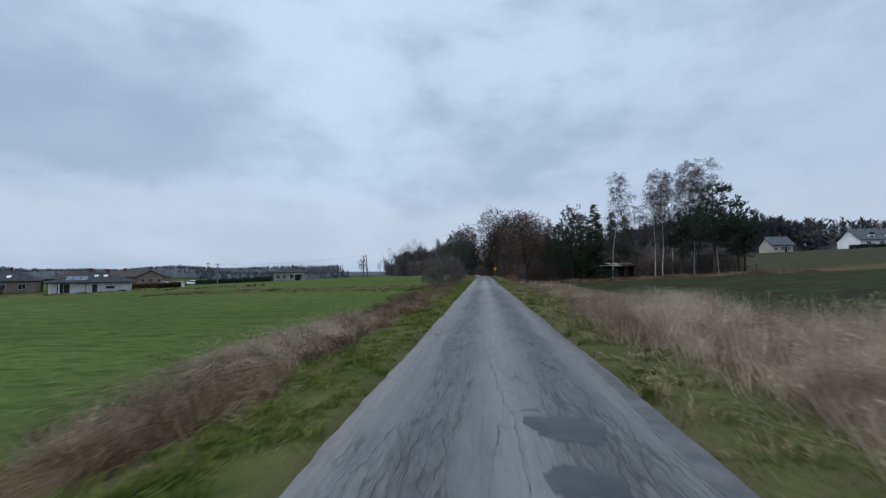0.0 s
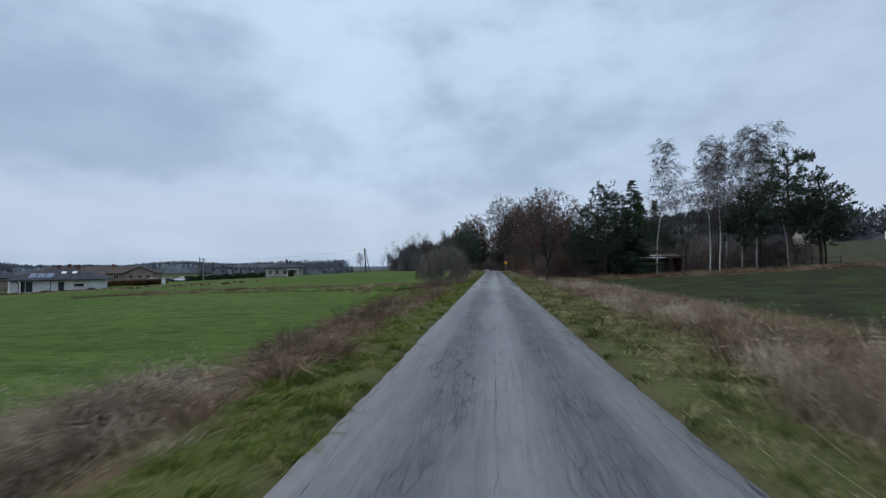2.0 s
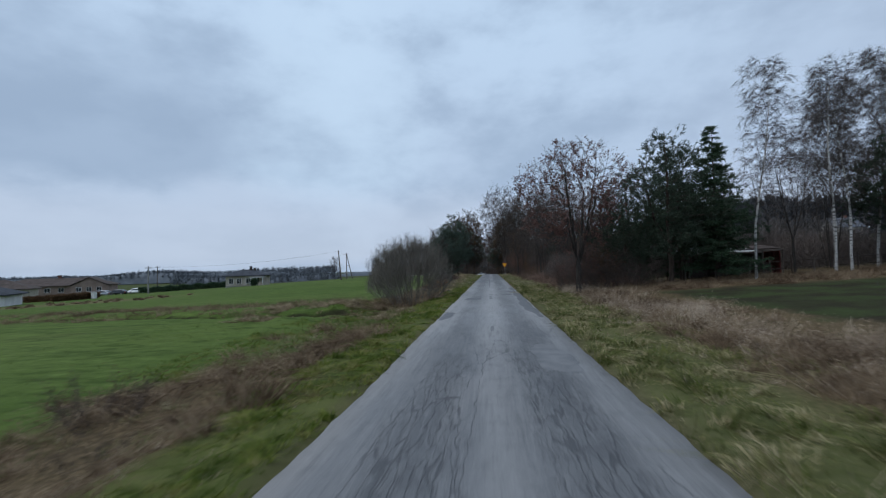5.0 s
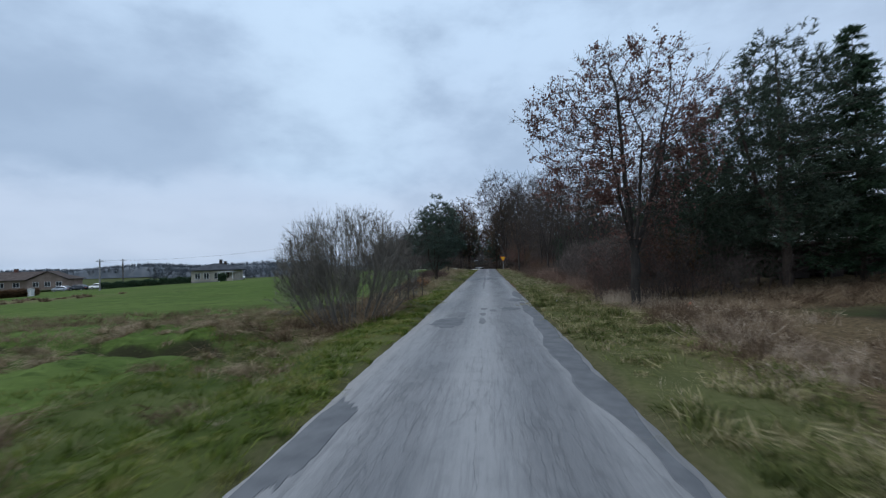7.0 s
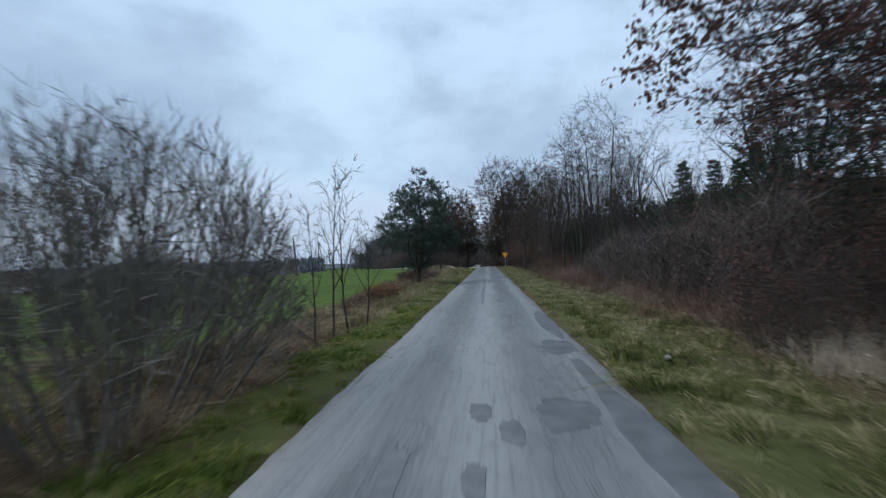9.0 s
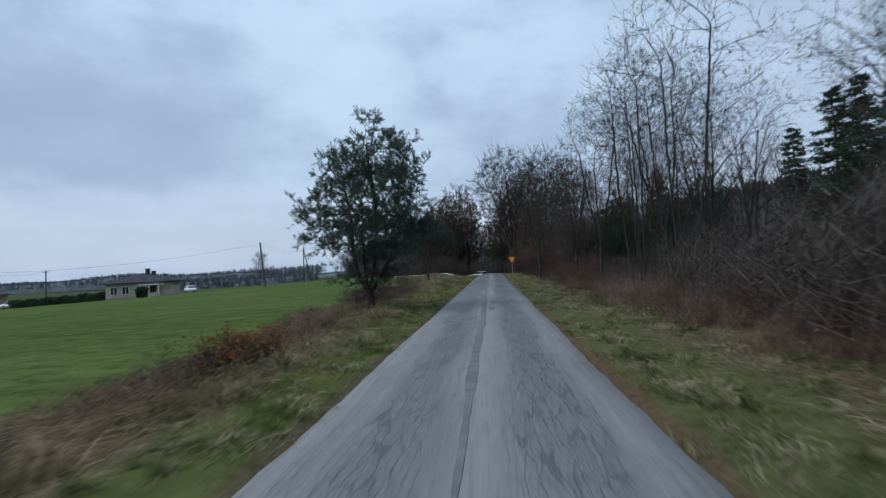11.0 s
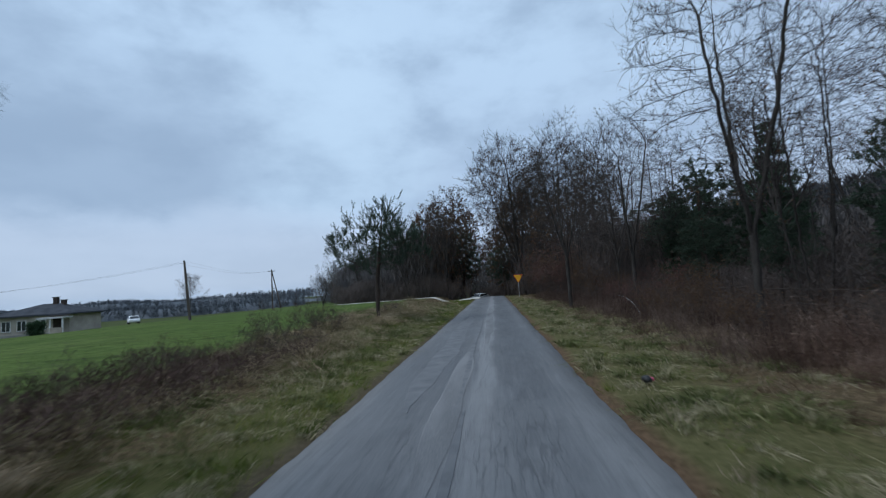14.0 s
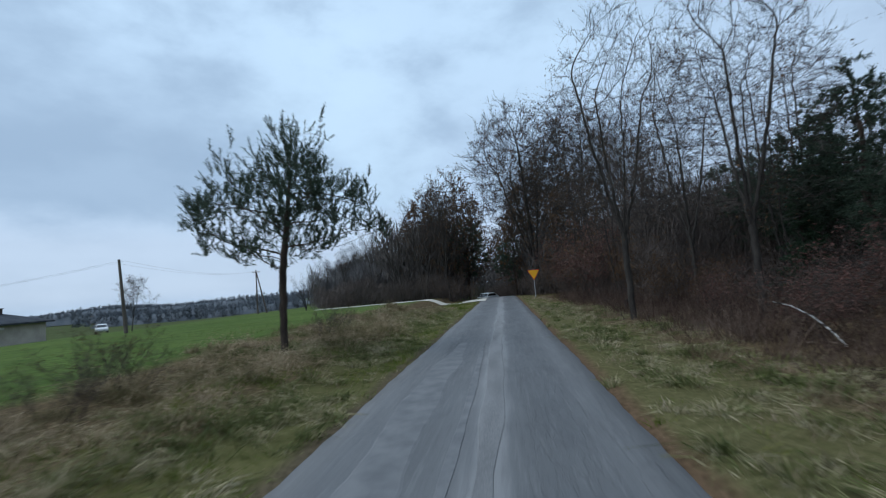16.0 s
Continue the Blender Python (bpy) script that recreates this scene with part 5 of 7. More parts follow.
RUSSET = [shrub("oak_shrub", 4.2, 13, 111 + i, "young oak bush with russet withered leaves", spread=26, leafy=2200, leaf_mat=("oak_leaf", "dry_leaf")[i], leaf=0.11, per=6, foot=0.35, group="oak bushes") for i in range(2)]

plant(NEAR[0], 10.4, 54.0, 0, 1.03)
plant(NEAR[1], 11.9, 56.2, 40, 0.96)
plant(NEAR[0], 9.0, 57.8, 200, 0.82)
plant(SPRUCES[0], 13.1, 54.3, 0, 0.99)
plant(BIRCHES[0], 15.1, 54.2, 0, 0.95)
plant(BIRCHES[1], 20.6, 56.0, 0, 0.97)
plant(BIRCHES[0], 21.5, 56.0, 120, 0.99)
for x, y, k, a, s in ((24.5, 58, 0, 30, 1.05), (27.0, 60, 1, 70, 1.15), (29.5, 59, 0, 200, 1.1), (25.5, 63, 1, 10, 1.1)):
    plant(BIRCHES[k], x, y, a, s)
for x, y, k, a, s in ((26.5, 53.8, 0, 100, 1.28), (29.6, 54.8, 1, 10, 1.1), (24.0, 56.5, 1, 220, 0.95), (31.5, 57, 0, 300, 0.8), (18.5, 63.0, 1, 130, 0.75)):
    plant(PINES[k], x, y, a, s)
rng = np.random.default_rng(7)
LOW = [(7.0, 58), (8.8, 61), (6.8, 65.5), (9.5, 68), (7.4, 72), (10.5, 64)]
for i, (x, y) in enumerate(LOW):
    plant(TALL[(i * 3) % 4], x, y, rng.uniform(0, 360), rng.uniform(0.48, 0.62))
EDGE = [(7.0, 75.9, 0, 40, 1.0), (6.6, 78.9, 3, 0, 1.08), (8.6, 81.6, 1, 100, 1.0), (6.6, 85.8, 1, 210, 0.98), (9.6, 88.5, 3, 60, 0.95), (7.3, 97.3, 2, 120, 0.95), (4.5, 99.4, 2, 0, 1.0), (8.4, 104.0, 1, 10, 1.0), (6.4, 107.5, 3, 250, 0.85), (9.6, 110.5, 2, 40, 0.95), (7.0, 115.0, 1, 130, 0.85), (10.6, 101.0, 3, 15, 1.0)]
for x, y, k, a, s in EDGE:
    plant(FAN[k], x, y, a, s)
ROWS = [(12.5, 85.0, 1, 0.95), (12.2, 94.0, 3, 0.9)]
for x, y, k, a, s in ((18.7, 56.6, 2, 0, 0.78), (23.5, 60.5, 0, 30, 0.8), (16.3, 62.6, 1, 200, 0.7), (28.5, 62.0, 2, 70, 0.9)):
    plant(FAN[k], x, y, a, s)
for x, y, k, s in ROWS:
    plant(TALL[k], x, y, rng.uniform(0, 360), s)
for i in range(6):
    plant(TALL[i % 4], rng.uniform(15, 26), rng.uniform(92, 126), rng.uniform(0, 360), rng.uniform(0.85, 1.0))
for x, y, k, s in ((14.2, 97.5, 0, 0.93), (25.8, 92.0, 0, 1.42), (28.6, 93.0, 1, 1.35), (24.6, 97.0, 1, 1.2), (11.6, 57.7, 1, 0.46), (9.8, 57.4, 1, 0.40), (10.9, 87.0, 0, 0.42), (10.2, 100.0, 1, 0.44), (9.8, 83.5, 1, 0.36), (12.2, 75.6, 1, 0.76), (12.4, 70.5, 0, 0.55), (12.0, 88, 1, 0.55), (14.0, 104, 0, 0.8), (10.2, 66, 1, 0.55), (13.5, 116, 0, 0.8)):
    plant(SPRUCES[k], x, y, rng.uniform(0, 360), s)
for x, y, k, s in ((12.2, 103.0, 0, 0.76), (9.9, 95.5, 1, 0.5), (10.8, 91.5, 0, 0.42), (11.1, 98.4, 1, 0.86), (12.6, 106, 1, 0.75), (14.5, 111, 0, 0.9), (12.0, 119, 1, 0.75), (16.0, 101, 1, 0.9), (15.0, 91, 0, 0.8)):
    plant(PINES[k], x, y, rng.uniform(0, 360), s)
for x, y, k, s in ( (5.9, 110.5, 0, 1.0), (6.2, 114.5, 1, 1.05), (5.4, 117.2, 0, 0.9), (6.8, 107.5, 1, 0.8), (5.3, 121.5, 1, 1.0), (6.0, 97.0, 0, 0.35), (5.7, 87.5, 1, 0.30), (5.4, 84.6, 1, 0.26), (5.6, 90.2, 1, 0.28), (5.9, 93.0, 0, 0.32), (7.4, 91.0, 1, 0.42), (8.0, 94.5, 0, 0.45), (7.0, 99.5, 1, 0.4), (6.4, 102.0, 1, 0.5), (7.3, 62.5, 0, 0.7), (5.6, 53.6, 0, 0.5), (6.6, 54.2, 1, 0.6), (4.3, 54.6, 0, 0.42)):
    plant(RUSSET[k], x, y, rng.uniform(0, 360), s)
# trees round the junction
plant(BIG[0], 4.2, 130.0, 0, 1.0)
plant(BIG[1], 8.4, 127.5, 60, 0.93)
plant(BIG[1], 14.0, 134.0, 200, 0.9)
plant(BIG[0], 6.5, 147.0, 250, 1.0)
plant(SHADY, -5.9, 139.0, 30, 1.0)
plant(SHADY, -4.6, 151.0, 200, 1.05)
plant(SHADY, 4.6, 141.0, 90, 0.95)
plant(SHADY, -9.2, 142.0, 120, 0.88)
plant(SHADY, 3.6, 168.0, 300, 1.1)
plant(SHADY, 0.4, 206.0, 150, 1.1)
plant(SHADY, 6.4, 121.5, 20, 0.62)
for x, y, k, s in ((-8, 132, 0, 0.92), (-5.4, 133, 3, 1.05), (-11, 134, 1, 0.8), (-15, 136, 2, 0.7), (-19, 138, 3, 0.55), (-22.5, 139, 0, 0.5), (-25.5, 140, 1, 0.42), (-6.5, 139, 2, 1.0), (-41, 176, 2, 0.6), (-38.5, 174, 0, 0.75), (-36, 172, 3, 0.88), (-33, 173, 1, 0.98), (-30, 170, 0, 1.08), (-27, 168, 3, 1.15), (-23, 166, 2, 1.2)):
    plant(TALL[k], x, y, rng.uniform(0, 360), s)
for x, y, k, s in ((-4.0, 143.0, 0, 1.3), (2.6, 160, 1, 1.3)):
    plant(PINES[k], x, y, rng.uniform(0, 360), s)
# undergrowth bushes along the edge
n = 0
for y in np.arange(56.5, 127, 4.2):
    for x0 in (6.3, 8.8)[:1 + n % 2]:
        plant(THICK[n % 4], x0 + rng.uniform(-0.5, 0.9) + (3.0 if 76 < y < 103 else 0), y + rng.uniform(-0.9, 0.9), rng.uniform(0, 360), rng.uniform(0.6, 1.0) * (0.72 if x0 < 7 else 1.1))
        n += 1
for i, (x, y, k) in enumerate(((4.5, 53.6, 0.5), (5.4, 52.6, 0.45), (6.3, 53.2, 0.6), (7.6, 53.6, 0.7), (8.6, 53.2, 0.6))):
    plant(THICK[i % 4], x, y, 70 * i, k)
for i in range(4):
    plant(THICK[i % 4], rng.uniform(13, 18), rng.uniform(61.8, 66), rng.uniform(0, 360), rng.uniform(0.6, 0.95))
for x, y in ((-3.9, 129.6), (-6.5, 130.4), (-9, 131), (-12, 133), (3.6, 131.5), (5.8, 132), (8, 131), (4.2, 136), (-4.4, 138)):
    plant(THICK[n % 4], x, y, rng.uniform(0, 360), rng.uniform(0.8, 1.2))
    n += 1

for i, (x, y, s) in enumerate(((6.6, 81.5, 0.42), (7.4, 83.2, 0.48), (6.9, 85.6, 0.4), (7.8, 88.2, 0.46), (8.2, 79.6, 0.44), (6.5, 90.0, 0.34), (7.5, 96.0, 0.46))):
    plant(THICK[i % 4], x, y, rng.uniform(0, 360), s)

# ---- planting: the ditch side ----
willow = dome_shrub("willow_bush", 2.7, 4.25, 131, "rounded bare willow bush in the roadside ditch")
plant(willow, -4.5, 52.2, 0, 1.0)
plant(willow, -6.6, 55.6, 130, 0.6)
slim = bare_tree("sapling", 4.1, 0.035, "thin bare sapling beside the ditch", 141, spread=8, per=3, twig_len=0.3, P=dict(BARE, levels=3, kids=(9, 4), sides=(5, 3, 0), segs=(7, 4, 2), wander=(0.05, 0.12, 0.2), up=(0.03, 0.12, 0.05), angle=((20, 40), (25, 50)), ratio=(0.42, 0.45), fall=(0.5, 0.3), start=(0.3, 0.2), thin=(0.5, 0.5)), group="saplings")
for x, y, a, s in ((-3.35, 57, 0, 1.0), (-3.15, 57.5, 100, 0.95), (-3.7, 56.8, 200, 0.8), (-2.95, 58.3, 250, 0.7)):
    plant(slim, x, y, a, s)
roadside_pine = tiered_pine("roadside_pine", "broad dark green pine with a forked trunk on the verge", 153,
    [[(0, 0, -0.35), (0.03, 0, 0.3), (0, 0, 0.8), (0.16, -0.1, 1.4), (0.36, 0, 2.5), (0.34, 0.1, 4.0), (0.12, 0.1, 5.8), (0.05, 0.1, 7.4)],
     [(0, 0, 0.6), (-0.40, 0.1, 1.3), (-0.62, 0.1, 2.3), (-0.62, 0, 3.6), (-0.90, 0, 5.2)],
     [(0.0, 0, 0.7), (0.36, 0.2, 1.3), (0.95, 0.15, 2.3), (1.35, 0.05, 3.4), (1.75, 0.0, 4.3)],
     [(0, 0, 0.7), (-0.05, -0.35, 1.5), (0, -0.7, 2.7), (0.05, -0.8, 4.0)]],
    (1.0, 1.5, 2.0, 2.35, 2.7, 3.5, 4.5, 5.4, 6.4, 7.6), (0.8, 1.2, 1.3, 1.9, 2.2, 2.2, 2.15, 1.85, 1.15, 0.12), 0.15, 230, 10, 0.26, 4, 21, 0.115, 0.015, "needles_lit", step=0.22, group="", dead=130, outer=0.45, upright=0.30, ragged_=0.16, sides=3, shift=(0.40, 0.0), long_=0.85)
plant(roadside_pine, -4.2, 74.9, 0, 0.96)
young_pine = tiered_pine("young_pine", "young pine with a bare stem and a dome of upswept shoots", 161,
    [[(0, 0, -0.3), (0.03, 0, 0.9), (0.06, 0, 2.0), (0.18, 0, 3.0), (0.34, 0, 4.2), (0.46, 0, 5.4)]],
    (2.3, 2.7, 3.2, 3.9, 4.7, 5.4, 5.9), (0.6, 1.5, 2.05, 2.1, 1.6, 0.95, 0.25), 0.10, 190, 3, 0.20, 3, 42, 0.085, 0.015, "needles_pale", step=0.2, upright=1.1, long_=1.35, shift=(0.62, 0), group="", up=0.12, outer=0.42, ragged_=0.35)
plant(young_pine, -4.85, 94.2, 0, 0.90)
beech = shrub("leafy_bush", 0.9, 14, 171, "low bush with orange-brown withered leaves", leafy=900, leaf_mat="beech_leaf", leaf=0.07, per=4, foot=0.2, r=0.012, group="leafy bushes")
plant(beech, -4.6, 67.2, 0, 1.0)
plant(beech, -5.2, 68.6, 80, 0.8)
for i, (x, y, s) in enumerate(((-5.2, 84.5, 0.36), (-5.8, 87.0, 0.42), (-5.4, 89.2, 0.3), (-4.9, 75.0, 0.28), (-5.2, 30.5, 0.25), (-5.6, 33.0, 0.3), (-4.9, 21.0, 0.27), (-5.5, 17.5, 0.26), (-5.1, 66.0, 0.3), (-6.4, 91.0, 0.34), (-5.6, 78.5, 0.26), (-5.9, 80.2, 0.3), (-5.4, 81.8, 0.28), (-6.0, 83.0, 0.27), (-5.0, 86.0, 0.24), (-5.7, 90.4, 0.26), (-5.1, 97.5, 0.28), (-5.8, 100.0, 0.3), (-5.0, 25.0, 0.22), (-5.7, 27.2, 0.24), (-5.3, 12.5, 0.22), (-5.6, 23.0, 0.2), (-4.8, 63.0, 0.24), (-5.4, 60.0, 0.26), (-4.6, 8.5, 0.18), (-5.2, 10.4, 0.2), (-4.4, 14.2, 0.17), (-5.0, 15.8, 0.2), (-4.5, 19.0, 0.18), (-4.9, 28.5, 0.2), (-4.4, 31.5, 0.18))):
    plant(THICK[i % 4], x, y, rng.uniform(0, 360), s)
field_tree = bare_tree("field_tree", 4.6, 0.06, "small bare tree beside the power pole", 181, spread=4, per=4, twig_len=0.4, group="")
plant(field_tree, -34.0, 121.5, 0, 1.0)


# ---- grasses ----
def blades(name, x0, x1, y0, y1, count, hmin, hmax, width, mat, label, seed, lean=0.35, clump=0.5, keep=None, category="grass", each=26, fluff=0.0, uneven=0.32, arch=0.0):
    """A stretch of grass as fine blades that stand in leaning tussocks of uneven height; arch: how far they bend over."""
    global RNG
    RNG = np.random.default_rng(seed)
    m = max(40, count // each)
    cx, cy = RNG.uniform(x0, x1, m * 4), RNG.uniform(y0, y1, m * 4)
    w = np.clip(0.5 + 0.5 * waves(cx * 0.9 + seed, cy * 0.55), 0, 1)
    ok = RNG.uniform(0, 1, len(cx)) < (1 - clump) + clump * w ** 1.5
    if keep is not None:
        ok &= keep(cx, cy, RNG.uniform(0, 1, len(cx)))
    cx, cy, w = cx[ok][:m], cy[ok][:m], w[ok][:m]
    m = len(cx)
    tall = RNG.lognormal(0, uneven, m) * (0.62 + 0.5 * w)
    wind = RNG.normal(size=(m, 2)) * lean * 0.55
    i = RNG.integers(0, m, count)
    spread = (0.05 + 0.20 * hmax) * RNG.uniform(0.5, 1.4, m)[i]
    off = RNG.normal(size=(count, 2)) * spread[:, None]
    x, y = cx[i] + off[:, 0], cy[i] + off[:, 1]
    ok = np.abs(x) > 1.63 + 0.08 * RNG.uniform(0, 1, count)
    ok &= np.maximum(scar(x, y), np.maximum(scar(x, y + 0.8), scar(x, y + 1.5))) < 0.30
    i, off, x, y, spread = i[ok], off[ok], x[ok], y[ok], spread[ok]
    k = len(x)
    h = np.minimum((hmin + (hmax - hmin) * RNG.uniform(0, 1, k) ** 1.3) * tall[i], hmax * 1.2)
    L = wind[i] + off / spread[:, None] * lean * 0.5 + RNG.normal(size=(k, 2)) * lean * 0.6
    A = np.stack([x, y, height(x, y) - 0.02], 1)
    D = np.stack([L[:, 0], L[:, 1], np.ones(k) - 0.25 * np.minimum(1, np.hypot(L[:, 0], L[:, 1]))], 1) * h[:, None]
    S = Shape()
    keepers = RNG.uniform(0, 1, k) > fluff * 0.5
    W = width * RNG.uniform(0.7, 1.4, int(keepers.sum()))
    if arch:
        hk = h[keepers]
        out = off[keepers] / spread[keepers, None] * 0.6 + RNG.normal(size=(len(hk), 2)) * 0.5 + wind[i][keepers]
        sag = np.stack([out[:, 0] * hk * arch, out[:, 1] * hk * arch, -0.55 * hk * arch * np.minimum(1.3, np.hypot(out[:, 0], out[:, 1]))], 1)
        S.bent(A[keepers], D[keepers], W, sag)
    else:
        S.spikes(A[keepers], D[keepers], W)
    if fluff:
        # seed heads and dead leaves along the stalks
        j = RNG.integers(0, k, int(k * fluff))
        f = RNG.uniform(0.35, 1.0, len(j)) ** 0.6
        d = RNG.normal(size=(len(j), 3))
        d = d / np.linalg.norm(d, axis=1, keepdims=True) * (RNG.uniform(0.5, 1.3, len(j)) * (0.05 + 0.08 * hmax))[:, None]
        S.spikes(A[j] + D[j] * f[:, None], d, width * RNG.uniform(0.7, 1.4, len(j)))
    ob = new(name, S.mesh(name, MAT[mat]))
    return tagged(ob, label, category, kind="stuff")


def ragged(a, b, gap=None):
    """Keeps blades between two wavering borders, and thins them over a stretch of the lane."""
    def keep(x, y, r):
        ok = (np.abs(x) > a + 0.30 * waves(y * 0.9, y * 0.35) - 0.5 * (r > 0.9)) & (np.abs(x) < b + 0.75 * waves(y * 0.35, y * 0.2) + 0.9 * (r < 0.08))
        if gap:
            ok &= (r < 0.15) | (y < gap[0]) | (y > gap[1])
        return ok
    return keep


blades("verge_grass", -3.6, -1.6, -1, 62, 50000, 0.03, 0.19, 0.017, "verge", "bright green tufted verge grass beside the ditch", 201, keep=ragged(1.62, 3.2), arch=0.9, lean=0.5, each=70, uneven=0.45)
blades("verge_grass", -8.5, -2.6, 36, 56, 36000, 0.04, 0.18, 0.015, "verge", "green grass on the bank of the ditch", 212, lean=0.6)
blades("verge_grass", -6.8, -3.0, -1, 112, 28000, 0.05, 0.22, 0.016, "verge_wood", "rough grass among the weeds of the ditch", 216, lean=0.7)
blades("verge_grass", -3.6, -1.6, 62, 112, 30000, 0.03, 0.18, 0.018, "verge_wood", "yellowing verge grass beside the lane", 202, keep=ragged(1.9, 3.4), arch=0.9, lean=0.5, each=70, uneven=0.45)
blades("verge_grass", 1.6, 4.8, -1, 62, 60000, 0.05, 0.30, 0.016, "verge_dry", "tufted yellow-green verge grass", 203, keep=ragged(1.75, 4.4), arch=0.8, lean=0.45, clump=0.35, each=80, uneven=0.45)
blades("verge_grass", 1.6, 5.2, 62, 112, 56000, 0.04, 0.24, 0.017, "verge_wood", "tufted green and yellow verge grass before the wood", 204, keep=ragged(2.05, 4.9), arch=0.9, lean=0.5, each=80, uneven=0.45)
blades("dry_grass", -7.6, -2.7, -2, 60, 56000, 0.10, 0.52, 0.016, "weeds", "withered brown grass and weeds in the ditch", 205, keep=ragged(3.15, 6.6, (39.5, 50.0)), lean=0.45, clump=0.9, each=130, fluff=0.5, uneven=0.55, arch=0.9)
blades("dry_grass", -9.0, -2.8, 60, 112, 44000, 0.10, 0.46, 0.015, "hummock", "withered tan grass and weeds on the field margin", 206, keep=ragged(3.4, 6.0), lean=0.45, clump=0.9, each=120, fluff=0.5, uneven=0.55, arch=0.9)
blades("reed_grass", 3.0, 10.0, 2, 17.5, 76000, 0.25, 0.85, 0.010, "straw", "tall pale dry reed grass beside the lane", 207, keep=ragged(3.1, 6.6), lean=0.34, clump=0.95, each=150, fluff=0.6, uneven=0.5)
blades("dry_grass", 3.0, 9.0, 12, 50, 74000, 0.06, 0.40, 0.014, "weeds", "withered brown grass between verge and ploughed field", 208, keep=ragged(4.0, 6.3), lean=0.5, clump=0.95, each=90, fluff=0.65, uneven=0.42)
blades("dry_grass", 5.0, 36.0, 49.5, 56, 42000, 0.10, 0.46, 0.018, "weeds", "withered grass strip before the wood", 209, lean=0.8, clump=0.7, each=60)
blades("reed_grass", -6.6, -4.3, 5, 18, 8000, 0.2, 0.70, 0.010, "straw", "pale dry reed grass in the ditch", 215, lean=0.42, clump=0.95, each=60, fluff=0.6)
blades("reed_grass", -6.6, -4.4, 8, 18, 20000, 0.25, 0.85, 0.011, "straw", "mound of pale dry grass on the ditch bank", 222, lean=0.40, clump=0.9, each=200, fluff=0.4, uneven=0.5, arch=1.0)
blades("russet_weeds", 4.0, 9.6, 55, 83, 56000, 0.12, 0.98, 0.010, "redweeds", "tall pale russet weeds along the wood's edge", 210, keep=ragged(4.7, 9.2), lean=0.36, clump=0.75, each=60, fluff=0.7)
blades("russet_weeds", 3.9, 9.6, 82, 122, 62000, 0.12, 1.05, 0.011, "darkweeds", "tall dark red-brown weeds along the wood's edge", 225, keep=ragged(4.6, 9.2), lean=0.36, clump=0.75, each=60, fluff=0.7)
blades("dry_grass", 3.6, 7.0, 55, 127, 30000, 0.06, 0.34, 0.011, "weeds", "pale matted grass before the wood", 217, keep=ragged(3.7, 6.4), lean=0.55, clump=0.9, each=60)
blades("straw_tufts", 2.0, 5.0, -1, 127, 24000, 0.05, 0.18, 0.009, "straw", "pale dry tufts scattered over the verge", 218, lean=0.5, clump=0.9, each=14)
blades("straw_tufts", -4.2, -1.9, -1, 127, 6000, 0.04, 0.13, 0.009, "straw", "pale dry tufts scattered over the ditch side", 219, lean=0.7, clump=0.95, each=14)
blades("green_tufts", 1.8, 5.0, -1, 127, 14000, 0.04, 0.22, 0.011, "verge", "fresh green tufts in the verge", 220, lean=0.6, clump=0.95, each=30)
blades("green_tufts", -4.6, -1.8, 58, 127, 38000, 0.04, 0.22, 0.011, "verge", "fresh green tufts beside the lane", 221, lean=0.6, clump=0.95, each=30)
blades("straw_tufts", 3.8, 9.0, 22, 57, 30000, 0.10, 0.50, 0.010, "straw", "pale fluffy seed heads among the weeds", 223, keep=ragged(4.2, 6.2), lean=0.5, clump=0.95, each=40, fluff=0.8)
blades("verge_grass", -6.2, -2.4, 66, 112, 32000, 0.08, 0.38, 0.014, "verge_wood", "long yellowing grass among the weeds", 224, arch=0.9, lean=0.5, clump=0.9, each=60)
blades("crop_tufts", -16, -6.4, 0, 110, 36000, 0.03, 0.08, 0.020, "crop", "young green winter crop", 211, lean=0.6, clump=0.0, each=2)
blades("dry_grass", -12.5, -4.2, 46.0, 57.0, 22000, 0.05, 0.34, 0.015, "hummock", "matted tan grass on the hummocks beside the drain", 226, lean=0.6, clump=0.98, each=160, uneven=0.6, arch=1.0)
blades("dry_grass", -42, -6.5, 50.0, 58.5, 34000, 0.06, 0.38, 0.014, "weeds", "withered weeds along the drain across the field", 213, lean=0.6, clump=0.8, each=30)
blades("dry_grass", -110, -40, 74, 84, 7000, 0.12, 0.4, 0.10, "weeds", "dry grass strip before the houses", 214, lean=0.5, clump=0.7, each=60)


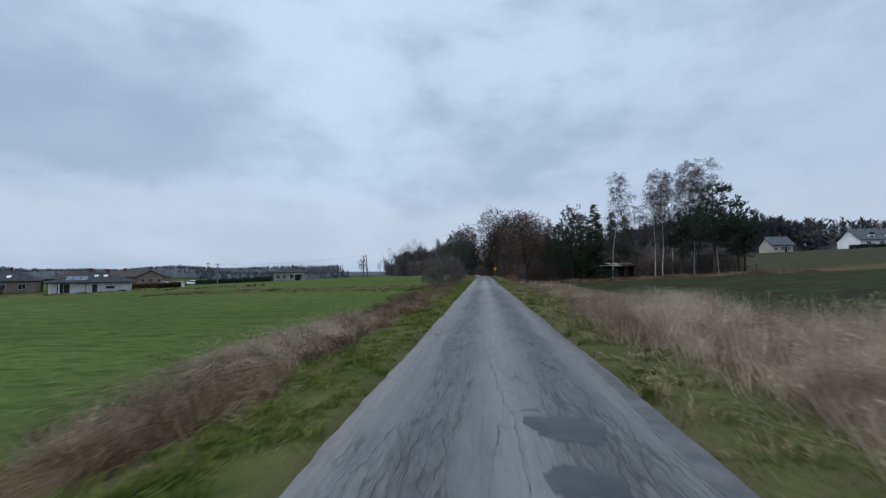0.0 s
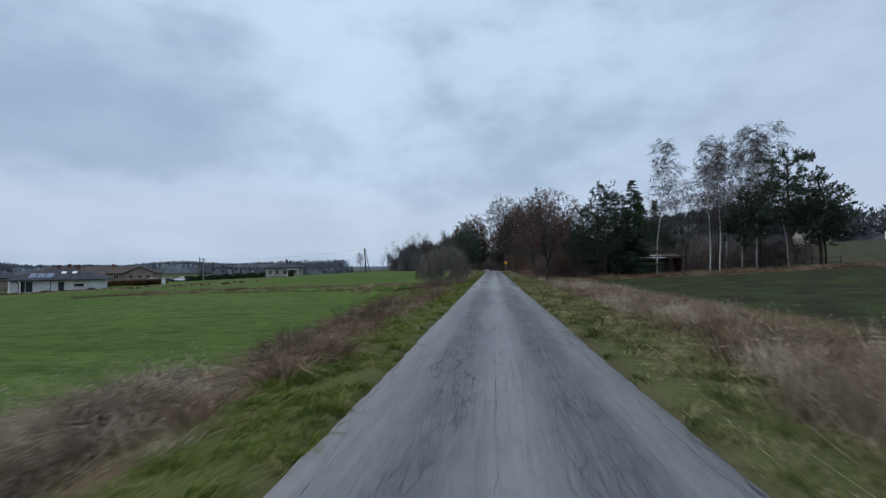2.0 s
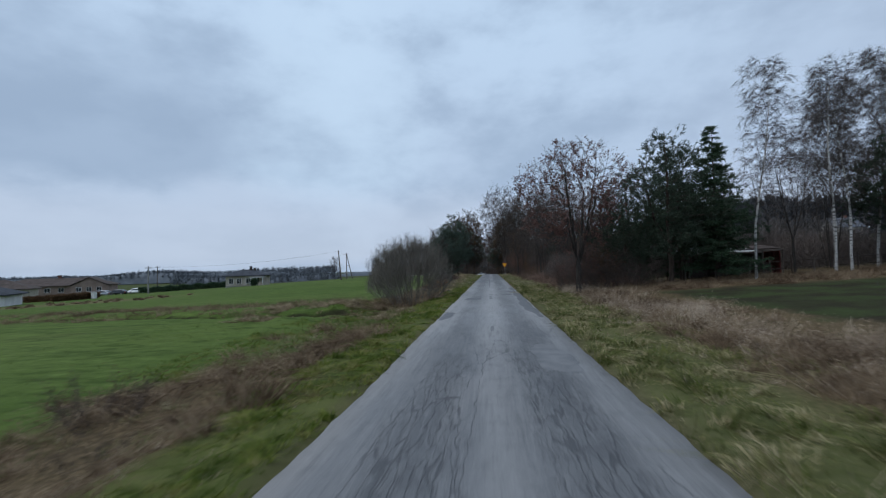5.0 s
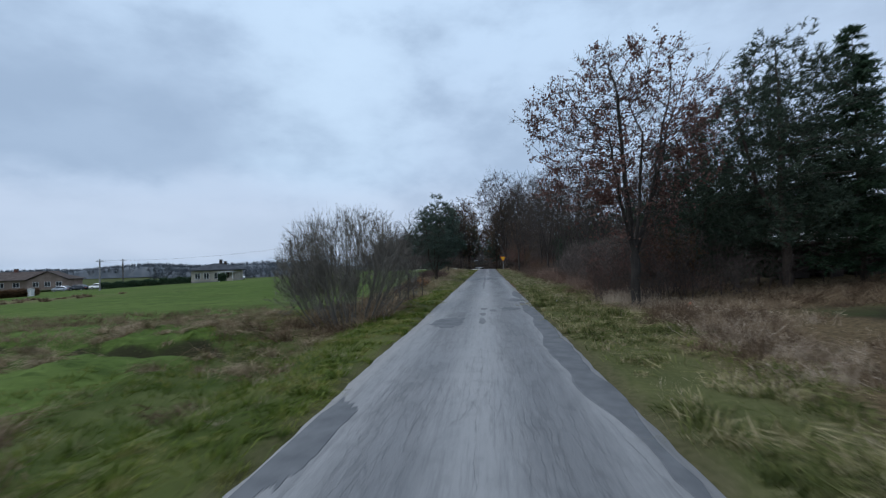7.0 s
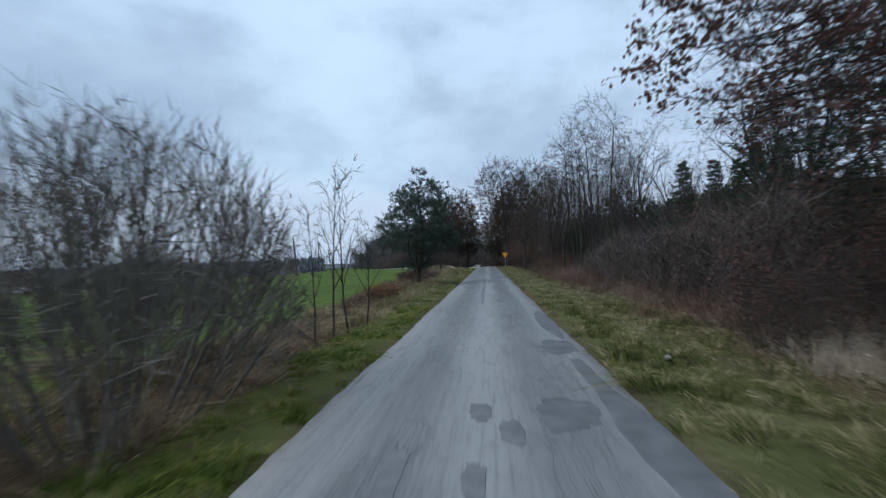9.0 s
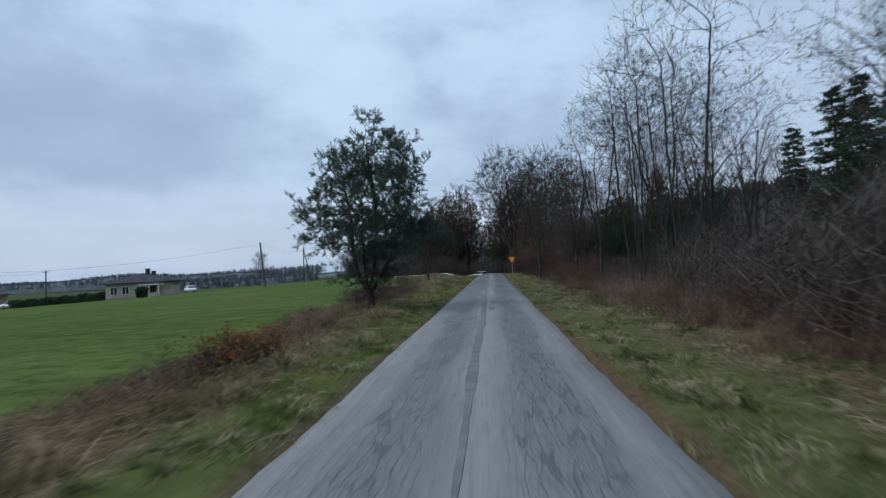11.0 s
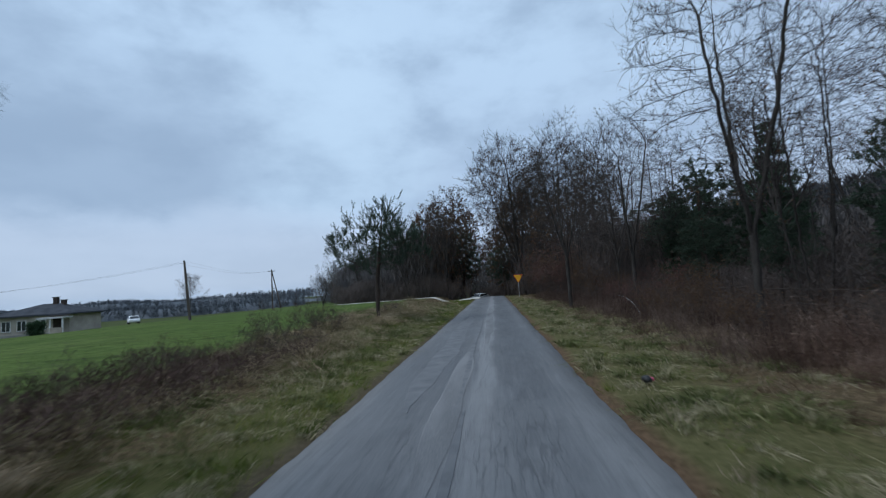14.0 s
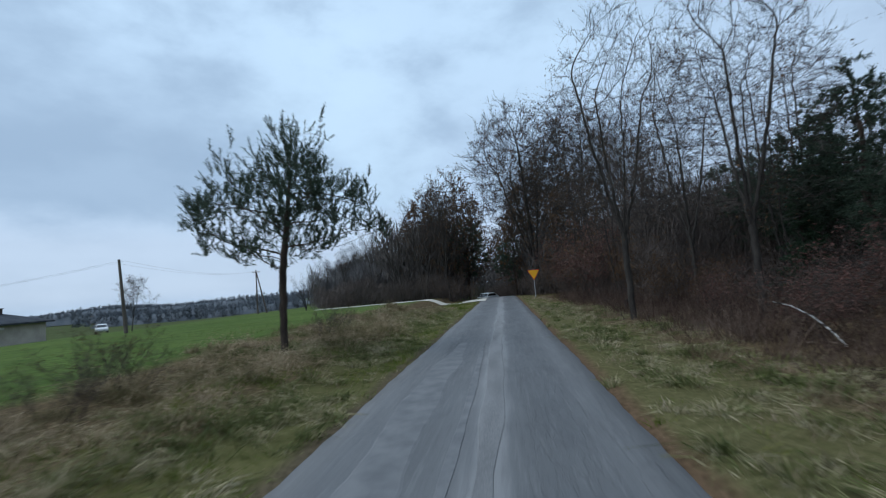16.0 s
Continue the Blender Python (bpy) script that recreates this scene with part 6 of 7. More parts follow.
def brushwood(name, pts, count, hmin, hmax, width, mat, label, seed, lean=0.5, low=0.0, category="woods"):
    """A thicket that nobody could count: stems and twigs filling outlined stretches of ground (x0, x1, y0, y1)."""
    global RNG
    RNG = np.random.default_rng(seed)
    area = np.array([(a[1] - a[0]) * (a[3] - a[2]) for a in pts])
    pick = RNG.choice(len(pts), count, p=area / area.sum())
    B = np.array(pts)[pick]
    x = B[:, 0] + (B[:, 1] - B[:, 0]) * RNG.uniform(0, 1, count)
    y = B[:, 2] + (B[:, 3] - B[:, 2]) * RNG.uniform(0, 1, count)
    top = hmin + (hmax - hmin) * np.clip(0.5 + 0.5 * waves(x * 0.45 + seed, y * 0.37), 0, 1)
    z = height(x, y) + low + top * RNG.uniform(0, 0.72, count) ** 0.9
    L = np.minimum(top * RNG.uniform(0.16, 0.34, count), 1.3 + 6 * width)
    D = np.stack([RNG.normal(size=count) * lean, RNG.normal(size=count) * lean, np.abs(RNG.normal(size=count)) * 0.5 + 0.5], 1)
    D = D / np.linalg.norm(D, axis=1, keepdims=True) * L[:, None]
    S = Shape()
    S.spikes(np.stack([x, y, z], 1), D, width * RNG.uniform(0.5, 1.5, count))
    ob = new(name, S.mesh(name, MAT[mat]))
    return tagged(ob, label, category, kind="stuff")


brushwood("undergrowth", [(6.2, 11, 57, 76), (5.3, 6.6, 56, 72), (6.6, 11, 104, 128)], 75000, 1.4, 3.8, 0.016, "brush", "dark tangled undergrowth along the edge of the bare wood", 301, lean=0.8)
brushwood("brambles", [(-6.2, -3.9, 77.0, 86.0)], 15000, 0.30, 0.95, 0.010, "bramble", "low dark red-brown brambles along the field margin", 317, lean=0.9, category="shrub")
brushwood("brambles", [(-6.0, -4.4, 64.5, 73.5)], 11000, 0.30, 0.80, 0.010, "redweeds", "low tan and russet brambles along the field margin", 320, lean=0.9, category="shrub")
brushwood("undergrowth", [(14, 34, 60.5, 68)], 34000, 1.8, 4.2, 0.022, "brush", "dark bare thicket behind the birches", 316, lean=0.6)
brushwood("undergrowth", [(9.4, 13, 76, 104)], 36000, 1.0, 2.6, 0.013, "brush", "low tangled undergrowth behind the fence", 315, lean=0.8)
brushwood("undergrowth", [(11, 14, 70, 128), (14, 22, 84, 128), (17, 42, 74, 82)], 50000, 1.6, 4.2, 0.024, "brush", "dark undergrowth deeper in the bare wood", 305, lean=0.8)
brushwood("undergrowth", [(7.5, 17, 105, 134)], 45000, 4.0, 9.0, 0.032, "brush", "tall bare thicket towards the junction", 310, lean=0.4)
brushwood("deep_wood", [(16, 24, 84, 130), (24, 44, 82, 135)], 36000, 3.0, 7.5, 0.085, "farwood", "dim mass of bare trees deep in the wood", 302, lean=0.4)
brushwood("junction_wood", [(3.5, 45, 132, 185), (-9, 9, 178, 206)], 34000, 6.0, 12.5, 0.15, "farwood", "dark wood beyond the junction", 303, lean=0.3)
brushwood("junction_wood", [(-15, -6, 137, 172), (-26, -8, 162, 186)], 32000, 9.0, 15.5, 0.12, "farwood", "dark wood beside the junction", 306, lean=0.3)
# towards the field the wood takes the colour with painted haze
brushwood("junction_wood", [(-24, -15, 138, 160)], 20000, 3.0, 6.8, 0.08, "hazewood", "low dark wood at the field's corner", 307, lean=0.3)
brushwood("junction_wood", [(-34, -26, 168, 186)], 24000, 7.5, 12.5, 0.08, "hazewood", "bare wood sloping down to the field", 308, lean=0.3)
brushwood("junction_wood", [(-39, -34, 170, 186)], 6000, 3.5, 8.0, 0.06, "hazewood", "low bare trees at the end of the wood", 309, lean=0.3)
brushwood("junction_brush", [(-22, -5, 133, 140), (3.4, 12, 128, 140), (-3.0, 6, 168, 180)], 40000, 1.8, 4.4, 0.04, "brush", "dense dark undergrowth by the junction", 304)


def conifer_rows(name, outline, count, h0, h1, mat, label, seed, blades_each=70):
    """A far belt of trees, each a tapering sheaf of twigs."""
    global RNG
    RNG = np.random.default_rng(seed)
    t = RNG.uniform(0, 1, count)
    (xa, ya), (xb, yb), depth, (za, zb) = outline
    x, y = xa + (xb - xa) * t + RNG.normal(size=count) * 2, ya + (yb - ya) * t + RNG.uniform(0, depth, count)
    z0 = za + (zb - za) * t - 0.5
    h = RNG.uniform(h0, h1, count) * (0.8 + 0.25 * waves(x * 0.02, y * 0.02))
    k = blades_each
    f = RNG.uniform(0.35, 0.95, (count, k))
    r = (1 - f) ** 0.45 * h[:, None] * 0.22
    a = RNG.uniform(0, 6.28, (count, k))
    A = np.stack([x[:, None] + 0 * f, y[:, None] + 0 * f, z0[:, None] + h[:, None] * f], -1).reshape(-1, 3)
    D = np.stack([np.cos(a) * r, np.sin(a) * r, 0.10 * h[:, None] + 0 * f], -1).reshape(-1, 3)
    S = Shape()
    S.spikes(A, D, np.full(len(A), 0.034) * np.repeat(h, k))
    # the closed canopy under the tops, added so that no dark gaps show
    n = 160
    u = np.linspace(0, 1, n)
    top = (h0 + h1) / 2 * (0.8 + 0.25 * waves((xa + (xb - xa) * u) * 0.02, (ya + (yb - ya) * u + depth / 2) * 0.02)) * RNG.uniform(0.68, 0.80, n) * np.minimum(1, 7 * np.minimum(u, 1 - u) + 0.05)
    gx, gy, gz = xa + (xb - xa) * u, ya + (yb - ya) * u, za + (zb - za) * u - 1.0
    V = np.concatenate([np.stack([gx, gy + 1.5, gz], 1), np.stack([gx, gy + 3.0, gz + top * 0.75], 1), np.stack([gx, gy + 6.0, gz + top + 0.5], 1), np.stack([gx, gy + depth, gz + top + 0.5], 1), np.stack([gx, gy + depth + 2, gz], 1)])
    i = (np.arange(4)[:, None] * n + np.arange(n - 1)[None]).ravel()
    S.add(V, np.concatenate([np.stack([i, i + 1, i + n + 1], 1), np.stack([i, i + n + 1, i + n], 1)]))
    ob = new(name, S.mesh(name, MAT[mat]))
    return tagged(ob, label, "woods", kind="stuff")


# the far belts wear the colours with the haze mixed in
conifer_rows("far_wood", ((-420, 300), (-118, 330), 40, (-2.6, -1.0)), 2600, 9.0, 11.0, "farpine_haze", "distant belt of dark woodland beyond the fields", 311, 30)
conifer_rows("far_wood", ((-150, 222), (-112, 232), 22, (-4.6, -4.4)), 260, 10.0, 11.5, "farpine_haze", "haze-tinted belt of woodland across the field", 318, 40)
conifer_rows("far_wood", ((-112, 232), (-80, 240), 22, (-4.6, -4.6)), 230, 7.8, 9.6, "farpine_haze", "haze-tinted lower end of the woodland belt", 319, 40)
conifer_rows("far_wood", ((-118, 330), (-10, 420), 40, (-1.0, -0.2)), 500, 2.5, 4.0, "farpine_haze", "distant low belt of trees on the horizon", 312, 22)
conifer_rows("far_wood", ((62, 200), (150, 210), 30, (6.0, 8.0)), 600, 15, 20, "hillwood_haze", "bare woodland behind the houses on the rise", 313, 60)
conifer_rows("far_wood", ((140, 190), (360, 150), 40, (7.6, 7.8)), 800, 15, 20, "hillwood_haze", "bare woodland along the hill", 314, 40)


# ---- houses ----
def window_part(house, x, z, w, h, y, mat="window", frame="white_trim", mid=True, face=-1):
    """A window in a wall that faces -y (face -1), proud of the plaster, with frame, pane and sill."""
    f = part("window", blocks((x - w / 2 - 0.06, x + w / 2 + 0.06, y - 0.05, y + 0.02, z - 0.06, z), (x - w / 2 - 0.06, x + w / 2 + 0.06, y - 0.05, y + 0.02, z + h, z + h + 0.06),
             (x - w / 2 - 0.06, x - w / 2, y - 0.05, y + 0.02, z, z + h), (x + w / 2, x + w / 2 + 0.06, y - 0.05, y + 0.02, z, z + h),
             *([(x - 0.03, x + 0.03, y - 0.045, y + 0.02, z, z + h)] if mid else [])), MAT[frame], house)
    part("pane", blocks((x - w / 2, x + w / 2, y - 0.03, y + 0.01, z, z + h)), MAT[mat], f, "dark reflecting glass")
    part("sill", blocks((x - w / 2 - 0.12, x + w / 2 + 0.12, y - 0.14, y, z - 0.11, z - 0.06)), MAT["concrete"], f)
    return f


def hip_roof(x0, x1, y0, y1, z, rise, over=0.5, inset=None, thick=0.18):
    """A hipped roof with eaves and thickness."""
    x0, x1, y0, y1 = x0 - over, x1 + over, y0 - over, y1 + over
    d = min(x1 - x0, y1 - y0) / 2 if inset is None else inset
    ym = (y0 + y1) / 2
    V = [(x0, y0, z), (x1, y0, z), (x1, y1, z), (x0, y1, z), (x0, y0, z + thick), (x1, y0, z + thick), (x1, y1, z + thick), (x0, y1, z + thick), (x0 + d, ym, z + rise), (x1 - d, ym, z + rise)]
    F = [(0, 3, 2, 1), (0, 1, 5, 4), (1, 2, 6, 5), (2, 3, 7, 6), (3, 0, 4, 7), (4, 5, 9, 8), (6, 7, 8, 9), (5, 6, 9), (7, 4, 8)]
    return solid(V, F)


def gable_roof(x0, x1, y0, y1, z, rise, over=0.5, along="x", thick=0.2):
    """A gabled roof, its ridge along x or y."""
    x0, x1, y0, y1 = x0 - over, x1 + over, y0 - over, y1 + over
    if along == "x":
        ym = (y0 + y1) / 2
        prof = [(y0, z), (ym, z + rise), (y1, z), (y1, z + thick), (ym, z + rise + thick), (y0, z + thick)]
        V = [(x, p, q) for x in (x0, x1) for p, q in prof]
    else:
        xm = (x0 + x1) / 2
        prof = [(x0, z), (xm, z + rise), (x1, z), (x1, z + thick), (xm, z + rise + thick), (x0, z + thick)]
        V = [(p, y, q) for y in (y0, y1) for p, q in prof]
    F = [(0, 1, 4, 5), (1, 2, 3, 4), (6, 11, 10, 7), (7, 10, 9, 8)] + [(i, (i + 1) % 6, (i + 1) % 6 + 6, i + 6) for i in range(6)]
    return solid(V, F)


def house_at(name, x, y, z, label, turn=0):
    return empty(name, pose(x, y, z, 0, 0, turn), label, "house")


def white_bungalow():
    h = house_at("bungalow", -84.4, 89.3, -2.95, "white rendered bungalow with a dark hipped roof and solar panels", 38)
    part("wall", solid(*prism_house(-6.6, 6.6, -5, 5, 2.35)), MAT["plaster_white"], h)
    part("plinth", blocks((-6.65, 6.65, -5.05, 5.05, -0.6, 0.25)), MAT["concrete"], h)
    r = part("roof", hip_roof(-6.6, 6.6, -5, 5, 2.35, 2.3, 0.8), MAT["tile_dark"], h)
    for x in (-3.6, -2.4, -1.2):
        part("solar_panel", slab_on_slope(x, 1.05, 0.9, 3.1, 2.35, 2.3, 5.8, 0.8), MAT["panel"], r, "dark blue glossy panel")
    # matte white stands in for the sky mirrored in the roof windows
    for x in (0.6, 2.2):
        part("skylight", slab_on_slope(x, 0.7, 2.9, 3.9, 2.35, 2.3, 5.8, 0.8), MAT["plaster_white"], r, "roof window with its sky reflection as pale colour")
    for x in (-0.6, 2.3):
        c = part("chimney", blocks((x - 0.35, x + 0.35, -0.1, 0.6, 3.9, 5.2), bevel=0.03), MAT["brick"], r)
        part("chimney_cap", blocks((x - 0.45, x + 0.45, -0.2, 0.7, 5.2, 5.3)), MAT["concrete"], c)
    window_part(h, -4.4, 0.35, 2.0, 1.85, -5.0)
    window_part(h, 3.2, 1.15, 1.5, 0.5, -5.0, mid=False)
    d = part("door", blocks((0.2, 1.05, -5.08, -4.95, 0.1, 2.05), bevel=0.02), MAT["tile_dark"], h, "dark front door")
    part("handle", blocks((0.92, 0.97, -5.13, -5.07, 0.95, 1.15)), MAT["metal"], d)
    part("porch_post", rod((-6.4, -5.7, 0), (-6.4, -5.7, 2.35), 0.16, sides=10), MAT["plaster_white"], h)
    part("porch_post", rod((-5.0, -5.7, 0), (-5.0, -5.7, 2.35), 0.12, sides=10), MAT["plaster_white"], h)
    part("gutter", blocks((-7.4, 7.4, -5.92, -5.80, 2.30, 2.42)), MAT["tile_dark"], h)
    part("downpipe", rod((-0.9, -5.07, 0), (-0.9, -5.07, 2.35), 0.05), MAT["tile_dark"], h)
    part("heat_pump", blocks((4.6, 5.7, -5.6, -5.1, 0.05, 0.85), bevel=0.04), MAT["tile_grey"], h, "grey outdoor heat pump")
    return h


def prism_house(x0, x1, y0, y1, z):
    V = [(x0, y0, 0), (x1, y0, 0), (x1, y1, 0), (x0, y1, 0), (x0, y0, z), (x1, y0, z), (x1, y1, z), (x0, y1, z)]
    return V, [(0, 3, 2, 1), (4, 5, 6, 7), (0, 1, 5, 4), (1, 2, 6, 5), (2, 3, 7, 6), (3, 0, 4, 7)]


def slab_on_slope(x, w, t0, t1, z, rise, half, over):
    """A thin panel lying on the front slope, from t0 to t1 metres up the plan of it."""
    y0, y1 = -half + t0, -half + t1
    zf = lambda y: z + 0.20 + (rise - 0.18) * (y + half) / half
    V = [(x - w / 2, y0, zf(y0)), (x + w / 2, y0, zf(y0)), (x + w / 2, y1, zf(y1)), (x - w / 2, y1, zf(y1))]
    V = V + [(a, b, c + 0.06) for a, b, c in V]
    return solid(V, [(0, 3, 2, 1), (4, 5, 6, 7), (0, 1, 5, 4), (1, 2, 6, 5), (2, 3, 7, 6), (3, 0, 4, 7)])


def low_house():
    h = house_at("old_house", -56.8, 126.5, -1.25, "small beige house with a low dark hipped roof and porch", 14)
    part("wall", solid(*prism_house(-4.1, 4.1, -3.1, 3.1, 2.45)), MAT["plaster_beige"], h)
    part("plinth", blocks((-4.15, 4.15, -3.15, 3.15, -0.6, 0.3)), MAT["concrete"], h)
    r = part("roof", hip_roof(-4.1, 4.1, -3.1, 3.1, 2.45, 1.5, 0.6), MAT["tile_dark"], h, "dark flat-pitched roof")
    for x in (0.6, 1.5):
        c = part("chimney", blocks((x - 0.25, x + 0.25, -0.3, 0.2, 3.6, 4.7 - (x > 1) * 0.4), bevel=0.03), MAT["tile_brown"], r)
        part("chimney_cap", blocks((x - 0.32, x + 0.32, -0.37, 0.27, 4.7 - (x > 1) * 0.4, 4.78 - (x > 1) * 0.4)), MAT["concrete"], c)
    window_part(h, -2.9, 0.8, 0.9, 1.15, -3.1)
    window_part(h, 0.9, 0.8, 1.1, 1.15, -3.1)
    window_part(h, -1.2, 0.8, 0.9, 1.15, -3.1)
    part("door", blocks((2.3, 3.2, -3.18, -3.05, 0.05, 2.1), bevel=0.02), MAT["timber"], h, "dark wooden door")
    p = part("porch", blocks((1.6, 4.5, -4.9, -3.1, 2.05, 2.25)), MAT["sheet_roof"], h, "pale flat porch roof")
    for x in (1.75, 3.0, 4.35):
        part("post", rod((x, -4.7, 0), (x, -4.7, 2.05), 0.09), MAT["white_trim"], p, "white porch post")
    part("porch_wall", blocks((3.0, 4.4, -4.8, -4.66, 0, 0.95)), MAT["plaster_beige"], p)
    return h


def long_barn():
    h = house_at("farmhouse", -120.5, 142.5, -2.5, "long brown farmhouse with a sweeping gabled roof", 30)
    part("wall", solid(*prism_house(-15, 10.5, -5.5, 5.5, 2.4)), MAT["plaster_brown"], h)
    part("gable", solid([(2.5, -6.6, 2.4), (10.6, -6.6, 2.4), (6.55, -6.6, 4.5), (2.5, -6.3, 2.4), (10.6, -6.3, 2.4), (6.55, -6.3, 4.5)], [(0, 1, 2), (3, 5, 4), (0, 3, 4, 1), (1, 4, 5, 2), (2, 5, 3, 0)]), MAT["plaster_brown"], h, "pale brown gable")
    part("gable_wall", blocks((2.5, 10.6, -6.6, -5.5, 0, 2.4)), MAT["plaster_brown"], h)
    r = part("roof", hip_roof(-15, 10.5, -5.5, 5.5, 2.4, 2.3, 0.7), MAT["tile_brown"], h)
    part("gable_roof", gable_roof(2.5, 10.6, -6.7, 0.0, 2.4, 2.15, 0.35, "y"), MAT["tile_brown"], r)
    c = part("chimney", blocks((-2.3, -1.6, -0.3, 0.4, 4.2, 5.4), bevel=0.03), MAT["brick"], r)
    part("chimney_cap", blocks((-2.4, -1.5, -0.4, 0.5, 5.4, 5.5)), MAT["concrete"], c)
    for x in (-12, -9, -6, -3, 0):
        window_part(h, x, 0.8, 1.2, 1.1, -5.5)
    for x in (4.2, 6.5, 8.8):
        window_part(h, x, 0.8, 1.1, 1.1, -6.6)
    return h


def dark_roof_house(x, y, z, w, d, wall, roof, label, rise=2.6, lights=True):
    h = house_at("house", x, y, z, label, 38)
    part("wall", solid(*prism_house(-w / 2, w / 2, -d / 2, d / 2, 2.7)), MAT[wall], h)
    r = part("roof", hip_roof(-w / 2, w / 2, -d / 2, d / 2, 2.7, rise, 0.6), MAT[roof], h)
    if lights:
        # pale skylights: the sky's reflection is painted in matte white
        for q in (-1.4, 1.0):
            part("skylight", slab_on_slope(q, 0.8, 1.5, 2.6, 2.7, rise, d / 2 + 0.6, 0.6), MAT["plaster_white"], r, "roof window with its sky reflection as pale colour")
    part("chimney", blocks((0.5, 1.1, -0.3, 0.3, 2.7 + rise * 0.7, 2.7 + rise + 0.8), bevel=0.03), MAT["brick"], r)
    for q in (-w * 0.3, 0.0, w * 0.3):
        window_part(h, q, 0.85, 1.3, 1.2, -d / 2)
    return h


def hill_house(name, x, y, z, w, d, eave, rise, wall, roof, label, dormers=1):
    """A taller house under a steep gabled roof, with dormers."""
    h = house_at(name, x, y, z, label)
    part("wall", solid(*prism_house(-w / 2, w / 2, -d / 2, d / 2, eave)), MAT[wall], h)
    r = part("roof", gable_roof(-w / 2, w / 2, -d / 2, d / 2, eave, rise, 0.6, "x"), MAT[roof], h)
    for s in (-1, 1):
        xx = s * (w / 2 - 0.15)
        part("gable", solid([(xx, -d / 2, eave), (xx, d / 2, eave), (xx, 0, eave + rise - 0.05), (xx + 0.15, -d / 2, eave), (xx + 0.15, d / 2, eave), (xx + 0.15, 0, eave + rise - 0.05)], [(0, 1, 2), (3, 5, 4), (0, 3, 4, 1), (1, 4, 5, 2), (2, 5, 3, 0)]), MAT[wall], h)
    for i in range(dormers):
        q = (i - (dormers - 1) / 2) * w * 0.4
        dm = part("dormer", blocks((q - 0.9, q + 0.9, -d / 2 + 0.6, -0.4, eave + 0.4, eave + 1.7)), MAT[wall], r)
        part("dormer_roof", gable_roof(q - 0.9, q + 0.9, -d / 2 + 0.6, -0.2, eave + 1.7, 0.7, 0.2, "y"), MAT[roof], dm)
        window_part(h, q, eave + 0.6, 1.0, 0.9, -d / 2 + 0.6)
    for q in (-w * 0.32, 0.0, w * 0.32):
        window_part(h, q, 0.9, 1.2, 1.3, -d / 2)
    part("door", blocks((w * 0.16 - 0.5, w * 0.16 + 0.5, -d / 2 - 0.08, -d / 2 + 0.05, 0.0, 2.1), bevel=0.02), MAT["timber"], h)
    part("chimney", blocks((w * 0.2, w * 0.2 + 0.6, -0.3, 0.3, eave + rise * 0.7, eave + rise + 0.9), bevel=0.03), MAT["brick"], r)
    return h


white_bungalow()
low_house()
long_barn()
dark_roof_house(-115.5, 98.0, -3.2, 12, 9, "plaster_brown", "tile_dark", "brown house with a dark roof and two skylights")
dark_roof_house(-108.0, 112.0, -2.9, 15, 9, "plaster_beige", "tile_brown", "beige house with a low brown roof", 2.2, False)
hill_house("beige_house", 114.5, 185, 7.9, 7.6, 8, 2.8, 3.4, "plaster_beige", "tile_slate", "beige house with a slate-grey roof on the rise", 0)
hill_house("white_house", 120.5, 150, 7.7, 12, 9, 2.6, 3.6, "plaster_white", "tile_slate", "white house with a slate-grey roof and dormers on the rise", 2)


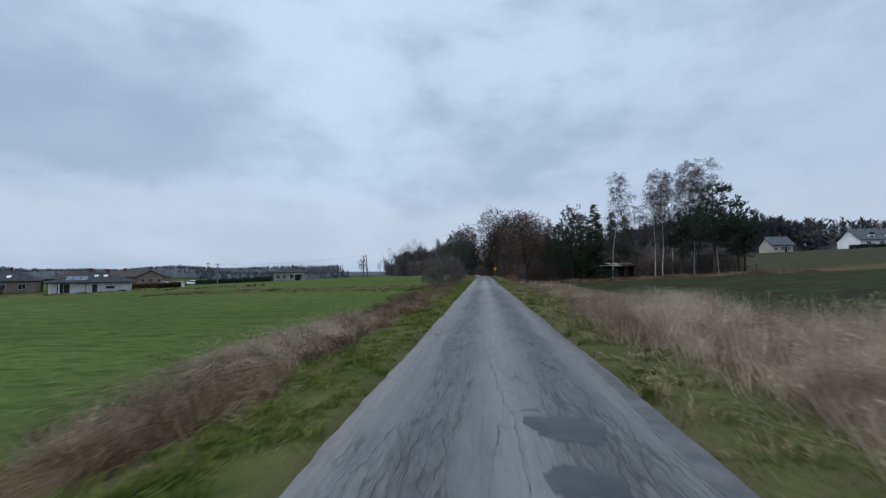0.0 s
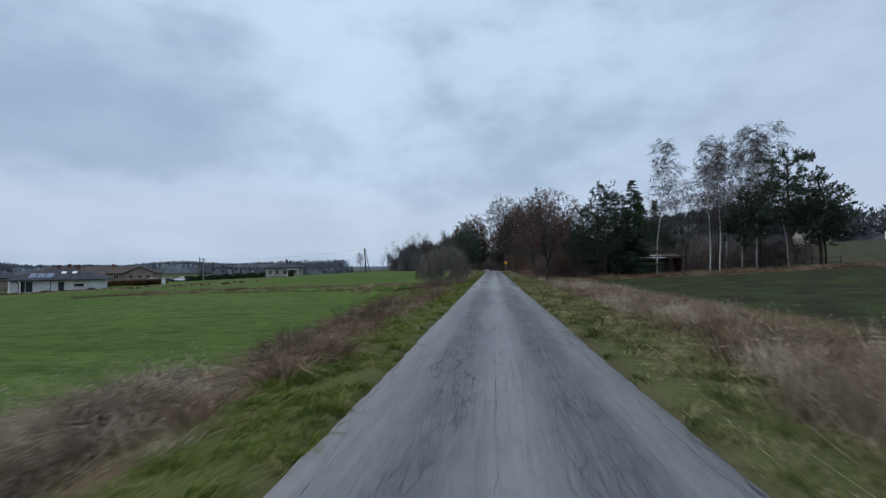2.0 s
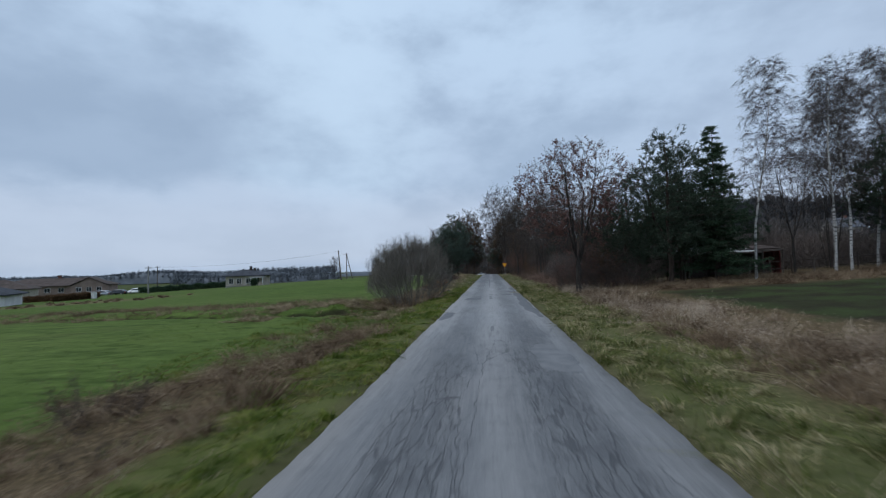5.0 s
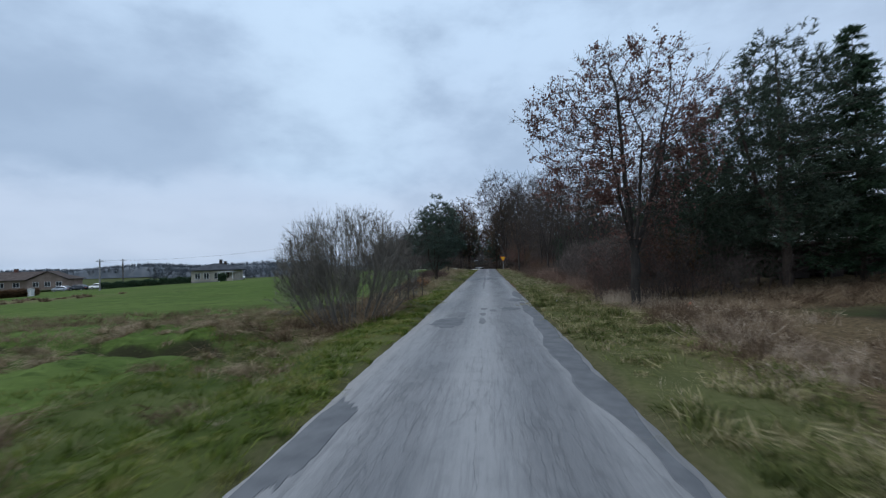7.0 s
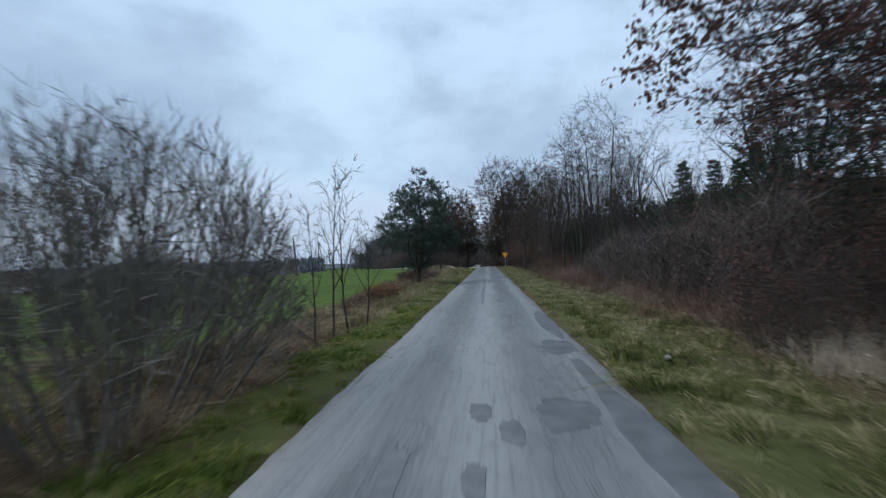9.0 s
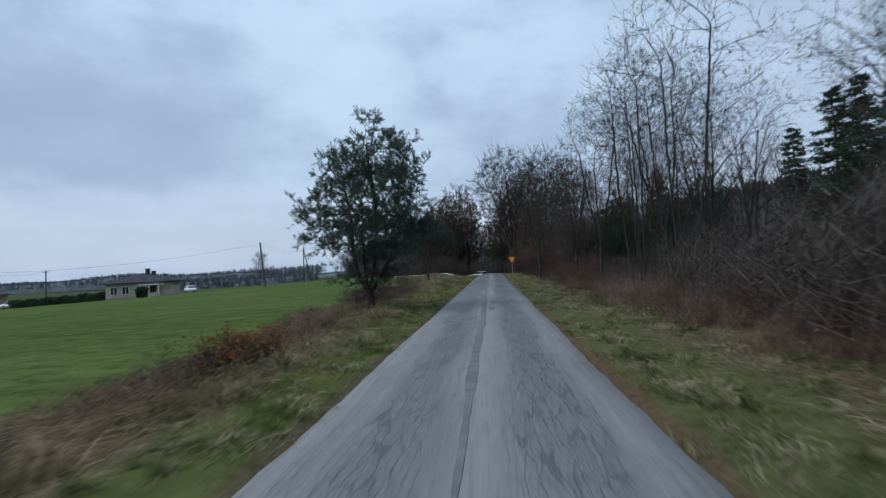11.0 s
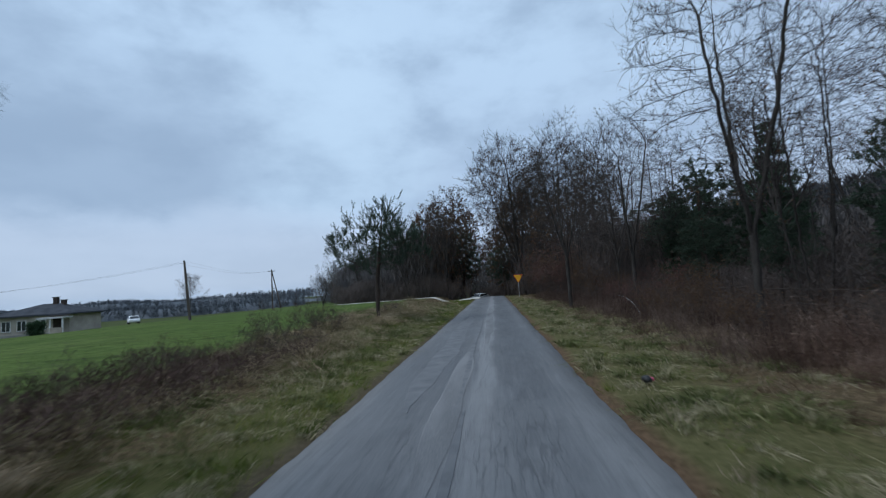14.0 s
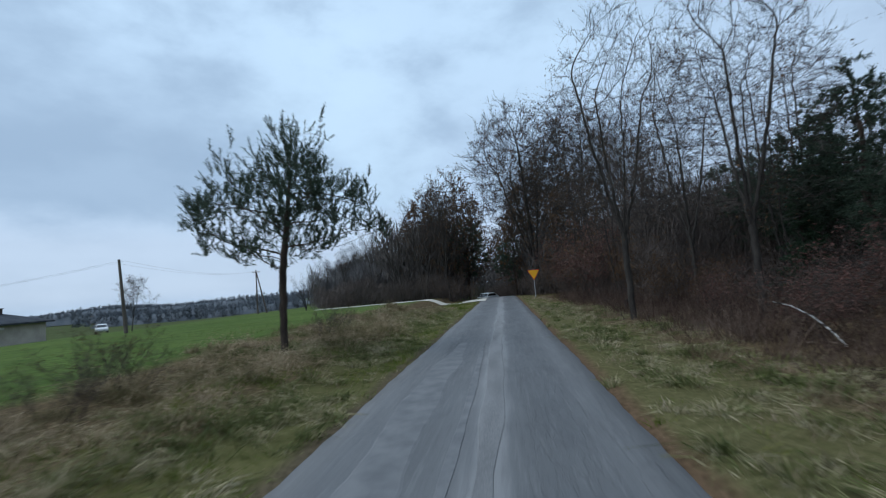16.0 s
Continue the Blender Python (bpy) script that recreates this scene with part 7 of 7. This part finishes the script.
# ---- sheds, fences, hedges ----
def old_shed():
    """A low open-fronted shelter under sagging sheets, boarded behind."""
    x0, y0 = 16.0, 59.2
    z0 = float(height(x0, y0))
    h = empty("shed", pose(x0, y0, z0 - 0.05), "low open wooden shed under pale sagging roof sheets", "shed")
    top = 2.30 - z0
    for i in range(16):
        part("board", blocks((-2.9 + i * 0.37, -2.56 + i * 0.37, 0.95 - 0.012 * (i % 2), 1.0, 0, top - 0.30 - 0.03 * (i % 3))), MAT["timber"], h)
    for k, s_ in enumerate((-2.95, 2.95)):
        for i in range(5):
            part("side_board", blocks((s_ - 0.03, s_ + 0.03, -0.85 + i * 0.37, -0.51 + i * 0.37, 0, top - 0.22 - 0.02 * (i % 2))), MAT["timber" if k == 0 else "redboard"], h)
    for k, (a, b, dz) in enumerate(((-3.3, -1.7, -0.05), (-1.85, -0.2, 0.02), (-0.35, 1.3, -0.02), (1.15, 3.0, 0.05))):
        bm = bmesh.new()
        n = 18
        rows = []
        for j, (y, lift) in enumerate(((-1.35, -0.20), (-0.2, 0.0), (1.25, 0.18))):
            rows.append([bm.verts.new((a + (b - a) * i / n, y + 0.04 * math.sin(k * 2 + i * 0.4), top + dz + lift + 0.022 * (i % 2) - 0.05 * math.sin(math.pi * i / n))) for i in range(n + 1)])
        for r0, r1 in zip(rows, rows[1:]):
            for i in range(n):
                bm.faces.new((r0[i], r0[i + 1], r1[i + 1], r1[i]))
        g = bmesh.ops.extrude_face_region(bm, geom=bm.faces[:])
        bmesh.ops.translate(bm, verts=[v for v in g["geom"] if isinstance(v, bmesh.types.BMVert)], vec=(0, 0, 0.03))
        part("roof_sheet", bm, MAT["sheet_roof" if k < 3 else "tile_brown"], h, "pale corrugated sheet" if k < 3 else "rusty brown sheet")
    for x in (-2.9, -1.3, 0.3, 1.7, 2.9):
        part("prop", rod((x, -1.15, 0), (x + 0.04, -1.15, top - 0.04), 0.05, 0.045), MAT["wood_pole"], h)
    part("beam", blocks((-3.1, 3.1, -1.20, -1.10, top - 0.13, top - 0.05)), MAT["timber"], h)
    for i, (x, w, t) in enumerate(((-2.1, 0.8, 0.7), (-0.6, 0.6, 0.95), (0.9, 0.9, 0.55), (2.2, 0.5, 0.85))):
        part("crate", blocks((x - w / 2, x + w / 2, -0.5, 0.4, 0, t), bevel=0.02), MAT["timber"], h, "dark stored crate")
    return h


old_shed()


def picket_fence(x0, x1, y, n, label):
    h = empty("fence", Matrix(), label, "fence")
    rngf = np.random.default_rng(3)
    for i in range(n):
        x = x0 + (x1 - x0) * i / (n - 1)
        z = float(height(x, y))
        part("post", rod((x, y, z - 0.3), (x + rngf.normal() * 0.05, y + rngf.normal() * 0.04, z + rngf.uniform(0.95, 1.25)), 0.05, 0.04, 7), MAT["timber" if i % 3 else "wood_pole"], h)
    for dz in (0.35, 0.8):
        part("rail", rod((x0, y, float(height(x0, y)) + dz), (x1, y, float(height(x1, y)) + dz), 0.022, sides=5), MAT["timber"], h)
    return h


picket_fence(12.5, 33.0, 57.2, 17, "old fence of weathered wooden posts before the wood")


def wood_fence():
    """A low old fence of posts, two rails and a strip of netting wire, along the wood."""
    h = empty("fence", Matrix(), "low dark fence of old posts and rails along the wood", "fence")
    rngf = np.random.default_rng(8)
    ys = [70.5 + 2.6 * i for i in range(14)]
    xs = [9.0 - 0.012 * (y - 70) for y in ys]
    for x, y in zip(xs, ys):
        z = float(height(x, y))
        part("post", rod((x, y, z - 0.3), (x + rngf.normal() * 0.03, y + rngf.normal() * 0.04, z + rngf.uniform(1.15, 1.35)), 0.055, 0.045, 7), MAT["timber"], h)
    for (x0, y0), (x1, y1) in zip(zip(xs, ys), zip(xs[1:], ys[1:])):
        for dz in (0.45, 0.82):
            part("rail", rod((x0 - 0.05, y0, float(height(x0, y0)) + dz + rngf.normal() * 0.02), (x1 - 0.05, y1, float(height(x1, y1)) + dz + rngf.normal() * 0.05), 0.018, sides=5), MAT["timber"], h)
    return h


wood_fence()


def hedge(name, x0, y0, x1, y1, h, w, mat, label, seed, count=9000):
    """A clipped hedge: a dense box of twigs and leaves."""
    global RNG
    RNG = np.random.default_rng(seed)
    t = RNG.uniform(0, 1, count)
    x = x0 + (x1 - x0) * t + RNG.normal(size=count) * w * 0.15
    y = y0 + (y1 - y0) * t + RNG.uniform(-w / 2, w / 2, count)
    z = height(x, y) + h * RNG.uniform(0, 1, count) ** 0.8 * (0.92 + 0.1 * np.sin(t * 40))
    D = RNG.normal(size=(count, 3)) * 0.16
    D[:, 2] = np.abs(D[:, 2])
    S = Shape()
    S.spikes(np.stack([x, y, z], 1), D, np.full(count, 0.16))
    ob = new(name, S.mesh(name, MAT[mat]))
    return tagged(ob, label, "hedge")


hedge("hedge", -76.5, 97.5, -73.2, 102.5, 1.1, 0.9, "dry_leaf", "clipped brown hedge beside the bungalow", 401, 5000)
hedge("hedge", -92, 106, -73.6, 103.5, 1.15, 0.9, "dry_leaf", "clipped brown hedge before the farmhouse", 402, 12000)
hedge("hedge", -92, 135, -64.5, 131, 1.5, 1.2, "spruce", "dark evergreen hedge beyond the field", 403, 14000)
hedge("hedge", -116, 84.5, -103, 86, 2.0, 1.6, "thicket", "dark bare hedge beside the houses", 404, 8000)
hedge("hedge", 108, 141, 126, 142, 1.1, 1.0, "spruce", "dark hedge before the white house", 405, 8000)
hedge("garden_bush", -52.5, 120.2, -51.4, 120.4, 1.5, 1.1, "spruce", "dark evergreen bush before the old house", 406, 1600)


def gate_pillar():
    h = empty("gate_pillar", pose(-73.0, 102.0, float(height(-73, 102))), "white gate pillar at the end of a hedge", "pillar")
    part("shaft", blocks((-0.35, 0.35, -0.3, 0.3, -0.3, 1.15), bevel=0.03), MAT["plaster_white"], h)
    part("cap", solid([(-0.45, -0.4, 1.15), (0.45, -0.4, 1.15), (0.45, 0.4, 1.15), (-0.45, 0.4, 1.15), (0, 0, 1.4)], [(0, 3, 2, 1), (0, 1, 4), (1, 2, 4), (2, 3, 4), (3, 0, 4)]), MAT["concrete"], h)


gate_pillar()


# ---- power line ----
def power_pole(x, y, h, label, lean=0.0, arms=True, strut=False, mat="wood_pole"):
    z = float(height(x, y))
    p = empty("power_pole", pose(x, y, z, 0, lean, 0), label, "pole", "power poles")
    part("pole", rod((0, 0, -0.6), (0, 0, h), 0.16, 0.10, 10), MAT[mat], p)
    if strut:
        part("strut", rod((1.9, 0, -0.5), (0.08, 0, h - 0.5), 0.14, 0.10, 10), MAT[mat], p)
        part("cross_tie", rod((0.06, 0, h * 0.52), (1.0, 0, h * 0.5), 0.05), MAT[mat], p)
    if arms:
        a = part("crossarm", blocks((-0.75, 0.75, -0.06, 0.06, h - 0.45, h - 0.33), bevel=0.01), MAT["metal"], p)
        for q in (-0.68, -0.3, 0.3, 0.68):
            part("insulator", rod((q, 0, h - 0.33), (q, 0, h - 0.14), 0.05, 0.03), MAT["white_trim"], a, "white porcelain insulator")
    return (x, y, z + h - 0.2)


P1 = power_pole(-31.3, 118, 6.3, "leaning weathered power pole in the field", -5.0, False)
P2 = power_pole(-44.0, 160, 8.0, "wooden A-shaped power pole at the edge of the field", 0.0, True, True)
P3 = power_pole(-70.4, 112.0, 5.7, "grey concrete power pole with a street lamp arm", 0, True, False, "concrete")
P4 = power_pole(-93.5, 143.2, 7.4, "distant wooden power pole", 0)


def cable(a, b, sag, dx):
    n = 14
    bm = bmesh.new()
    rings = []
    for i in range(n + 1):
        t = i / n
        c = Vector(a).lerp(Vector(b), t) + Vector((dx, 0, -4 * sag * t * (1 - t)))
        rings.append([bm.verts.new(c + Vector((0.007 * math.cos(k * 2.094), 0.0, 0.007 * math.sin(k * 2.094)))) for k in range(3)])
    for p, q in zip(rings, rings[1:]):
        for k in range(3):
            bm.faces.new((p[k], p[(k + 1) % 3], q[(k + 1) % 3], q[k]))
    return tagged(part("power_cable", bm, MAT["wire"]), "thin black overhead power cable", "cable", "power cables")


P1 = (P1[0] - 0.55, P1[1], P1[2])
for dx in (-0.6, 0.6):
    cable(P1, P2, 0.8, dx)
    cable(P1, P3, 0.9, dx)
    cable(P3, P4, 0.6, dx)


# ---- cars ----
def car(x, y, turn, paint, label, z=None):
    c = empty("car", pose(x, y, float(height(x, y)) if z is None else z, 0, 0, turn), label, "car")
    prof = [(-2.05, 0.32), (-2.12, 0.62), (-2.02, 0.88), (-1.55, 0.95), (-0.95, 1.38), (-0.6, 1.46), (0.75, 1.46), (1.15, 1.38), (1.85, 1.0), (2.08, 0.92), (2.12, 0.55), (2.05, 0.32)]
    bm = bmesh.new()
    rows = []
    for wy in (-0.84, -0.78, 0.78, 0.84):
        k = 1.0 if abs(wy) < 0.8 else 0.0
        rows.append([bm.verts.new((px, wy * (0.80 if pz > 1.2 else 0.93 if pz > 0.93 else 1.0), pz + (0.02 if k and pz > 1.2 else 0))) for px, pz in prof])
    for a, b in zip(rows, rows[1:]):
        for i in range(len(prof)):
            j = (i + 1) % len(prof)
            bm.faces.new((a[i], a[j], b[j], b[i]))
    bm.faces.new(rows[0][::-1])
    bm.faces.new(rows[-1])
    bmesh.ops.recalc_face_normals(bm, faces=bm.faces)
    body = part("body", bm, MAT[paint], c, flat=False)
    for s in (-1, 1):
        part("side_window", solid([(-1.35, s * 0.80, 0.98), (1.62, s * 0.80, 1.0), (1.05, s * 0.705, 1.36), (-0.85, s * 0.705, 1.36), (-1.35, s * 0.77, 0.98), (1.62, s * 0.77, 1.0), (1.05, s * 0.66, 1.36), (-0.85, s * 0.66, 1.36)], [(0, 1, 2, 3), (7, 6, 5, 4), (0, 4, 5, 1), (1, 5, 6, 2), (2, 6, 7, 3), (3, 7, 4, 0)]), MAT["window"], body, "dark side glass")
    for xa, za, xb, zb, nm in ((-1.53, 0.99, -0.97, 1.38, "windscreen"), (1.83, 1.03, 1.17, 1.38, "rear_window")):
        o = -0.02 if xa < 0 else 0.02
        part(nm, solid([(xa + o, -0.70, za + 0.02), (xa + o, 0.70, za + 0.02), (xb + o, 0.60, zb + 0.02), (xb + o, -0.60, zb + 0.02), (xa - o, -0.70, za - 0.02), (xa - o, 0.70, za - 0.02), (xb - o, 0.60, zb - 0.02), (xb - o, -0.60, zb - 0.02)], [(0, 1, 2, 3), (7, 6, 5, 4), (0, 4, 5, 1), (1, 5, 6, 2), (2, 6, 7, 3), (3, 7, 4, 0)]), MAT["window"], body)
    for s in (-0.6, 0.6):
        part("headlight", blocks((-2.13, -1.98, s - 0.17, s + 0.17, 0.62, 0.76), bevel=0.02), MAT["white_trim"], body)
        part("tail_light", blocks((1.98, 2.14, s - 0.15, s + 0.15, 0.66, 0.84), bevel=0.02), MAT["sign_red"], body)
    for wx in (-1.3, 1.3):
        for s in (-1, 1):
            t = part("wheel", rod((wx, s * 0.64, 0.31), (wx, s * 0.86, 0.31), 0.31, sides=18), MAT["tyre"], c)
            part("rim", rod((wx, s * 0.855, 0.31), (wx, s * 0.875, 0.31), 0.19, sides=12), MAT["rim"], t)
    return c


car(-2.2, 157.0, 62, "car_white", "white car standing on the lane beyond the junction", -1.55)
car(-96.0, 139.0, 10, "car_white", "white car parked beyond the field")
car(-100.2, 137.5, 5, "car_dark", "dark car parked beyond the field")
car(-104.0, 136.8, 0, "car_silver", "silver car parked beyond the field")
car(-65.8, 150.0, 136, "car_white", "white car parked beyond the old house")


# ---- sign and roadside bits ----
def yield_sign():
    x, y = 3.15, 124.0
    s = empty("yield_sign", pose(x, y, float(height(x, y)), 0, 0, -4), "yellow triangular yield sign on a steel post", "road sign")
    part("post", rod((0, 0, -0.4), (0, 0, 2.5), 0.032, sides=10), MAT["metal"], s)

    def tri(r, y0, y1, cut):
        pts = []
        for k in range(3):
            a = radians(-90 + 120 * k)
            for da in (-cut, cut):
                pts.append((r * math.cos(a + da), r * math.sin(a + da)))
        n = len(pts)
        V = [(px, y0, pz + 2.12) for px, pz in pts] + [(px, y1, pz + 2.12) for px, pz in pts]
        return solid(V, [tuple(range(n)), tuple(range(2 * n - 1, n - 1, -1))] + [(i, (i + 1) % n, (i + 1) % n + n, i + n) for i in range(n)])

    plate = part("plate", tri(0.56, -0.055, -0.045, 0.07), MAT["sign_red"], s, "thin red border")
    part("face", tri(0.50, -0.060, -0.0555, 0.05), MAT["sign_yellow"], plate, "yellow face")
    for z in (1.95, 2.3):
        part("clamp", blocks((-0.06, 0.06, -0.05, 0.05, z, z + 0.04)), MAT["metal"], s)
    return s


yield_sign()


def roadside_post(x, y, h, label):
    p = empty("marker_post", pose(x, y, float(height(x, y)), 2, 3, 0), label, "post", "roadside posts")
    part("shaft", rod((0, 0, -0.3), (0, 0, h), 0.09, 0.075, 8), MAT["timber"], p)
    part("top", rod((0, 0, h), (0, 0, h + 0.05), 0.075, 0.03, 8), MAT["timber"], p)


roadside_post(5.3, 110.3, 0.75, "dark old wooden post in the weeds")
roadside_post(5.05, 102.3, 0.45, "short dark wooden stump in the weeds")


def fallen_birch():
    RN = np.random.default_rng(5)
    S = Shape()
    z = float(height(6.1, 92.6))
    pts = np.array([[5.9, 92.4, z + 0.02], [5.85, 92.6, z + 0.25], [5.75, 92.9, z + 0.5], [5.6, 93.2, z + 0.68], [5.4, 93.4, z + 0.76]])
    S.tube(pts, np.array([0.020, 0.018, 0.015, 0.011, 0.005]), 7)
    ob = new("fallen_branch", smooth(S.mesh("fallen_branch", MAT["birch"])))
    tagged(ob, "pale fallen birch branch leaning in the weeds", "branch")


fallen_birch()


def pebble(name, x, y, s, mat, label, seed, flat=0.6):
    """A small lumpy object on the verge."""
    bm = bmesh.new()
    bmesh.ops.create_icosphere(bm, subdivisions=2, radius=1)
    for v in bm.verts:
        k = 1 + 0.25 * noise.noise(v.co * 1.7 + Vector((seed, 0, 0)))
        v.co = Vector((v.co.x * s * k, v.co.y * s * 0.75 * k, v.co.z * s * flat * k))
    ob = part(name, bm, MAT[mat], None, flat=False)
    ob.matrix_world = pose(x, y, float(height(x, y)) + s * flat * 0.6 + 0.05, 0, 0, seed * 50)
    return tagged(ob, label, "litter" if "plastic" in label else "stone")


pebble("stone", 2.62, 53.9, 0.06, "stone", "pale stone lying on the verge", 1)
pebble("litter", 2.45, 81.3, 0.09, "plastic_black", "crumpled black plastic litter on the verge", 2)
pebble("litter", 2.53, 81.36, 0.055, "plastic_pink", "crumpled pink plastic litter on the verge", 3)
pebble("litter", 6.0, 51.2, 0.06, "orange", "faded orange plastic litter in the weeds", 4, 1.1)


def ditch_water():
    bm = bmesh.new()
    k = 22
    c = Vector((-4.75, 52.3, float(height(-4.75, 52.3)) + 0.05))
    ring = [bm.verts.new(c + Vector((0.38 * math.cos(a) * (1 + 0.2 * math.sin(3 * a)), 0.9 * math.sin(a) * (1 + 0.15 * math.sin(2 * a)), 0))) for a in [i * 2 * math.pi / k for i in range(k)]]
    bm.faces.new(ring)
    tagged(part("ditch_water", bm, MAT["water"]), "still dark water standing in the ditch", "water", kind="structure")


ditch_water()
